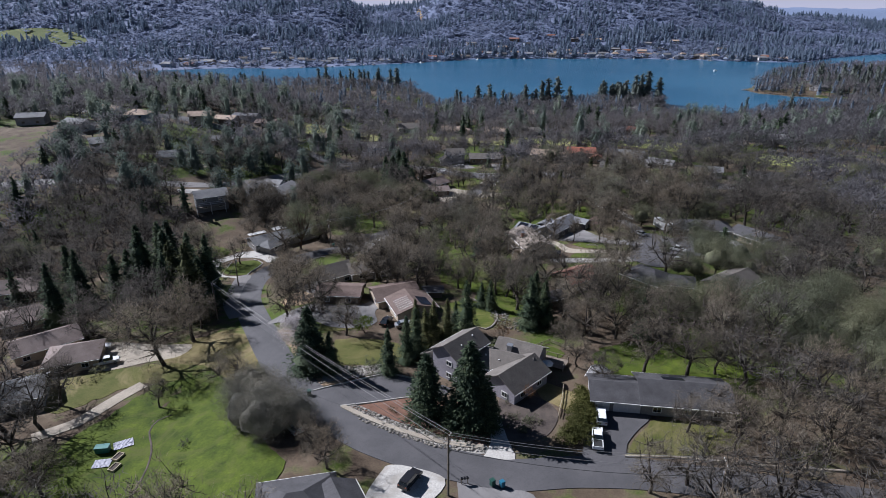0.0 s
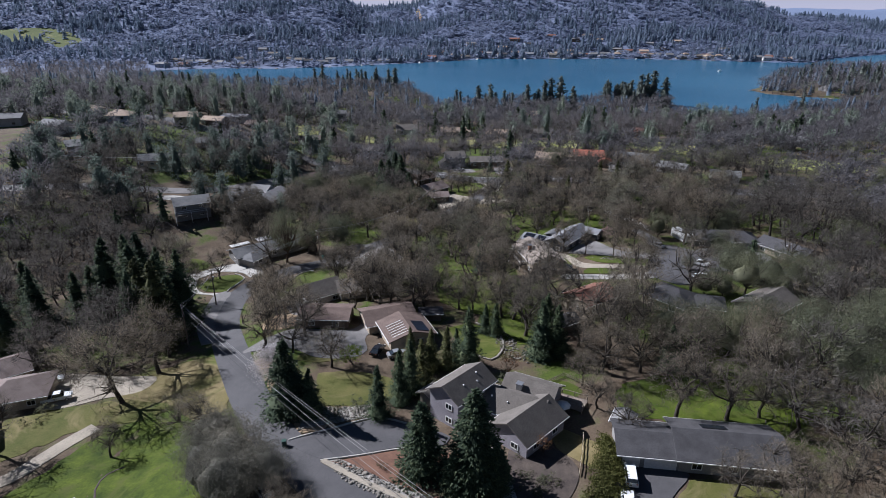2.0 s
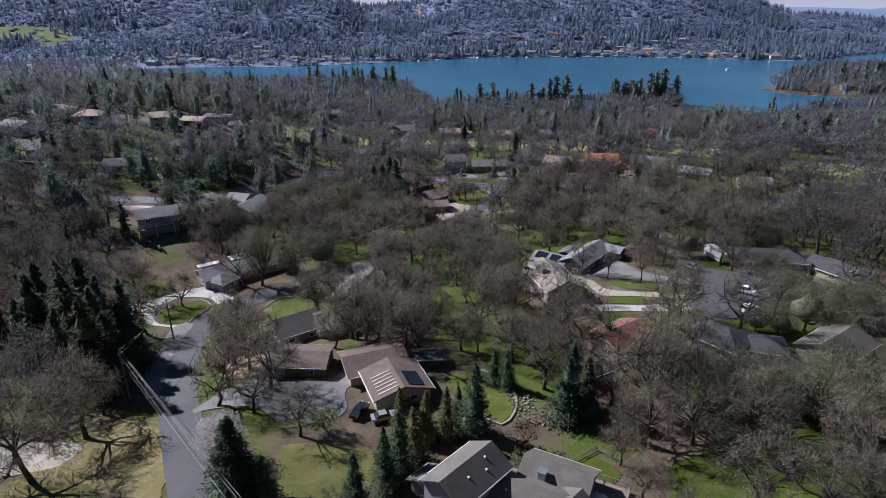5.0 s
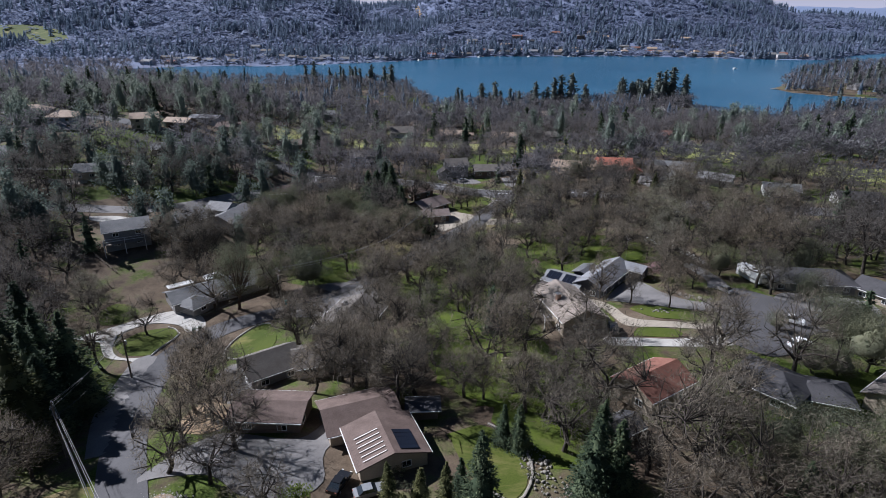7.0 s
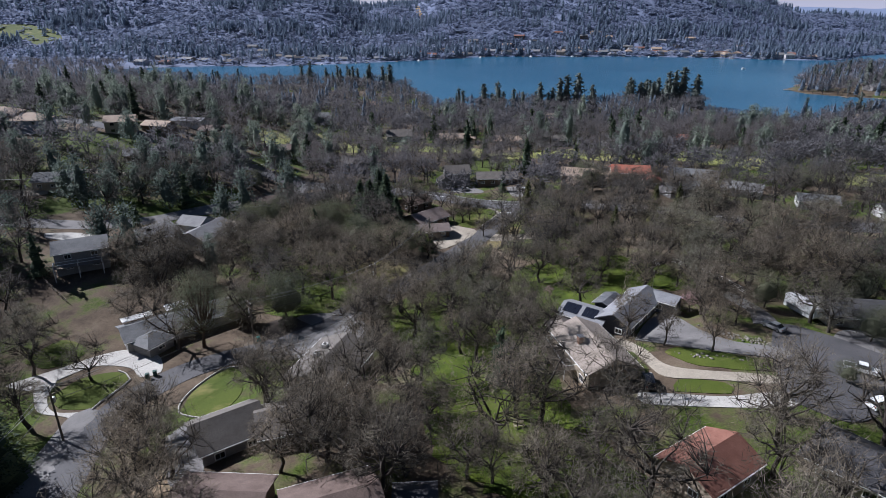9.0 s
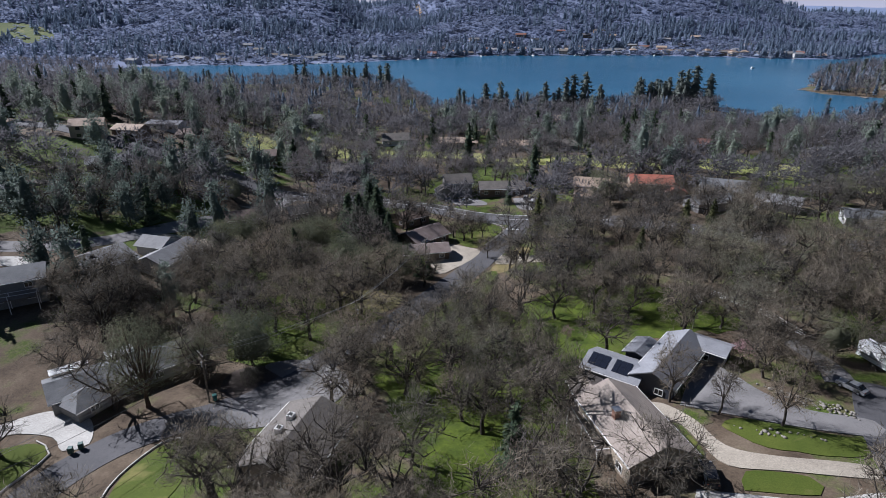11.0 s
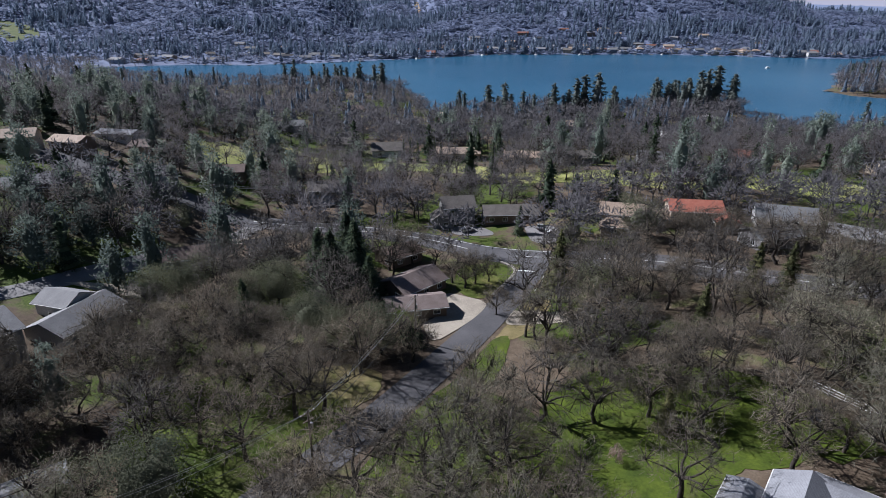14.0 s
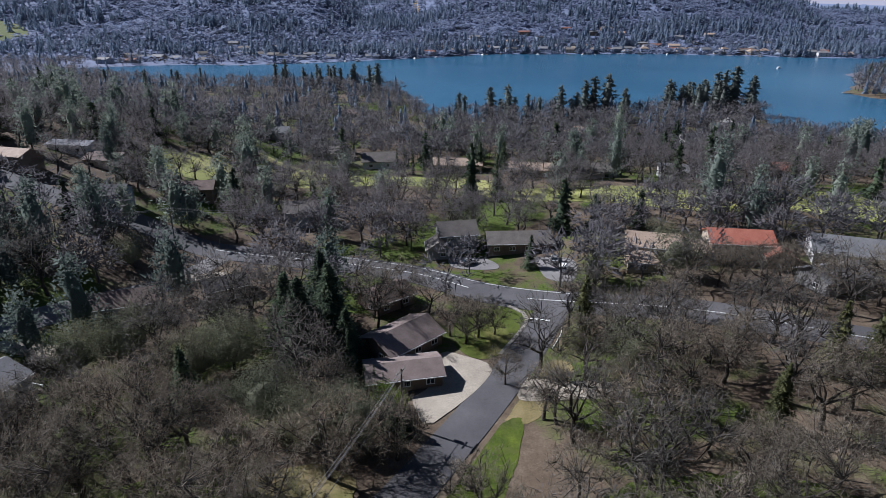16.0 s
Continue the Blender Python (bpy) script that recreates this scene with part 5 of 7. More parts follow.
HOUSE_S, ps = house("house", "slate house with pale roofs and solar panels", [
    (41.6, 201.2, 51, 17.5, 6.8, 3.2, 4.9, "gable"), (31.8, 200.4, -36, 9.4, 7.0, 3.2, 4.4, "gable"), (38.4, 206.8, 51, 6, 3.8, 2.9, 3.5, "gable"), (50.2, 205.6, -40, 6.5, 4.6, 3.0, 3.8, "gable")], "wall_dark", "roof_white")
solar_array(HOUSE_S, ps[1], 3.2, 4.4, 3.5, -1, -4.3, -0.9, 0.15, 0.95, 3, 2)
solar_array(HOUSE_S, ps[1], 3.2, 4.4, 3.5, -1, 0.1, 3.0, 0.15, 0.95, 3, 2)
house("house", "rust-roofed cream house among trees", [(36.8, 149.8, 33, 10.5, 8.0, 3.4, 5.2, "gable")], "wall_tan", "roof_rust")
house("house", "low dark-roofed house under oaks", [(57.2, 150, -50, 11, 9.5, 2.8, 4.7, "hip"), (64, 147.5, -20, 9, 7, 2.5, 3.7, "hip")], "wall_tan", "roof_dark")
house("house", "dark grey hipped house with white windows", [(92, 199.5, -8, 20, 9.5, 2.7, 4.6, "hip")], "wall_grey", "roof_dark")
house("house", "dark-roofed house beside the turning circle", [(108, 190, -60, 15, 9, 2.7, 4.4, "gable")], "wall_tan", "roof_dark")
house("house", "grey-roofed house under spreading oaks", [(79, 146.5, 35, 13, 9, 3.4, 5.4, "gable")], "wall_tan", "roof_brown")
house("house", "tall downhill house with white decks", [(-94.5, 231, 28, 12, 9, 5.4, 7.2, "gable")], "wall_grey", "roof_grey")
house("house", "pale-roofed large hillside house", [(-82.5, 242.5, 58, 13, 12.5, 5.0, 7.2, "gable")], "wall_grey", "roof_pale")
house("house", "pale-roofed hillside house with long deck", [(-72, 257, 74, 15, 9.5, 3.8, 5.8, "gable"), (-77, 262, -16, 8, 7, 3.8, 5.4, "gable")], "wall_white", "roof_pale")
house("house", "brown-roofed sprawling tan house", [(-131, 162, 20, 15, 11, 3.0, 5.0, "hip"), (-113, 142, 35, 13, 10, 3.0, 5.0, "hip"), (-98, 127, 40, 14, 9, 2.8, 4.6, "gable")], "wall_tan", "roof_rose")
house("house", "brown-roofed garage beside dusty driveway", [(-87, 120.5, 20, 11, 9, 2.8, 4.8, "hip")], "wall_tan", "roof_rose")
house("house", "grey-roofed house at the meadow's edge", [(-91, 104, 25, 13, 9, 2.7, 4.4, "gable")], "wall_white", "roof_grey")
house("house", "dark grey shingled house", [(-21.5, 66.5, 12, 11, 10, 2.7, 4.8, "hip"), (-14.8, 66, -62, 8, 6.5, 2.6, 4.3, "gable")], "wall_grey", "roof_dark")
HOUSE_Q, p = house("house", "brown corner house with carport", [(-5.2, 281.5, 45, 13, 9.5, 2.8, 4.8, "gable"), (-4.2, 270.5, 12, 13, 7, 2.6, 3.8, "gable")], "wall_brown", "roof_rose")
house("house", "grey two-storey house with gables", [(6.5, 334, 10, 10, 9, 5.6, 8.0, "gable"), (1.6, 328.6, 95, 6, 6, 3.0, 5.0, "gable")], "wall_grey", "roof_brown")
house("house", "grey low house along the main road", [(23.5, 332.5, 3, 17, 9, 3.0, 4.8, "gable")], "wall_brown", "roof_brown")
house("house", "tan tiled house with stepped roofs", [(54, 315, -15, 12, 9, 4.6, 6.6, "gable"), (50.5, 309.5, -15, 7, 5, 2.8, 4.4, "hip"), (62, 314, -10, 10, 7, 3.0, 4.6, "gable")], "wall_tan", "roof_tan")
house("house", "red tiled two-storey house", [(74, 313.5, -8, 14, 9, 5.0, 7.0, "gable"), (81, 308, 80, 6, 6, 3.2, 4.8, "gable")], "wall_tan", "roof_red")
house("house", "grey house with white gables", [(99, 311, -20, 15, 10, 3.4, 6.0, "gable")], "wall_white", "roof_grey")
house("house", "blue-grey two-storey house beside fairway", [(-40, 355, 8, 11, 9, 5.2, 7.2, "gable")], "wall_blue", "roof_brown")
house("house", "white-roofed house among trees", [(111, 297, -35, 13, 8, 3.0, 4.6, "gable")], "wall_white", "roof_pale")
house("house", "grey house behind bare oaks", [(88, 297, 15, 13, 8, 3.2, 5.0, "gable")], "wall_grey", "roof_grey")
house("house", "white-trimmed house among trees", [(129, 281, -20, 12, 8, 3, 4.6, "gable")], "wall_white", "roof_grey")
house("house", "grey house beside the fairway", [(150, 269, -10, 14, 9, 3, 4.8, "gable")], "wall_white", "roof_dark")
house("shed", "tan windowless outbuilding among trees", [(73.5, 250, 20, 7, 5, 4.0, 4.8, "gable")], "wall_tan", "roof_brown", windows=False, category="shed")
house("house", "brown house between pines", [(-10, 300, 40, 10, 8, 2.8, 4.4, "gable")], "wall_brown", "roof_umber")
def lone_houses(rows):
    for x, y, t, L, W, e, r, k, wall, roof, label in rows:
        house("house", label, [(x, y, t, L, W, e, r, k)], wall, roof, far=y > 330)


lone_houses([
    (-172, 337, 5, 13, 11, 5.4, 7.6, "hip", "wall_blue", "roof_tan", "blue-grey hillside house with hipped roof"),
    (-143, 352, 20, 12, 10, 5.2, 7.2, "gable", "wall_tan", "roof_tan", "tan hillside house with tiled roof"),
    (-131, 362, -15, 13, 8, 4.0, 5.6, "gable", "wall_brown", "roof_tan", "long tan-roofed hillside house"),
    (-206, 366, 12, 16, 12, 3.6, 6.0, "hip", "wall_tan", "roof_tan", "tan hipped hilltop house"),
    (-131, 283, 10, 13, 9, 3.0, 5.0, "gable", "wall_tan", "roof_grey", "grey-roofed hillside house among trees"),
    (-168, 292, 35, 13, 9, 3.0, 5.0, "gable", "wall_tan", "roof_pale", "pale-roofed hillside house among trees"),
    (-196, 320, -20, 14, 9, 4.2, 6.0, "gable", "wall_white", "roof_grey", "white hillside house among trees"),
    (-230, 335, 15, 14, 10, 4.2, 6.0, "gable", "wall_grey", "roof_grey", "grey hillside house among trees"),
    (-120, 320, 25, 12, 9, 3.0, 4.6, "gable", "wall_brown", "roof_grey", "brown house among pines"),
    (-95, 345, 10, 12, 9, 4.6, 6.4, "gable", "wall_blue", "roof_dark", "dark blue-grey house among pines"),
    (-112, 380, -10, 13, 9, 3.0, 4.8, "gable", "wall_tan", "roof_umber", "brown-roofed house among trees"),
])
lone_houses([
    (-66, 295, 20, 12, 8, 3.0, 4.8, "gable", "wall_lilac", "roof_umber", "low brown-roofed house among oaks"),
    (-127, 387, -10, 16, 8, 3.0, 4.0, "gable", "wall_white", "roof_white", "low pale-roofed hillside house"),
    (-79, 369, 10, 12, 9, 3.0, 4.8, "gable", "wall_brown", "roof_umber", "brown house beside the fairway"),
    (-48, 305, 30, 9, 7, 3.0, 4.6, "gable", "wall_brown", "roof_dark", "small dark-roofed house among oaks"),
    (-25, 431, 8, 14, 11, 3.2, 6.0, "gable", "wall_white", "roof_brown", "white house with tall gable beside fairway"),
    (-48, 446, -12, 14, 10, 3.2, 5.4, "gable", "wall_grey", "roof_brown", "brown-roofed lakeside house among trees"),
    (9, 424, -4, 20, 10, 3.2, 5.0, "gable", "wall_tan", "roof_tan", "long tan house behind cypresses"),
    (38, 412, -8, 17, 10, 3.2, 5.0, "gable", "wall_tan", "roof_tan", "tan house beside fairway"),
    (60, 402, 8, 16, 10, 3.2, 5.2, "gable", "wall_grey", "roof_brown", "brown-roofed house among oaks"),
    (92, 398, -12, 15, 10, 3.2, 5.2, "gable", "wall_white", "roof_grey", "pale house among oaks"),
    (128, 404, -20, 15, 10, 3.6, 5.4, "gable", "wall_brown", "roof_rust", "rust-roofed house among oaks"),
    (174, 372, 12, 16, 10, 3.2, 5.2, "gable", "wall_tan", "roof_grey", "grey-roofed house beside fairway"),
    (205, 360, -18, 14, 10, 3.2, 5.2, "gable", "wall_white", "roof_pale", "white house near the inlet"),
    (-80, 470, 20, 14, 10, 3.2, 5.2, "gable", "wall_grey", "roof_grey", "grey lakeside house among trees"),
    (-20, 500, 0, 14, 10, 3.2, 5.2, "gable", "wall_white", "roof_pale", "white lakeside house among trees"),
])
lone_houses([
    (-110, 520, -15, 14, 10, 3.2, 5.2, "gable", "wall_tan", "roof_brown", "tan lakeside house among trees"),
    (-60, 560, 10, 14, 10, 3.2, 5.2, "gable", "wall_grey", "roof_umber", "brown-roofed lakeside house among trees"),
    (70, 500, -10, 16, 10, 3.2, 5.2, "gable", "wall_tan", "roof_tan", "tan lakeside house among trees"),
    (130, 480, 14, 15, 10, 3.2, 5.2, "gable", "wall_white", "roof_grey", "pale lakeside house among trees"),
    (178, 540, 30, 13, 9, 3.2, 5.2, "gable", "wall_white", "roof_brown", "white house on wooded point"),
    (240, 470, -20, 14, 10, 3.2, 5.2, "gable", "wall_white", "roof_pale", "white house near the inlet"),
    (290, 500, 25, 14, 10, 4.2, 6.2, "gable", "wall_tan", "roof_brown", "tan lakeside house among trees"),
    (420, 680, 20, 16, 11, 4.2, 6.2, "gable", "wall_grey", "roof_grey", "grey house on the far point"),
    (470, 700, -10, 15, 11, 4.2, 6.2, "gable", "wall_tan", "roof_brown", "brown house on the far point"),
])
far_rng = random.Random(11)
walls_far, roofs_far = ["wall_white", "wall_lilac", "wall_tan", "wall_grey", "wall_brown", "wall_blue"], ["roof_pale", "roof_tan", "roof_grey", "roof_brown", "roof_rust", "roof_dark"]
for i in range(64):
    k = far_rng.random()
    x = -470 + 1080 * (i + 0.3 + 0.5 * k) / 64
    shore = np.interp(x, [-480, -349, -173, -45, 84, 359, 447, 640], [925, 990, 1023, 1109, 1209, 1209, 1179, 1100])
    back = far_rng.choice([20, 30, 45, 70, 110, 150, 200, 240] if x > 150 else [30, 50, 80, 120, 170, 220])
    two = far_rng.random() < 0.5
    house("house", far_rng.choice(["lakeshore house with pale walls and roof", "pale house on the far lake shore", "house among trees above the lake"]),
          [(x, shore + back, far_rng.uniform(-25, 25), far_rng.uniform(14, 22), far_rng.uniform(10, 13), 5.6 if two else 3.4, 8.2 if two else 6.0, "gable")],
          far_rng.choice(walls_far), far_rng.choice(roofs_far), far=True, group="houses on the far shore")

for i in range(26):
    x = 170 + 480 * (i + far_rng.random()) / 26
    shore = np.interp(x, [84, 359, 447, 640], [1209, 1209, 1179, 1100])
    two = far_rng.random() < 0.65
    house("house", far_rng.choice(["large white lakefront house", "pale two-storey lakefront house", "tan lakefront house above the docks"]),
          [(x, shore + far_rng.choice([16, 24, 34, 60, 95]), far_rng.uniform(-30, 30), far_rng.uniform(13, 20), far_rng.uniform(9, 12), 6.0 if two else 3.6, 8.8 if two else 6.2, far_rng.choice(["gable", "hip"]))],
          far_rng.choice(["wall_white", "wall_white", "wall_tan", "wall_blue"]), far_rng.choice(["roof_pale", "roof_grey", "roof_tan", "roof_white"]), far=True, group="houses on the far shore")


# ---- trees ----
def free(x, y, margin=1.0):
    """True where no road, house or kept-clear lawn lies."""
    for line, hw in ROADS:
        if np.min((line[:, 0] - x) ** 2 + (line[:, 1] - y) ** 2) < (hw + margin) ** 2:
            return False
    for bx, by, t, hl, hw in BLOCKS:
        dx, dy = x - bx, y - by
        if abs(dx) < 18 and abs(dy) < 18:
            u, v = dx * math.cos(t) + dy * math.sin(t), -dx * math.sin(t) + dy * math.cos(t)
            if abs(u) < hl + margin and abs(v) < hw + margin:
                return False
    for poly in CLEAR:
        px, py = poly[0]
        if abs(px - x) < 60 and abs(py - y) < 60 and polygon_distance(x, y, poly) > -margin * 0.5:
            return False
    return True


def tree_kind(name, made, bark, leaf, label, category="tree"):
    """A tree prototype: wood and crown meshes to be shared."""
    (wv, wf), (cv, cf) = made
    return name, mesh_of("trunk", wv, wf, M[bark]), mesh_of("crown", cv, cf, M[leaf]), label, category


def plant(kind, x, y, scale=1.0, turn=0.0, label="", group="", wide=1.0):
    name, wood, crown, lab, cat = kind
    root = thing(name, x, y, ground(x, y), label or lab, cat, group)
    root.matrix_basis = pose(x, y, ground(x, y), 0, 0, turn) @ Matrix.Diagonal((scale * wide, scale * wide, scale, 1))
    part("trunk", wood, None, root)
    part("crown", crown, None, root)
    return root


OAK_LABEL = "leafless grey-brown oak with spreading crown"
OAKS = [tree_kind("oak_tree", bare_oak(h, r), "bark", "twigs", OAK_LABEL) for h, r in ((13, 6.6), (14.5, 6.4), (12.5, 5.8), (15.5, 6.8), (14, 5.6), (12, 6.4), (15, 6.0))]
BUDS = [tree_kind("oak_tree", bare_oak(h, r), "bark", "buds", "budding grey-green oak with spreading crown") for h, r in ((13, 6.0), (14, 5.8))]
LIVE = [tree_kind("live_oak", leafy_tree(h, r, 140, 60, 0.19, core=0.55), "bark", "live_oak", "dense olive-grey evergreen oak") for h, r in ((10.5, 5.8), (11.5, 6.2), (9.5, 5.4))]
PINES = [tree_kind("grey_pine", full_pine(h, r, 1500, 0.1, 0.36), "pine_bark", "grey_pine", "full grey-green foothill pine") for h, r in ((15, 3.8), (17, 4.2), (13, 3.5))]
FIRS = [tree_kind("conifer", cone_pine(h, r, n), "pine_bark", "conifer", "dark green pointed conifer") for h, r, n in ((16, 4.4, 2400), (18, 4.6, 2600), (14, 3.9, 2200))]
CEDAR = [tree_kind("cedar", cone_pine(h, r, 2300), "pine_bark", "conifer_warm", "tall cedar with warm green foliage") for h, r in ((17, 3.9), (15, 3.6))]
PINE_A = [tree_kind("pine_tree", cone_pine(14, 4.3, 3200, 0.05, 0.34, 0.7), "pine_bark", "conifer", "bushy dark green pine")]
BROAD = [tree_kind("conifer", cone_pine(15, 5.8, 3200, 0.01, 0.32, 0.95), "pine_bark", "conifer", "broad bushy dark green conifer")]
CYPRESS = [tree_kind("cypress", conifer(9, 1.0, 22, 8, 0.12, 0.02, 0.5), "pine_bark", "conifer", "slim dark green cypress tree")]
BLOOM = [tree_kind("blossom_tree", (bare_oak(9, 3.6, 2, 0.1, (0.1, 0.14), 0.8)[0], leafy_tree(9, 3.8, 190, 44, 0.18, 0.12)[1]), "bark", "blossom", "fruit tree in full white blossom")]
PINK = [tree_kind("blossom_tree", leafy_tree(5, 2.2, 40, 20, 0.22, 0.2), "bark", "pink", "small tree in pink blossom")]
RUSSET = [tree_kind("maple_tree", leafy_tree(6, 2.6, 46, 18, 0.22, 0.15, open_crown=0.3), "bark", "russet", "small tree with russet leaves")]
LIME = [tree_kind("citrus_tree", leafy_tree(5, 2.4, 60, 24, 0.24, 0.12), "bark", "lime", "small bright green leafy tree")]
SHRUB = [tree_kind("shrub", leafy_tree(1.6, 1.1, 18, 14, 0.16, 0.05, stems=2), "bark", "shrub", "low rounded green shrub", "shrub"),
         tree_kind("shrub", leafy_tree(2.4, 1.5, 24, 16, 0.2, 0.05, stems=2), "bark", "live_oak", "rounded olive-grey garden shrub", "shrub")]
AIRY = tree_kind("grey_pine", leafy_tree(19, 5.4, 190, 52, 0.2, 0.24, open_crown=0.12), "pine_bark", "live_oak", "tall airy olive-green foothill pine")
FULL = [tree_kind("conifer", cone_pine(h, r * 1.4, 2900, 0.01, 0.34, 0.85), "pine_bark", "conifer", "tall dense dark green conifer") for h, r in ((20, 4.0), (18, 3.7))]
WARM = [tree_kind("cedar", cone_pine(20, 5.0, 2900, 0.01, 0.34, 0.8), "pine_bark", "conifer_warm", "tall cedar with warm green foliage")]
THICKET = [tree_kind("bush", leafy_tree(h, r, 130, 74, 0.15, 0.05, stems=3, core=0.78), "bark", "thicket", "dense grey-olive evergreen thicket", "bush") for h, r in ((8.5, 4.6), (7, 4.0))]
LEANING = [tree_kind("oak_tree", leaned(bare_oak(16.5, 11, 2, 0.02, (0.36, 0.4), 1.7), -1.9, 0.8, 6.4), "bark", "twigs", "broad bare oak with leaning trunk")]
BUSH = [tree_kind("bush", bare_oak(7.5, 4.6, 2, 0.3, (0.05, 0.09), 2.0), "bark", "buds", "large twiggy grey thicket", "bush")]

place = random.Random(5)
TAKEN = []


def stand(kinds, spots, lo=0.9, hi=1.1, group="", wide=1.0):
    for x, y, *s in spots:
        plant(place.choice(kinds), x, y, (s[0] if s else 1.0) * place.uniform(lo, hi), place.uniform(0, 360), group=group, wide=wide)
        TAKEN.append((x, y))


plant(LEANING[0], -65.1, 118.2)
TAKEN.append((-65, 118))
stand(OAKS, [(-79.9, 102.6, 0.95), (-68, 77.5, 0.85), (-58.8, 101.8, 0.6), (-42.6, 101.0, 0.85), (-67.4, 77, 0.85), (-19, 76.8, 0.6), (-22.9, 122.8, 0.75), (-99, 107, 0.9), (-69.5, 186.5, 0.75), (-82, 188, 0.95),
             (-31.5, 137.5, 1.0), (-40, 133, 1.0), (-43, 150, 0.95), (-38.5, 154, 0.9), (-47, 160, 0.9), (-48, 165, 0.9), (11, 204, 1.1),
             (13.5, 286, 0.6), (-23, 82, 0.5)], 0.85, 1.0)
stand(OAKS, [(66, 298, 0.85), (77, 299, 0.8), (84, 296, 0.8), (71, 301.5, 0.7), (-46.5, 166, 0.85), (-48.5, 161.5, 0.8), (-22.5, 153.5, 0.9), (-18.4, 158.2, 1.0), (-14.6, 162.7, 1.0), (-11.7, 170.8, 1.0), (-11.3, 158.0, 0.95), (-6.4, 159.5, 0.95), (-4.4, 152.5, 0.9), (-24.5, 170.5, 0.85), (-1.3, 163.6, 0.9), (-17.5, 171.5, 0.95), (-9, 178, 1.0), (14.9, 152, 0.8), (22.7, 151.6, 0.8), (26.5, 155.5, 0.95), (7.4, 186.2, 0.9), (12.7, 186, 0.85), (4.4, 190, 0.9), (49.8, 156.5, 1.05), (44.5, 139.4, 1.1), (35.5, 127.5, 1.25), (54, 162.5, 1.0), (30, 131, 1.0), (39, 133, 1.1), (-9.1, 212.6), (9.1, 219.3), (11.6, 214.2), (17.2, 191.8), (-17.9, 196.2), (3.2, 198.7), (-22.5, 232.9), (-18.1, 234.7), (-5.4, 199.0), (7.8, 237.0, 0.8), (21.0, 240.9), (41.5, 104.3), (50.5, 104.2),
             (56.7, 105.0), (64.3, 105.0), (32.0, 100.5, 0.6), (27.4, 115.5, 0.7), (41.3, 132.7), (28.5, 108.0, 0.7), (17.7, 198.1), (-16.2, 156.1), (-13.0, 153.0), (-7.7, 147.3), (4.3, 151.6, 0.8)], 0.82, 1.05)
stand(OAKS, [(7.7, 150.6, 0.8), (-19.8, 158.5), (-3.6, 204.1), (-4.9, 168.5), (45.8, 149.8, 1.1), (88.8, 187.4, 0.7), (61.9, 195.2, 0.8), (57.3, 201.5, 0.8), (27.7, 145.2), (82.2, 211.2),
             (-35.9, 226.0), (-47.1, 234.5), (-63.1, 232.7), (-36.2, 239.3), (-46.2, 241.8), (50.7, 219.0), (57.7, 217.0, 0.7), (56.4, 197.7, 0.7), (37.9, 229.3), (45.5, 233.5), (34.8, 228.8)], 0.85, 1.08)
stand(OAKS, [(7.5, 282.6, 0.7), (10.1, 285.0, 0.6), (6.0, 230.8, 0.7), (28.0, 268.3), (19.2, 258.4, 0.8), (4.4, 285.7, 0.7), (-12.0, 293.6), (-6.2, 297.9), (-37.9, 245.8), (-25.0, 245.2), (-48.4, 244.4), (-42.8, 268.8), (36.6, 276.6),
             (53.6, 267.5), (48.2, 281.9), (52.1, 238.6), (49.5, 262.8), (32.2, 71.5, 0.7), (38.5, 73.0, 0.7), (49.6, 80.8, 0.8), (59.7, 85.2), (63.4, 78.0), (44.6, 71.8, 0.75), (53.8, 71.5), (72.7, 86.8), (72.8, 97.3)], 0.85, 1.08)
stand(OAKS, [(49.6, 120.4), (60.8, 110.2), (40.3, 120.5), (32.5, 120.5, 0.8), (43.5, 85.8, 0.6), (50.5, 86, 0.7), (56.5, 84.5, 0.7)], 0.85, 1.05)
stand(THICKET, [(-33.5, 92.5, 1.2), (-36.5, 97, 1.1), (-29.5, 88.2, 1.05), (-32.5, 87.5, 1.15), (-37.5, 92, 0.95), (-27, 88.5, 0.75), (-39.5, 100.5, 0.9)])
plant(AIRY, -51.6, 199.0)
TAKEN.append((-51.6, 199))
stand(PINES, [(78.2, 338.2, 1.5), (66, 393, 1.45), (51.5, 399, 1.4), (-96, 337, 1.0), (-84, 334, 0.85), (-110, 377, 1.15), (94, 488, 1.2), (-146, 425, 1.1), (-61, 232, 0.9), (-36.6, 216.5, 0.65)])
stand(FULL, [(-104.2, 141.6, 0.9), (-111.6, 161.7, 0.9), (-96.5, 158.3, 0.75), (-91, 157, 1.0), (-86.5, 156, 1.15), (-82.3, 160, 1.25), (-79, 155.5, 1.2), (-70.5, 151, 1.0), (-66.5, 147, 0.9), (-68, 157, 1.0),
             (-73.5, 158, 1.15), (-93, 168, 1.2), (-84, 169, 1.1), (-103, 152, 0.9), (-76, 147, 0.85)])
stand(WARM, [(-75.5, 151, 1.0), (-67.5, 143, 1.05)])
stand(CEDAR, [(67, 263.3, 0.9), (74.5, 264, 0.8), (29.5, 279.5, 1.0), (36, 225, 0.5), (51, 250, 0.7)])
stand(FIRS, [(-23.4, 105.8, 0.6), (12.2, 137, 0.62), (10, 138.5, 0.5), (20.9, 126.5, 0.85), (24.5, 128, 0.8), (22.5, 130, 0.78), (5.5, 123, 0.8), (3, 126, 0.5), (-11.3, 105.5, 0.55), (-7.8, 110, 0.66), (-6, 113.5, 0.6)])
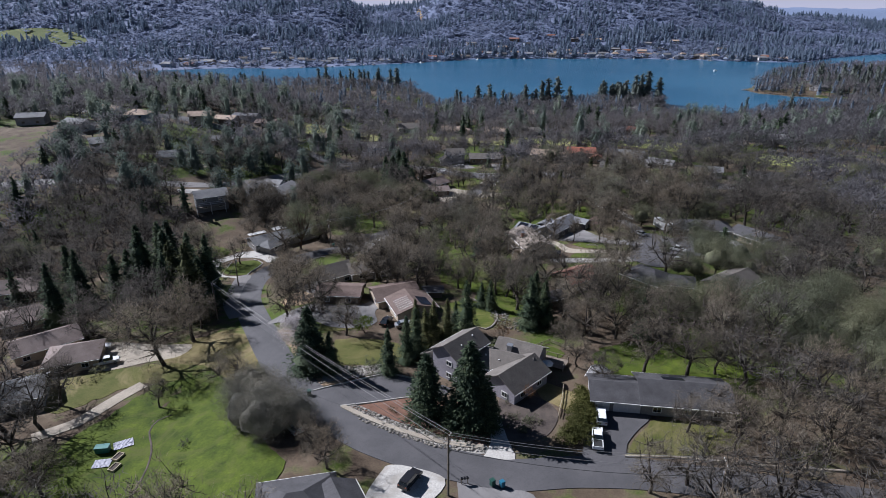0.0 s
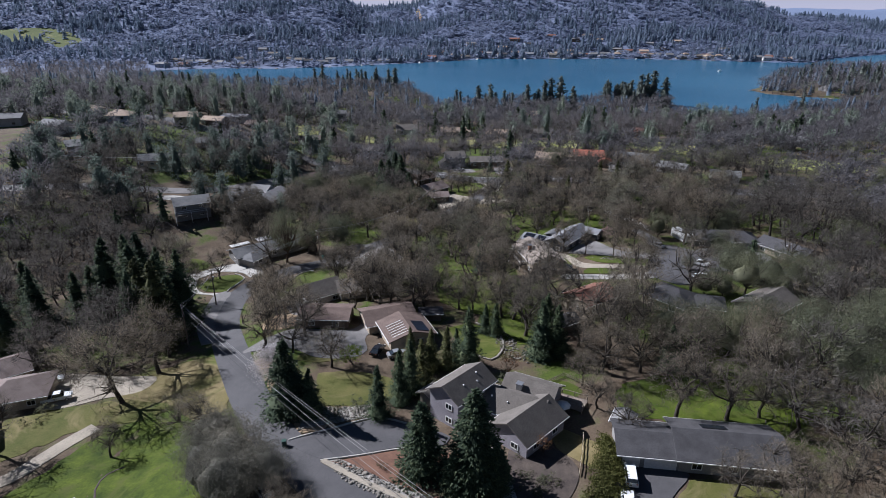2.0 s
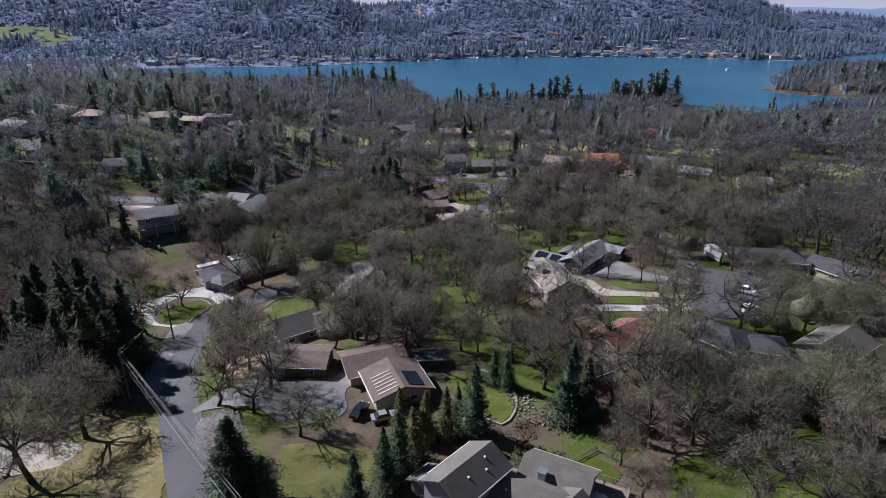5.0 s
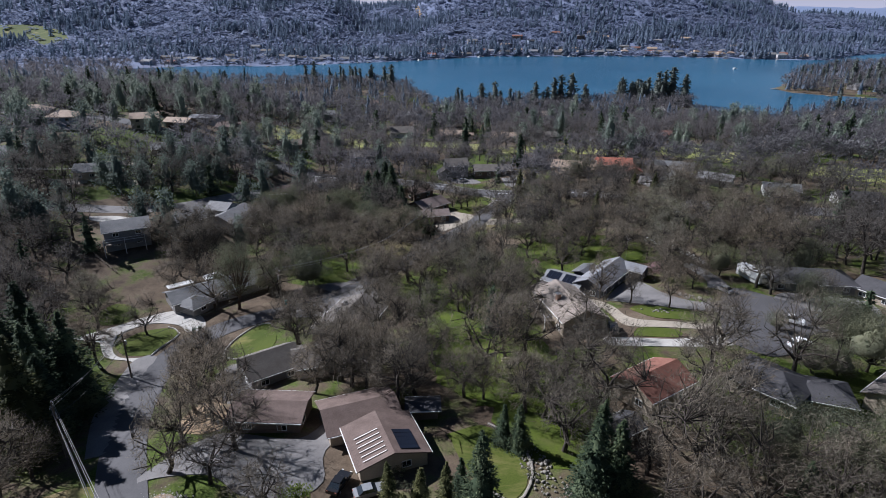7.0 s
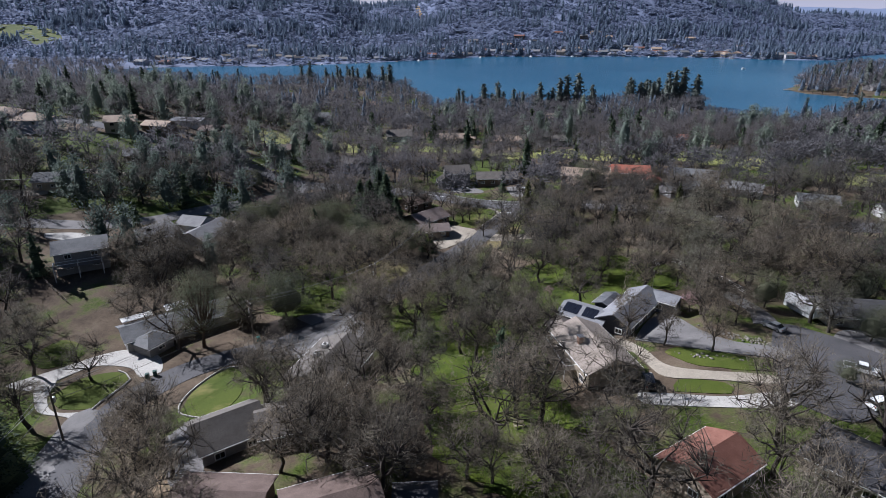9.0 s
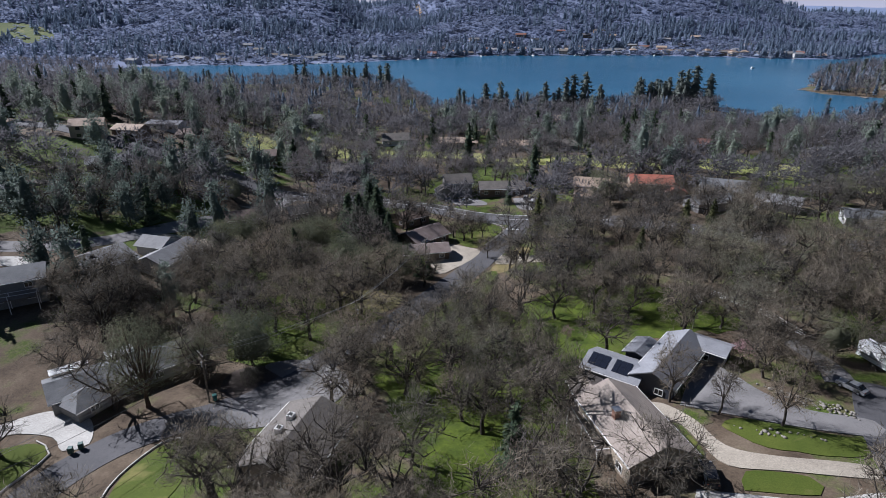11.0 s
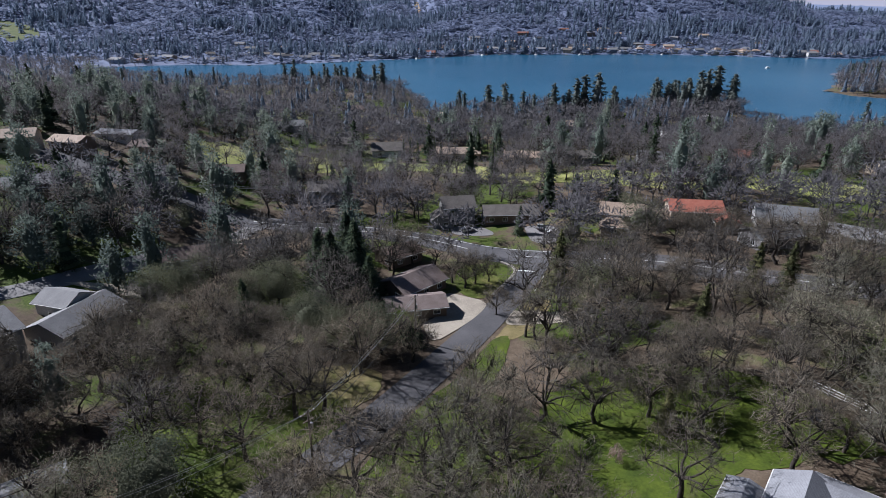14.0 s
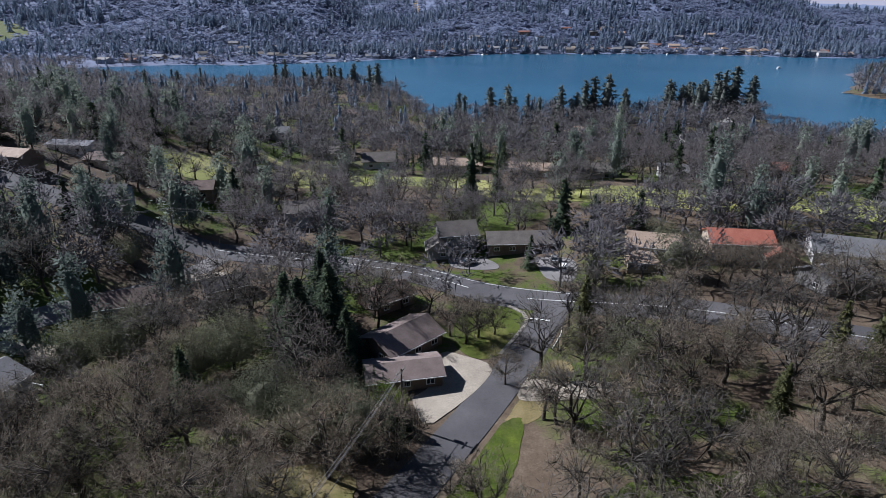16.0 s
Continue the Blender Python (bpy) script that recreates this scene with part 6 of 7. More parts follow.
stand(CEDAR, [(-6.4, 122.5, 0.62), (-2.2, 121.3, 0.6), (1, 122.3, 0.55), (-4, 117, 0.6)])
stand(BROAD, [(-28.0, 107.5, 1.0)], 1, 1)
stand(FULL, [(46.4, 121.8, 0.55)])
stand(PINE_A, [(-3.0, 90.4, 0.95), (4.8, 88.5, 1.2), (1.6, 87, 0.5), (8.2, 87, 0.6)], 1, 1)
stand(OAKS, [(38.3, 191.8, 1.0), (44.1, 187, 0.7), (51.6, 182.9, 0.85)], 0.95, 1.0, wide=0.68)
stand(BUSH, [(-34.5, 204.5, 0.5)])
stand(SHRUB, [(-48.5, 88.1, 0.55), (-46.2, 82.3, 0.5), (-45.2, 78.7, 0.55), (-45.1, 75.1, 0.6)])
stand(BLOOM, [(-33.2, 117.5, 1.0)])
stand(PINK, [(55.5, 203, 0.9), (27, 219, 0.6)])
stand(RUSSET, [(13.5, 119.5, 1.0), (16.5, 95.5, 0.55)])
stand(LIME, [(-18.8, 124, 0.9), (-7, 262.5, 0.9), (-4.5, 261, 0.8)])
stand(CYPRESS, [(-12.5, 268.5, 0.5), (-10.8, 267.8, 0.55), (-9, 267.2, 0.55), (-7.4, 266.8, 0.5), (-13, 417, 1.1), (-9.5, 416, 1.2), (-5, 417, 1.15), (-2, 418, 1.25), (1, 418, 1.2), (-16, 418, 1.1)])
stand(BROAD, [(-2.6, 255.5, 0.3), (-5.2, 257.5, 0.38), (-19, 283, 1.1), (-24, 278, 1.05), (-28, 284, 1.0), (-22, 290, 1.1), (-15, 276, 0.75)], 1, 1.1)
stand(OAKS, [(84, 290, 0.9), (91, 287, 1.0), (98, 291, 0.9), (70, 292, 0.8), (21, 257, 0.8), (29, 257.5, 0.8), (14, 268.5, 0.6), (63, 297, 0.7)], 0.9, 1.05)
stand(FIRS, [(-39.5, 262, 0.85), (-14, 272, 0.6), (-38, 395, 0.6), (-33, 395, 0.5), (25, 318, 0.55), (18, 422, 0.8), (28, 424, 0.95), (22, 384, 0.8)])
stand(LIVE, [(80, 170, 1.0), (86, 189, 0.65), (57.5, 131, 1.0), (61, 127, 1.05), (68, 156, 0.55), (72.5, 155.5, 0.6), (-56.6, 276.4, 1.15), (-63, 271, 0.9), (-47, 209, 1.0), (-36.5, 211.5, 1.25), (-25, 258, 1.0), (-18, 254, 1.0), (-10, 253, 0.9), (-36, 274, 1.15), (-41, 270, 1.0), (82, 168, 0.9), (88, 163, 0.95), (84, 122, 1.0), (76, 128, 1.1), (92, 130, 1.1), (70, 122, 1.0),
             (101, 140, 1.0), (96, 118, 1.0), (110, 128, 1.1), (66, 130, 0.9), (86, 138, 0.9), (80, 110, 0.9), (92, 106, 1.0), (106, 112, 1.0), (70, 172, 0.4), (72, 159, 0.55), (50, 133, 0.9), (72, 136, 0.9), (47, 128, 0.8)])
stand(SHRUB, [(-12 + 3 * place.random() + 2.6 * i, 88.8 - 1.1 * i + place.uniform(0, 4), place.uniform(0.4, 0.8)) for i in range(6)] + [(place.uniform(11.5, 18), place.uniform(85, 95), 0.5) for _ in range(14)]
      + [(place.uniform(-24, -11), place.uniform(103, 109), place.uniform(0.5, 0.9)) for _ in range(10)] + [(place.uniform(-8, 14), place.uniform(110, 132), place.uniform(0.5, 0.9)) for _ in range(18)]
      + [(place.uniform(-85, -76), place.uniform(112, 117), 0.8) for _ in range(4)])


def near_taken(x, y, d):
    return any(abs(a - x) < d and abs(b - y) < d and (a - x) ** 2 + (b - y) ** 2 < d * d for a, b in TAKEN)


# where the woods stand open: centre, radii, share of trees kept
OPEN = [(-150, 348, 44, 28, 0.25), (16, 150, 10, 14, 0.6), (8, 190, 15, 34, 0.42), (-52, 90, 26, 22, 0.0), (5, 96, 26, 22, 0.0), (-40, 228, 14, 14, 0.5), (36, 226, 16, 12, 0.35), (-20, 115, 16, 14, 0.1), (-70, 115, 22, 12, 0.1),
        (-70, 186, 20, 13, 0.0), (-44, 180, 9, 11, 0.0), (-155, 322, 50, 26, 0.45), (-110, 258, 34, 10, 0.25)]
OPEN += [(-60, 128, 12, 12, 0.6), (37, 194, 15, 9, 0.0), (3, 65, 32, 12, 0.0), (-92, 214, 15, 14, 0.12), (-112, 240, 14, 8, 0.3), (46, 163, 14, 9, 0.0), (-48, 119, 9, 14, 0.0), (-27, 191, 13, 12, 0.1), (30, 216, 26, 14, 0.4), (-34, 118, 6, 12, 0.0), (22, 118, 12, 10, 0.3), (48, 108, 18, 8, 0.5), (30, 88, 14, 14, 0.1), (50, 180, 16, 12, 0.2), (12, 288, 12, 14, 0.4), (4, 140, 10, 10, 0.1), (70, 180, 16, 16, 0.1), (0, 312, 30, 6, 0.5), (-10, 405, 60, 14, 0.15),
        (50, 370, 50, 14, 0.35), (128, 350, 30, 22, 0.3), (178, 312, 30, 18, 0.45), (-60, 185, 24, 12, 0.2), (-94, 400, 16, 16, 0.1)]


def kept(x, y):
    k = 1.0
    for cx, cy, rx, ry, share in OPEN:
        if ((x - cx) / rx) ** 2 + ((y - cy) / ry) ** 2 < 1:
            k = min(k, share)
    # roofs and fronts stand partly clear of the woods
    for bx, by, t, hl, hw in BLOCKS:
        if abs(x - bx) < hl * 0.9 and 0 < by - y < 20:
            k = min(k, 0.55 if by < 290 else 0.65)
    return k


def scatter(x0, x1, y0, y1, cell):
    y = y0
    while y < y1:
        x = x0
        while x < x1:
            px, py = x + place.uniform(0, cell), y + place.uniform(0, cell)
            x += cell
            # stays inside a wedge that widens ahead
            if abs(px) > 62 + 0.86 * max(0.0, py - 20):
                continue
            if place.random() < kept(px, py) and not near_taken(px, py, cell * 0.7) and free(px, py, 0.7):
                yield px, py
        y += cell


near_count = 0
far_oaks, far_pines = [], []
mid_oaks, mid_pines, mid_live, mid_firs = [], [], [], []
MID_OAK = [bare_oak(h, r, 1) for h, r in ((13, 6.4), (14, 6.2), (12.5, 6.0), (15, 6.6), (13, 5.4))]
MID_PINE = [full_pine(h, r, 950, 0.1, 0.55, e) for h, r, e in ((15, 4.6, 0.5), (13, 4.8, 0.4), (17, 4.6, 0.6))]
MID_LIVE = [leafy_tree(10.5, 5.6, 110, 44, 0.2, core=0.55) for _ in range(2)]
MID_FIR = [cone_pine(h, 3.9, 640, 0.03, 0.55, 0.85) for h in (15, 17, 14)]
for x, y in scatter(-190, 210, 58, 335, 7.6):
    pick = place.random()
    pine_share = 0.05 * S((y - 300) / 20) + 0.3 * S((-x - 35) / 55) * S((y - 205) / 50)
    live_share = 0.05 + 0.35 * S((x - 55) / 40) * (1 - S((y - 150) / 50)) - 0.04 * (x < 60 and y < 300)
    h = place.uniform(0.72, 1.18)
    near = abs(x) < 34 + 0.38 * (y - 40) and y < 262
    a = place.uniform(0, 6.283)
    z = ground(x, y)
    if pick < pine_share:
        mid_pines.append((x, y, z, a, h, h, place.randrange(3)))
    elif pick < pine_share + live_share:
        mid_live.append((x, y, z, a, h, h, place.randrange(2)))
    elif pick < pine_share + live_share + 0.02 + 0.08 * S((-x - 60) / 50):
        mid_firs.append((x, y, z, a, h * 0.8, h * 0.8, place.randrange(3)))
    elif near and near_count < 190 and place.random() < 0.8:
        plant(place.choice(OAKS + BUDS[:1]), x, y, h, math.degrees(a), group="bare oaks")
        near_count += 1
    elif y < 300 and abs(x) < 150:
        mid_oaks.append((x, y, z, a, h, h, place.randrange(5)))
    else:
        far_oaks.append((x, y, z, a, h * 13.5, h * 15.5, place.randrange(4)))
for x, y in scatter(-430, 430, 335, 470, 8.6):
    z, h, a, pick = ground(x, y), place.uniform(0.75, 1.15), place.uniform(0, 6.283), place.random()
    share = 0.1 + 0.2 * S((-x - 30) / 60)
    if pick > share + 0.06:
        if y < 425 and abs(x) < 0.75 * (y - 180) + 25:
            mid_oaks.append((x, y, z, a, h, h, place.randrange(5)))
        else:
            far_oaks.append((x, y, z, a, h * 13.5, h * 15.5, place.randrange(4)))
    elif pick < share:
        far_pines.append((x, y, z, a, h, h, place.randrange(3)))
    else:
        mid_firs.append((x, y, z, a, h, h, place.randrange(3)))


def two_meshes(name, variants, spots, bark, leaf, label):
    if spots:
        stuff(name + "_trunks", [v[0] for v in variants], spots, M[bark], label + ", their stems", "trees")
        stuff(name + "_crowns", [v[1] for v in variants], spots, M[leaf], label + ", their crowns", "trees")


two_meshes("oak_wood", MID_OAK, [o for o in mid_oaks if o[1] < 300], "bark", "near_wood", "bare grey-brown oak wood")
two_meshes("fairway_oaks", MID_OAK, [o for o in mid_oaks if o[1] >= 300], "bark", "hazed_mid_wood", "bare oaks along the fairways")
stuff("far_oak_wood", [small_oak(22, 12, 0.1, 0.026) for _ in range(4)], far_oaks, M["hazed_mid_wood"], "bare oak woods before the lake", "trees")
two_meshes("pine_wood", MID_PINE, mid_pines, "pine_bark", "grey_pine", "grey-green foothill pines")
two_meshes("far_pine_wood", [full_pine(h, r, 560, 0.1, 0.66, e) for h, r, e in ((15, 4.6, 0.5), (18, 4.8, 0.6), (13, 4.8, 0.4))], far_pines, "pine_bark", "grey_pine", "grey-green pines before the lake")
two_meshes("live_oak_wood", MID_LIVE, mid_live, "bark", "live_oak", "olive-grey evergreen oaks")
two_meshes("fir_wood", MID_FIR, mid_firs, "pine_bark", "conifer", "dark green conifers")

# ---- the lake's rim, the far shore and the hills ----
SMALL_OAK = [small_oak(13, 8, 0.11, 0.042) for _ in range(4)]
SMALL_FIR = [small_conifer(7, 6, 0.17) for _ in range(5)]
HILL_OAK = [hill_oak() for _ in range(6)]
FAR_GREENS = [[(-1000, 1405), (-930, 1422), (-870, 1428), (-775, 1352), (-722, 1262), (-745, 1230), (-800, 1290), (-860, 1305), (-940, 1300)]]
rim_oaks, rim_firs, over_oaks = [], [], []
FAR_BLOCKS = [(bx, by, max(hl, hw)) for bx, by, t, hl, hw in BLOCKS if by > 850]


def hides_house(x, y):
    """Lots on the far shore lie open towards the water."""
    return place.random() < (0.8 if x > 150 else 0.55) and any(abs(x - bx) < size * 1.1 and -26 < y - by < size for bx, by, size in FAR_BLOCKS)


while len(rim_oaks) + len(rim_firs) + len(over_oaks) < 6000:
    y = 470 + 900 * place.random() ** 1.1
    x = place.uniform(-0.8, 0.8) * (y + 20)
    d = polygon_distance(x, y, LAKE)
    if d > -3 or d < -420:
        continue
    if y < 1000 and not free(x, y, 2.0) or hides_house(x, y):
        continue
    z = ground(x, y)
    conif = (0.1 if y < 760 else 0.14) + 0.2 * (noise.noise(Vector((x / 90, y / 90, 7))) > 0.2)
    a, h = place.uniform(0, 6.283), place.uniform(9, 14)
    if place.random() < conif:
        h = place.uniform(9, 16)
        rim_firs.append((x, y, z, a, h, h * place.uniform(0.85, 1.2), place.randrange(5)))
    else:
        if y < 1000:
            rim_oaks.append((x, y, z, a, h, h * 1.15, place.randrange(4)))
        else:
            over_oaks.append((x, y, z, a, h * 0.8, h * 1.4, place.randrange(6)))
lake_pines = []
for x, y, h in [(192, 590, 27), (197, 586, 30), (186, 588, 26), (206, 580, 25), (204, 574, 23), (172, 592, 19), (164, 590, 18), (156, 586, 20), (178, 590, 21), (150, 580, 18), (182, 580, 20),
                (-60, 700, 22), (-52, 690, 24), (-75, 715, 22), (-140, 735, 24), (-150, 738, 20), (-110, 728, 20), (96, 556, 26), (104, 552, 28), (90, 552, 24), (32, 556, 20), (42, 548, 22), (262, 520, 16), (300, 520, 18)]:
    lake_pines.append((x, y, ground(x, y), h, h, h * 1.35, int(x) % 3))
for cx, cy, rx, ry, n, lo, hi in ((180, 576, 34, 20, 30, 12, 22), (96, 552, 24, 10, 9, 14, 22), (-95, 722, 60, 18, 16, 12, 21), (35, 548, 30, 10, 8, 10, 17), (290, 522, 40, 12, 7, 9, 14), (-260, 735, 60, 14, 8, 12, 20), (480, 740, 70, 70, 46, 12, 22), (420, 650, 40, 22, 12, 9, 15)):
    for _ in range(n):
        x, y = cx + place.uniform(-rx, rx), cy + place.uniform(-ry, ry)
        if polygon_distance(x, y, LAKE) < -2:
            h = place.uniform(lo, hi)
            lake_pines.append((x, y, ground(x, y), h, h, h * 1.25, int(x) % 3))
two_meshes("lake_pines", [tuple((v / 20, f) for v, f in cone_pine(20, r, 620, 0.04, 0.7, e)) for r, e in ((3.6, 0.65), (3.0, 0.75), (4.0, 0.6))], lake_pines, "pine_bark", "lake_pine", "tall dark pines on the lake's wooded points")
stuff("shore_oaks", SMALL_OAK, rim_oaks, M["hazed_mid_wood"], "bare oak woods round the lake", "trees")
stuff("far_shore_oaks", HILL_OAK, over_oaks, M["hazed_wood"], "bare woods behind the far shore", "trees")
stuff("shore_pines", SMALL_FIR, rim_firs, M["hazed_pine"], "dark pines round the lake", "trees")
HILL_FIR = [small_conifer(5, 5, 0.23) for _ in range(4)]
hill_oaks, hill_firs = [], []
while len(hill_oaks) + len(hill_firs) < 26000:
    y = 1100 + 1250 * place.random()
    x = place.uniform(-0.78, 0.78) * (y + 20)
    d = polygon_distance(x, y, LAKE) if y < 1450 else -500
    if d > -3 or any(polygon_distance(x, y, g) > -4 for g in FAR_GREENS if y < 1450 and x < -680 and place.random() < 0.93) or y < 1400 and hides_house(x, y):
        continue
    z = ground(x, y)
    n = noise.noise(Vector((x / 240, y / 170, 2))) + 0.5 * noise.noise(Vector((x / 70, y / 70, 4)))
    a = place.uniform(0, 6.283)
    if n + place.uniform(-0.5, 0.5) > 0.27:
        h = place.uniform(11, 24)
        hill_firs.append((x, y, z, a, h, h * place.uniform(0.8, 1.2), place.randrange(4)))
    else:
        h = place.uniform(6, 11)
        hill_oaks.append((x, y, z, a, h, place.uniform(13, 21), place.randrange(6)))
stuff("hill_oaks", HILL_OAK, hill_oaks, M["hazed_wood"], "bare woods on the far hills", "trees")
stuff("hill_pines", HILL_FIR, hill_firs, M["hazed_pine"], "dark pine woods on the far hills", "trees")
for green in FAR_GREENS:
    patch("fairway", green, M["lawn"], "pale far golf fairway among woods", "fairway", 0.8, False, cell=9.0)
patch("track", [(-62, 1752), (-54, 1752), (-60, 1818), (-70, 1925), (-80, 1925), (-70, 1816)], M["dry"], "pale dirt track up the hill", "track", 1.2, False, cell=5.0)


# ---- poles, wires, vehicles and yard things ----
def utility_pole(x, y, h, turn, label="weathered wooden utility pole with crossarm"):
    z = ground(x, y)
    root = thing("utility_pole", x, y, z, label, "utility pole", "utility poles", turn=turn)
    s = Soup()
    s.tube([(0, 0, -0.8), (0, 0, h * 0.5), (0, 0, h)], [0.2, 0.17, 0.13], 10)
    part("pole", mesh_of("pole", *s.arrays(), M["pole_wood"]), None, root)
    for k, zz in enumerate((h - 0.5, h - 1.7)):
        part("crossarm", boxed(0, 0.16, zz, 2.4 - 0.6 * k, 0.12, 0.14), M["pole_wood"], root)
    for dx in (-1.1, -0.5, 0.5, 1.1):
        part("insulator", boxed(dx, 0.16, h - 0.33, 0.1, 0.1, 0.2, None, 0.6), M["trim"], root)
    s = Soup()
    s.tube([(0.35, 0, h - 3.2), (0.35, 0, h - 2.2)], [0.24, 0.24], 10)
    s.tube([(0.35, 0, h - 2.2), (0.35, 0, h - 2.15)], [0.24, 0.02], 10)
    part("transformer", mesh_of("transformer", *s.arrays(), M["metal"]), None, root, "grey transformer can")
    a = radians(turn)
    return [(x + dx * math.cos(a), y + dx * math.sin(a), z + h - 0.25) for dx in (-1.1, 0.5, 1.1)] + [(x, y, z + h - 2.6)]


def wire(a, b, sag, mat="wire", r=0.03):
    s = Soup()
    pts = []
    for k in range(13):
        t = k / 12
        p = np.array(a) * (1 - t) + np.array(b) * t
        p[2] -= 4 * sag * t * (1 - t)
        pts.append(p)
    o = np.array(a)
    s.tube([p - o for p in pts], [r] * 13, 4)
    w = new("power_line", mesh_of("power_line", *s.arrays(), M[mat]))
    w.location = a
    tagged(w, "thin sagging overhead power line", "cable", "overhead lines")


POLES = [utility_pole(40, 66, 11, 80), utility_pole(0.8, 70.9, 11.4, 62), utility_pole(-60.5, 140.5, 11, 118), utility_pole(-64.3, 168.4, 11, 60), utility_pole(-40.5, 199, 10.5, 130), utility_pole(-16.7, 219.5, 10.5, 50), utility_pole(-3.5, 258, 10.5, 60)]
for a, b in zip(POLES, POLES[1:]):
    for k in range(4):
        wire(a[k], b[k], 1.0 if k < 3 else 1.4, "wire" if k < 3 else "dark_wire", 0.028 if k < 3 else 0.045)
HILL_POLES = [utility_pole(-178, 262, 11, 20), utility_pole(-128, 262, 11, 20), utility_pole(-104, 300, 11, 40), utility_pole(-70, 330, 11, 60), utility_pole(-44, 338, 11, 100)]
for a, b in zip(HILL_POLES, HILL_POLES[1:]):
    for k in range(3):
        wire(a[k], b[k], 1.0)
utility_pole(96, 170, 10.5, 30)

vehicle("car", 29.0, 89.4, 80, "white_paint", "white sport utility car on driveway", "suv", 0.26)
vehicle("pickup_truck", 26.8, 83.2, 78, "white_paint", "white pickup truck on driveway", "pickup", 0.26)
vehicle("car", -84.8, 127, 20, "white_paint", "white car on dusty driveway", "sedan", 0.24)
vehicle("pickup_truck", -79.2, 119.6, 25, "white_paint", "white pickup truck on dusty driveway", "pickup", 0.24)
vehicle("car", -5.2, 73.5, 60, "black_paint", "black car on white parking pad", "suv", 0.24)
vehicle("car", -27, 87, 130, "silver_paint", "silver car parked beside road", "sedan", 0.2)
vehicle("car", 36.2, 172.3, 80, "black_paint", "black car on pale driveway", "suv", 0.24)
vehicle("pickup_truck", 74.8, 175.6, -35, "white_paint", "white pickup truck in turning circle", "pickup", 0.25)
vehicle("car", 70.8, 165, 20, "white_paint", "white car beside turning circle", "suv", 0.25)
vehicle("car", 68.6, 193.2, 120, "silver_paint", "silver car on narrow driveway", "sedan", 0.24)
vehicle("car", -14, 129, 70, "black_paint", "dark car beside house wall", "sedan", 0.24)
vehicle("car", 32.6, 314, 80, "white_paint", "white car on pale driveway", "suv", 0.24)
vehicle("car", 9.5, 322.5, 30, "silver_paint", "grey car on pale driveway", "sedan", 0.24)
vehicle("car", 31.5, 320, 80, "silver_paint", "grey car on pale driveway", "sedan", 0.24)
vehicle("car", -9.5, 127.3, 20, "silver_paint", "silver car behind young firs", "sedan", 0.2)


def camper(x, y, turn):
    root = thing("camper_trailer", x, y, ground(x, y), "white travel trailer parked on grass", "camper", turn=turn)
    part("body", prism(bmesh.new(), [(-4.2, 0.6), (3.4, 0.6), (4.3, 1.6), (4.0, 3.3), (3.2, 3.5), (-4.2, 3.4)], 2.5), M["white_paint"], root)
    part("stripe", boxed(0, 1.27, 1.5, 7.2, 0.03, 0.3), M["metal"], root, "grey side stripe")
    part("stripe", boxed(0, -1.27, 1.5, 7.2, 0.03, 0.3), M["metal"], root, "grey side stripe")
    part("window", boxed(4.12, 0, 2.3, 0.1, 1.6, 0.8, pose(0, 0, 0)), M["glass"], root)
    part("roof_vent", boxed(0.6, 0, 3.56, 1.0, 0.9, 0.25, None, 0.85), M["rubber"], root)
    part("roof_vent", boxed(-2.4, 0, 3.52, 0.6, 0.6, 0.2, None, 0.85), M["metal"], root)
    for sx in (-0.9, 0.1):
        for sy in (-1, 1):
            s = Soup()
            s.tube([(sx, sy * 1.0, 0.36), (sx, sy * 1.24, 0.36)], [0.36, 0.36], 12)
            part("wheel", mesh_of("wheel", *s.arrays(), M["rubber"]), None, root)


camper(79.5, 201.5, -75)


def wheelie_bin(x, y, mat, label, turn=0, lift=0.2):
    root = thing("wheelie_bin", x, y, ground(x, y) + lift, label, "bin", turn=turn)
    part("body", box(bmesh.new(), 0, 0, 0.5, 0.72, 0.72, 1.0, None, 1.0, 0.04), M[mat], root)
    part("lid", boxed(0, 0.03, 1.05, 0.78, 0.8, 0.1, None, 0.9), M[mat], root)


for x, y, m_ in ((-26.3, 97.4, "green_plastic"), (7.8, 72.9, "green_plastic"), (9.3, 72.6, "blue_plastic"), (-57.5, 188.2, "green_plastic"), (-58.6, 187.2, "green_plastic"), (-39.6, 199.4, "teal_paint")):
    wheelie_bin(x, y, m_, "plastic wheelie bin at the roadside" if m_ != "blue_plastic" else "blue plastic recycling bin at roadside", place.uniform(0, 90))


def mailbox_row(x, y, n=3, turn=0):
    root = thing("mailbox_stand", x, y, ground(x, y), "row of dark roadside mailboxes on posts", "mailbox", turn=turn)
    for dx in (-0.5, 0.5):
        part("post", boxed(dx, 0, 0.5, 0.1, 0.1, 1.2), M["pole_wood"], root)
    part("rail", boxed(0, 0, 1.08, 1.5, 0.14, 0.08), M["pole_wood"], root)
    for i in range(n):
        part("mailbox", prism(bmesh.new(), [(-0.25, 1.12), (0.25, 1.12), (0.25, 1.32), (0.12, 1.42), (-0.12, 1.42), (-0.25, 1.32)], 0.3, pose((i - (n - 1) / 2) * 0.45, 0, 0, 0, 0, 90)), M["black_paint"], root)


mailbox_row(3.4, 73.3, 3, 10)
mailbox_row(-2.6, 94.6, 1, 0)


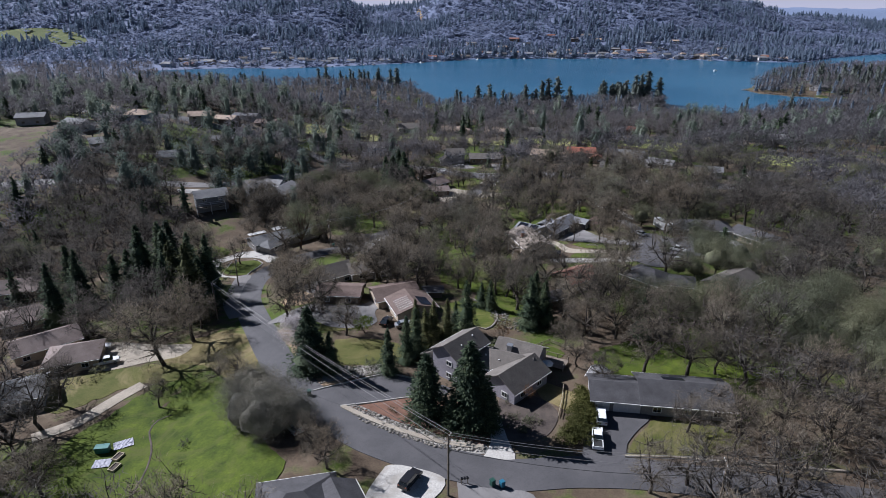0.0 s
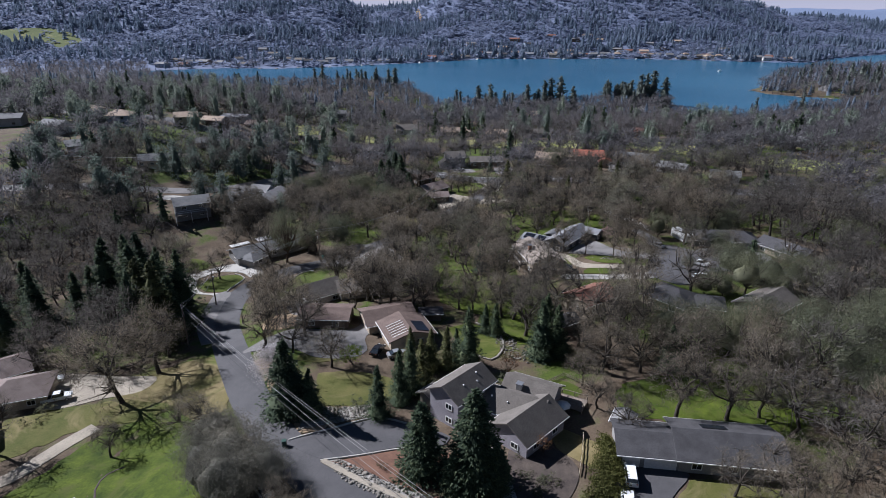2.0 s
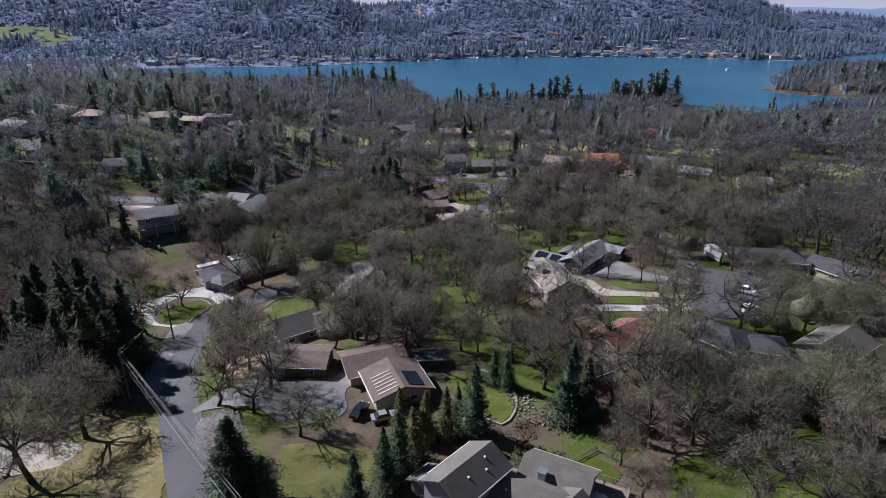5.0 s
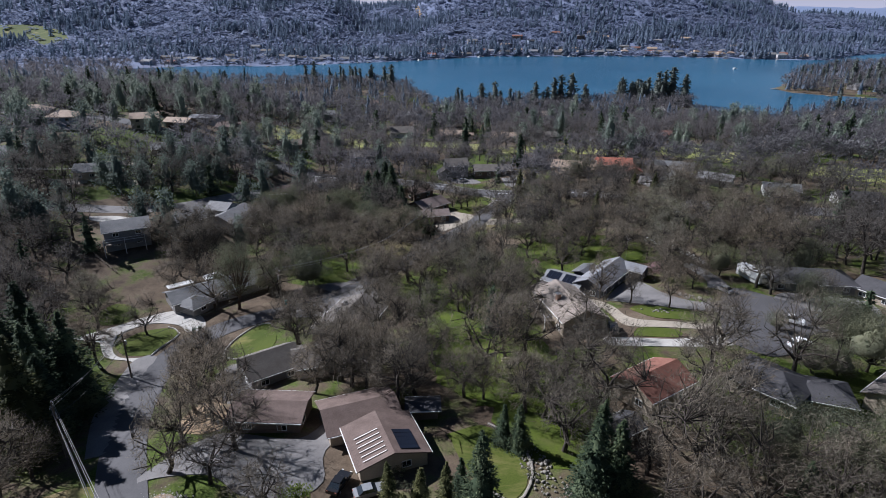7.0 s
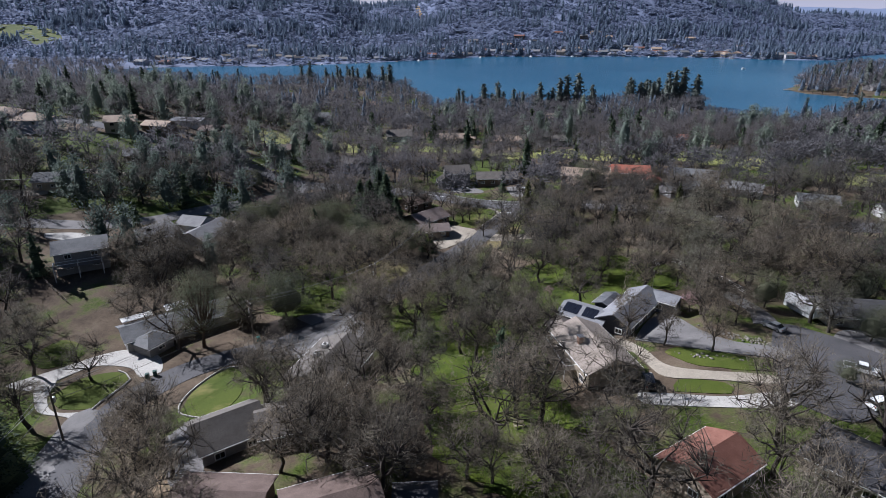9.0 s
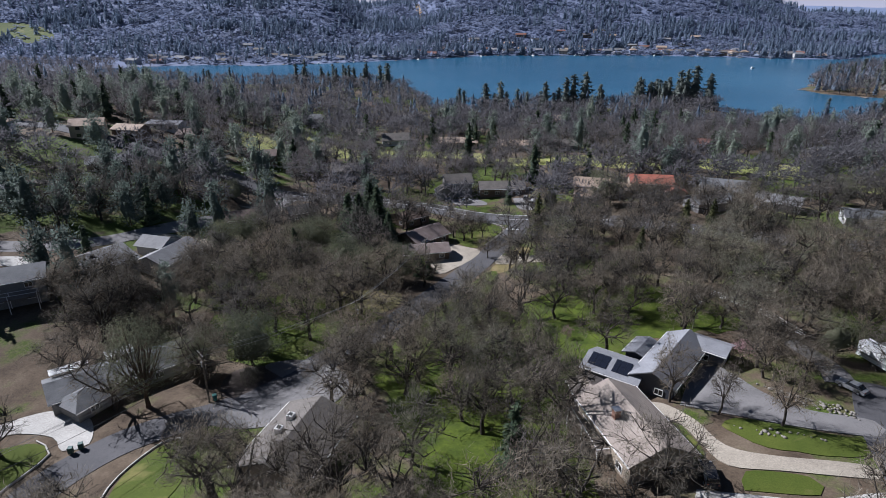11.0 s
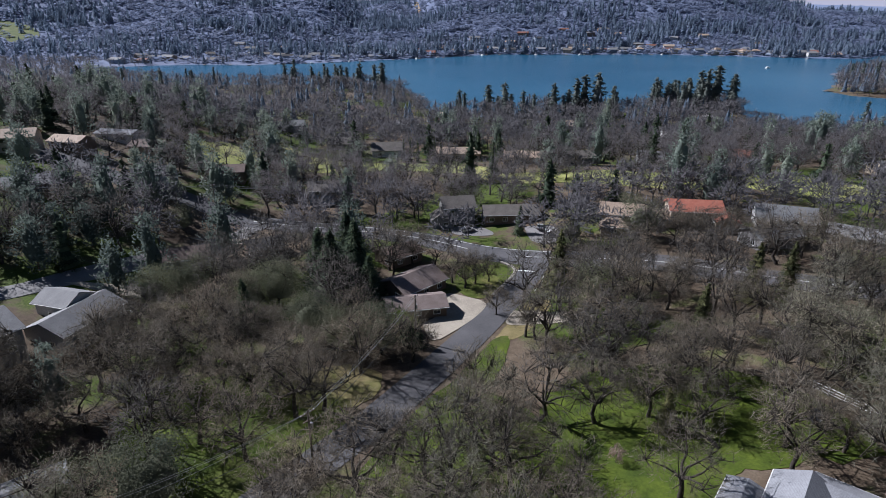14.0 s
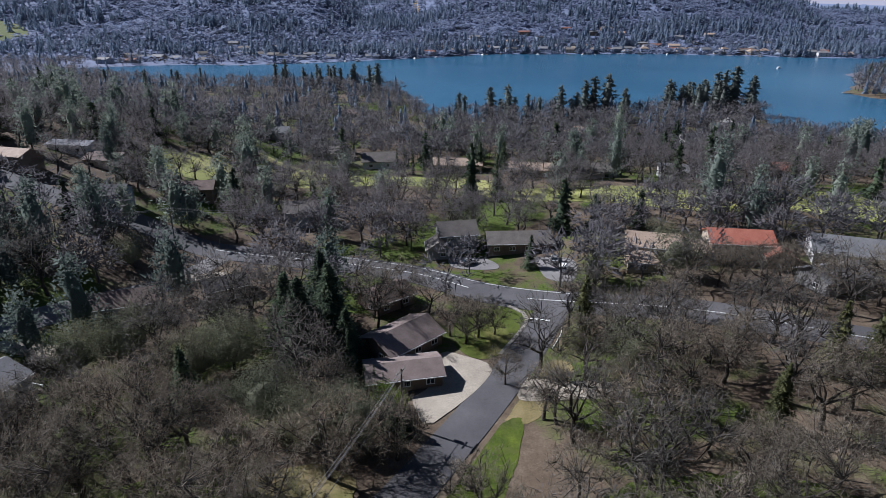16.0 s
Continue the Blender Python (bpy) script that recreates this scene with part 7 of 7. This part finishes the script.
def raised_bed(x, y, turn):
    root = thing("raised_bed", x, y, ground(x, y) + 0.07, "pale timber raised garden bed", "raised bed", "raised garden beds", turn=turn)
    for sx, sy, cx, cy in ((2.0, 0.12, 0, 0.6), (2.0, 0.12, 0, -0.6), (0.12, 1.08, 0.94, 0), (0.12, 1.08, -0.94, 0)):
        part("board", boxed(cx, cy, 0.2, sx, sy, 0.4), M["pale_wood"], root)
    part("soil", boxed(0, 0, 0.14, 1.76, 1.08, 0.24), M["dark_mulch"], root)


raised_bed(-59.6, 86.6, 75)
raised_bed(-58.8, 83.8, 75)
tarp = thing("ground_sheet", -61.6, 84.9, ground(-61.6, 84.9) + 0.1, "crumpled pale plastic sheet on grass", "ground sheet", turn=10)
bm = bmesh.new()
bmesh.ops.create_grid(bm, x_segments=12, y_segments=9, size=1.0)
for v in bm.verts:
    v.co = Vector((v.co.x * 1.5, v.co.y * 1.1, 0.12 + 0.12 * noise.noise(v.co * 4)))
part("sheet", bm, M["tarp"], tarp)
tarp = thing("ground_sheet", -60.4, 90.2, ground(-60.4, 90.2) + 0.1, "crumpled lilac-grey plastic sheet on grass", "ground sheet", turn=30)
bm = bmesh.new()
bmesh.ops.create_grid(bm, x_segments=12, y_segments=9, size=1.0)
for v in bm.verts:
    v.co = Vector((v.co.x * 1.7, v.co.y * 1.2, 0.12 + 0.14 * noise.noise(v.co * 4 + Vector((3, 1, 0)))))
part("sheet", bm, M["tarp"], tarp)
bin_ = thing("storage_box", -63.2, 88.2, ground(-63.2, 88.2) + 0.07, "teal metal storage box on grass", "storage box", turn=8)
part("body", box(bmesh.new(), 0, 0, 0.6, 2.4, 1.3, 1.1, None, 1, 0.05), M["teal_paint"], bin_)
part("lid", boxed(0, 0, 1.2, 2.5, 1.4, 0.12), M["teal_paint"], bin_)


def dish(x, y, h):
    root = thing("satellite_dish", x, y, ground(x, y), "white satellite dish on a tall pole", "satellite dish")
    s = Soup()
    s.tube([(0, 0, -0.3), (0, 0, h)], [0.05, 0.05], 8)
    part("mast", mesh_of("mast", *s.arrays(), M["metal"]), None, root)
    s = Soup()
    rings = [np.array([(math.cos(a) * r, 0.35 * r * r, math.sin(a) * r) for a in np.arange(16) * 0.3927]) for r in (0.05, 0.5, 0.95)]
    v = np.concatenate(rings)
    f = [q for k in range(2) for i in range(16) for q in ((k * 16 + i, k * 16 + (i + 1) % 16, k * 16 + 16 + (i + 1) % 16), (k * 16 + i, k * 16 + 16 + (i + 1) % 16, k * 16 + 16 + i))]
    m = np.array((pose(0, 0, h, 35, 0, 180)))
    s.add(v @ m[:3, :3].T + m[:3, 3], f)
    part("reflector", mesh_of("reflector", *s.arrays(), M["trim"]), None, root)
    part("feed_arm", boxed(0, -0.5, h + 0.35, 0.05, 0.9, 0.05), M["metal"], root)


dish(51.5, 216, 7.5)


def bench(x, y, turn):
    root = thing("garden_bench", x, y, ground(x, y) + 0.07, "pale wooden slatted garden bench", "bench", turn=turn)
    for k in range(4):
        part("seat_slat", boxed(0, -0.2 + k * 0.14, 0.45, 1.7, 0.11, 0.05), M["pale_wood"], root)
    for k in range(3):
        part("back_slat", boxed(0, 0.32, 0.62 + k * 0.16, 1.7, 0.05, 0.12), M["pale_wood"], root)
    for sx in (-0.75, 0.75):
        for sy in (-0.2, 0.3):
            part("leg", boxed(sx, sy, 0.22, 0.09, 0.09, 0.46), M["pale_wood"], root)


bench(12.9, 163, 12)
bench(12.2, 194.6, 80)


def garden_umbrella(x, y):
    root = thing("garden_umbrella", x, y, ground(x, y), "white canvas patio umbrella", "umbrella")
    s = Soup()
    s.tube([(0, 0, 0), (0, 0, 2.4)], [0.03, 0.03], 6)
    part("pole", mesh_of("pole", *s.arrays(), M["metal"]), None, root)
    v = [(0, 0, 2.6)] + [(1.5 * math.cos(i * 0.785), 1.5 * math.sin(i * 0.785), 2.1) for i in range(8)] + [(0, 0, 2.5)] + [(1.48 * math.cos(i * 0.785), 1.48 * math.sin(i * 0.785), 2.02) for i in range(8)]
    f = [(0, 1 + i, 1 + (i + 1) % 8) for i in range(8)] + [(9, 10 + (i + 1) % 8, 10 + i) for i in range(8)] + [q for i in range(8) for q in ((1 + i, 10 + i, 10 + (i + 1) % 8), (1 + i, 10 + (i + 1) % 8, 1 + (i + 1) % 8))]
    part("canopy", mesh_of("canopy", v, f, M["canvas"]), None, root)


garden_umbrella(21.6, 106)
house("shed", "small grey garden shed with pent roof", [(31.5, 102.4, 60, 3.4, 2.8, 2.0, 2.6, "gable")], "wall_grey", "roof_pale", windows=False, category="shed")
house("shed", "small tan garden shed beside house", [(-1.8, 110.5, 47, 3.6, 3.0, 2.1, 2.8, "gable")], "wall_tan", "roof_brown", windows=False, category="shed")
house("shed", "small striped shed under oaks", [(28.5, 139.5, 30, 5, 4, 2.4, 3.4, "gable")], "wall_brown", "roof_dark", windows=False, category="shed")
house("shed", "open-fronted dark timber shelter", [(-2.8, 146.5, 3, 5.0, 3.0, 2.2, 2.6, "gable")], "wall_brown", "roof_dark", windows=False, category="shed")

hedge_spots = [(22.3 + 0.45 * (k % 3) * 2 + 0.3 * k * 0.62 + place.uniform(-0.4, 0.4), 83 + 0.62 * k) for k in range(22)]
HEDGE = leafy_tree(2.6, 1.7, 40, 20, 0.22, 0.04, stems=2)
hedge = thing("hedge", 25, 89, ground(25, 89), "loose olive-green hedge beside driveway", "hedge")
v, f = planted([HEDGE[1]], [(x - 25, y - 89, ground(x, y) - ground(25, 89), x, place.uniform(0.7, 1.1), 1.0, 0) for x, y in hedge_spots])
part("foliage", mesh_of("foliage", v, f, M["hedge"]), None, hedge)
v, f = planted([HEDGE[0]], [(x - 25, y - 89, ground(x, y) - ground(25, 89), x, 0.8, 0.8, 0) for x, y in hedge_spots])
part("stems", mesh_of("stems", v, f, M["bark"]), None, hedge)


def fence(pts, h, mat, label, gap=2.4):
    x0, y0 = pts[0]
    root = thing("fence", x0, y0, ground(x0, y0), label, "fence")
    for (ax, ay), (bx, by) in zip(pts, pts[1:]):
        n = max(1, round(math.hypot(bx - ax, by - ay) / gap))
        ang = math.degrees(math.atan2(by - ay, bx - ax))
        for i in range(n):
            px, py = ax + (bx - ax) * (i + 0.5) / n, ay + (by - ay) * (i + 0.5) / n
            m = pose(px - x0, py - y0, ground(px, py) - ground(x0, y0), 0, 0, ang)
            w = math.hypot(bx - ax, by - ay) / n
            part("post", boxed(-w / 2, 0, h / 2 - 0.2, 0.12, 0.12, h + 0.4, m), M[mat], root)
            for zz in (0.35, 0.75) if h < 1.3 else (0.3, 0.8, 1.3):
                part("rail", boxed(0, 0.05, zz * h / (1.0 if h < 1.3 else 1.6), w, 0.05, 0.16, m), M[mat], root)


fence([(24, 99.5), (22.8, 95), (21.2, 90)], 1.0, "pale_wood", "low pale wooden garden fence")
fence([(20.5, 116), (24.5, 119), (28.5, 115)], 1.0, "wood", "weathered wooden yard fence")
fence([(62, 232), (66, 226), (70, 219), (72, 212)], 1.5, "trim", "white post and rail fence")
fence([(-80, 236), (-74, 226), (-68, 216)], 1.2, "wood", "weathered wooden yard fence")
fence([(-108, 232), (-100, 222), (-90, 214)], 1.2, "wood", "weathered wooden yard fence")


def deck(x, y, turn, sx, sy, h, label, rail="trim"):
    root = thing("deck", x, y, ground(x, y), label, "deck", turn=turn)
    n = int(sy / 0.3)
    for k in range(n):
        part("board", boxed(0, -sy / 2 + (k + 0.5) * sy / n, h, sx, sy / n - 0.03, 0.08), M["wood"], root)
    for ax in (-1, 0, 1):
        for ay in (-1, 1):
            part("post", boxed(ax * (sx / 2 - 0.1), ay * (sy / 2 - 0.1), h / 2 - 0.4 + 0.5, 0.14, 0.14, h + 1.8), M[rail], root)
    for ay in (-1, 1):
        part("rail", boxed(0, ay * (sy / 2 - 0.1), h + 1.0, sx, 0.1, 0.1), M[rail], root)
    for ax in (-1, 1):
        part("rail", boxed(ax * (sx / 2 - 0.1), 0, h + 1.0, 0.1, sy, 0.1), M[rail], root)


deck(22.8, 182, 100, 11, 2.6, 2.6, "weathered deck with pale railing")
deck(-66.3, 255.5, 74, 15, 2.2, 2.4, "long white-railed deck on slope")
deck(-92.5, 225.2, 28, 11, 2.4, 3.0, "tall white-railed deck on slope")
deck(24, 109, -28, 5, 4, 0.6, "low wooden patio deck", "wood")


def dock(x, y, turn, L, roofed=False):
    root = thing("dock", x, y, LAKE_Z, "wooden lake dock" + (" with flat boathouse roof" if roofed else " on short piles"), "dock", "docks", turn=turn)
    for k in range(int(L / 1.5)):
        part("plank", boxed(k * 1.5 + 0.75, 0, 0.55, 1.45, 3.0, 0.15), M["wood"], root)
    for k in range(0, int(L / 1.5), 2):
        for s in (-1, 1):
            part("pile", boxed(k * 1.5 + 0.7, s * 1.4, -0.6, 0.25, 0.25, 2.6), M["pole_wood"], root)
    if roofed:
        for sx in (1, L - 1):
            for s in (-1, 1):
                part("post", boxed(sx, s * 2.2, 1.6, 0.2, 0.2, 3.6), M["trim"], root)
        part("roof", boxed(L / 2, 0, 3.5, L + 1, 5.6, 0.25), M["metal"], root)


dock(-24, 628, 5, 11, True)
dock(352, 692, 170, 12)
dock(205, 575, -10, 9)
dock(365, 640, -80, 8)
dock(388, 628, -80, 8)
for i in range(26):
    x = -330 + 36 * i
    shore = np.interp(x, [-480, -349, -255, -173, -98, -45, 84, 238, 359, 447, 560, 640], [925, 990, 985, 1023, 1070, 1109, 1209, 1206, 1209, 1179, 1125, 1100])
    dock(x + far_rng.uniform(-8, 8), shore + 1, -90 + far_rng.uniform(-15, 15), far_rng.choice([9, 12, 14]), far_rng.random() < 0.3)


def boat(x, y, turn, label):
    root = thing("motor_boat", x, y, LAKE_Z, label, "boat", turn=turn)
    part("hull", prism(bmesh.new(), [(-3, -0.1), (2.2, -0.1), (3.4, 0.8), (-3, 0.8)], 2.3), M["trim"], root)
    part("cabin", boxed(-0.3, 0, 1.2, 2.6, 1.7, 0.9, None, 0.8), M["trim"], root)
    part("canopy", boxed(-0.5, 0, 2.0, 3.4, 2.2, 0.12), M["canvas"], root)


boat(415, 938, 20, "white motor boat on open water")
for i in range(9):
    x = -200 + 70 * i + far_rng.uniform(-20, 20)
    shore = np.interp(x, [-480, -349, -255, -173, -98, -45, 84, 238, 359, 447], [925, 990, 985, 1023, 1070, 1109, 1209, 1206, 1209, 1179])
    boat(x, shore - 9, far_rng.uniform(0, 180), "white motor boat beside far docks")

# loose river rocks, and the stone edging of lawns and drives
rock = bmesh.new()
bmesh.ops.create_icosphere(rock, subdivisions=1, radius=0.5)
for v in rock.verts:
    v.co *= 1 + 0.35 * noise.noise(v.co * 3)
    v.co.z *= 0.6
rv = np.array([v.co[:] for v in rock.verts])
rf = np.array([[v.index for v in f.verts] for f in rock.faces])
rock.free()
spots = []
for poly, n in (([(-19, 93.2), (-14.8, 89), (-8.4, 85), (-0.4, 81.5), (7, 80.2), (7.3, 82.5), (0.6, 84.4), (-8.7, 89), (-16.5, 94)], 700), ([(-25, 101.5), (-16, 104.5), (-10.5, 106), (-12, 109), (-18.5, 108), (-24, 108)], 600),
                ([(13, 128), (18, 124), (19, 127), (15, 138), (11, 140)], 160), ([(-22, 191), (-17, 196), (-15, 203), (-13, 200), (-17, 192)], 160), ([(44, 184), (56, 180), (57, 178), (45, 181)], 24), ([(54, 196), (58, 188), (64, 184), (65, 187), (59, 191)], 110)):
    xs, ys = [p[0] for p in poly], [p[1] for p in poly]
    while n:
        x, y = place.uniform(min(xs), max(xs)), place.uniform(min(ys), max(ys))
        if polygon_distance(x, y, poly) > 0:
            s = place.uniform(0.2, 0.6) * (1.6 if place.random() < 0.1 else 1)
            spots.append((x, y, ground(x, y) + 0.12, place.uniform(0, 6), s, s, 0))
            n -= 1
stuff("river_rocks", [(rv, rf)], spots, M["stone"], "pale rounded river rocks in garden beds", "rocks")


def edging(pts, mat, label, w=0.25):
    ribbon("edging", pts, w, M[mat], label, "edging", lift=0.26, avoid=False)


edging([(-26, 98.9), (-19.3, 101.8), (-14.3, 104.2), (-10.8, 105), (-6.2, 103.2)], "concrete", "pale kerb along the driveway")
edging([(-19.6, 93.6), (-13.6, 94.8), (-6, 96.6), (-1, 96.2)], "concrete", "pale kerb along the driveway")
edging([(-19.2, 93.6), (-14.9, 90.6), (-8.6, 86.8), (-0.4, 83.2), (7, 81.8)], "tan_concrete", "tan strip along rock bed", 1.0)
edging([(30.6, 79.6), (40, 79.2), (52, 77.4), (66, 76)], "tan_concrete", "low pale wall along the road", 0.4)
edging([(8, 143.5), (12.5, 138.5), (13.6, 131.5), (10.3, 125.6), (5, 130.5)], "stone", "curved pale stone lawn edge", 0.4)
edging([(-39.7, 170.4), (-46.8, 174.4), (-47.6, 181), (-44, 188.4), (-40.5, 188.6)], "concrete", "pale curved lawn edging")
edging([(-64.3, 177.2), (-64, 179.5), (-62, 187), (-66, 190)], "concrete", "pale curved lawn edging")
edging([(13.9, 278.2), (20.8, 291.4), (17.5, 298)], "stone", "pale stone edge of corner lawn", 0.8)
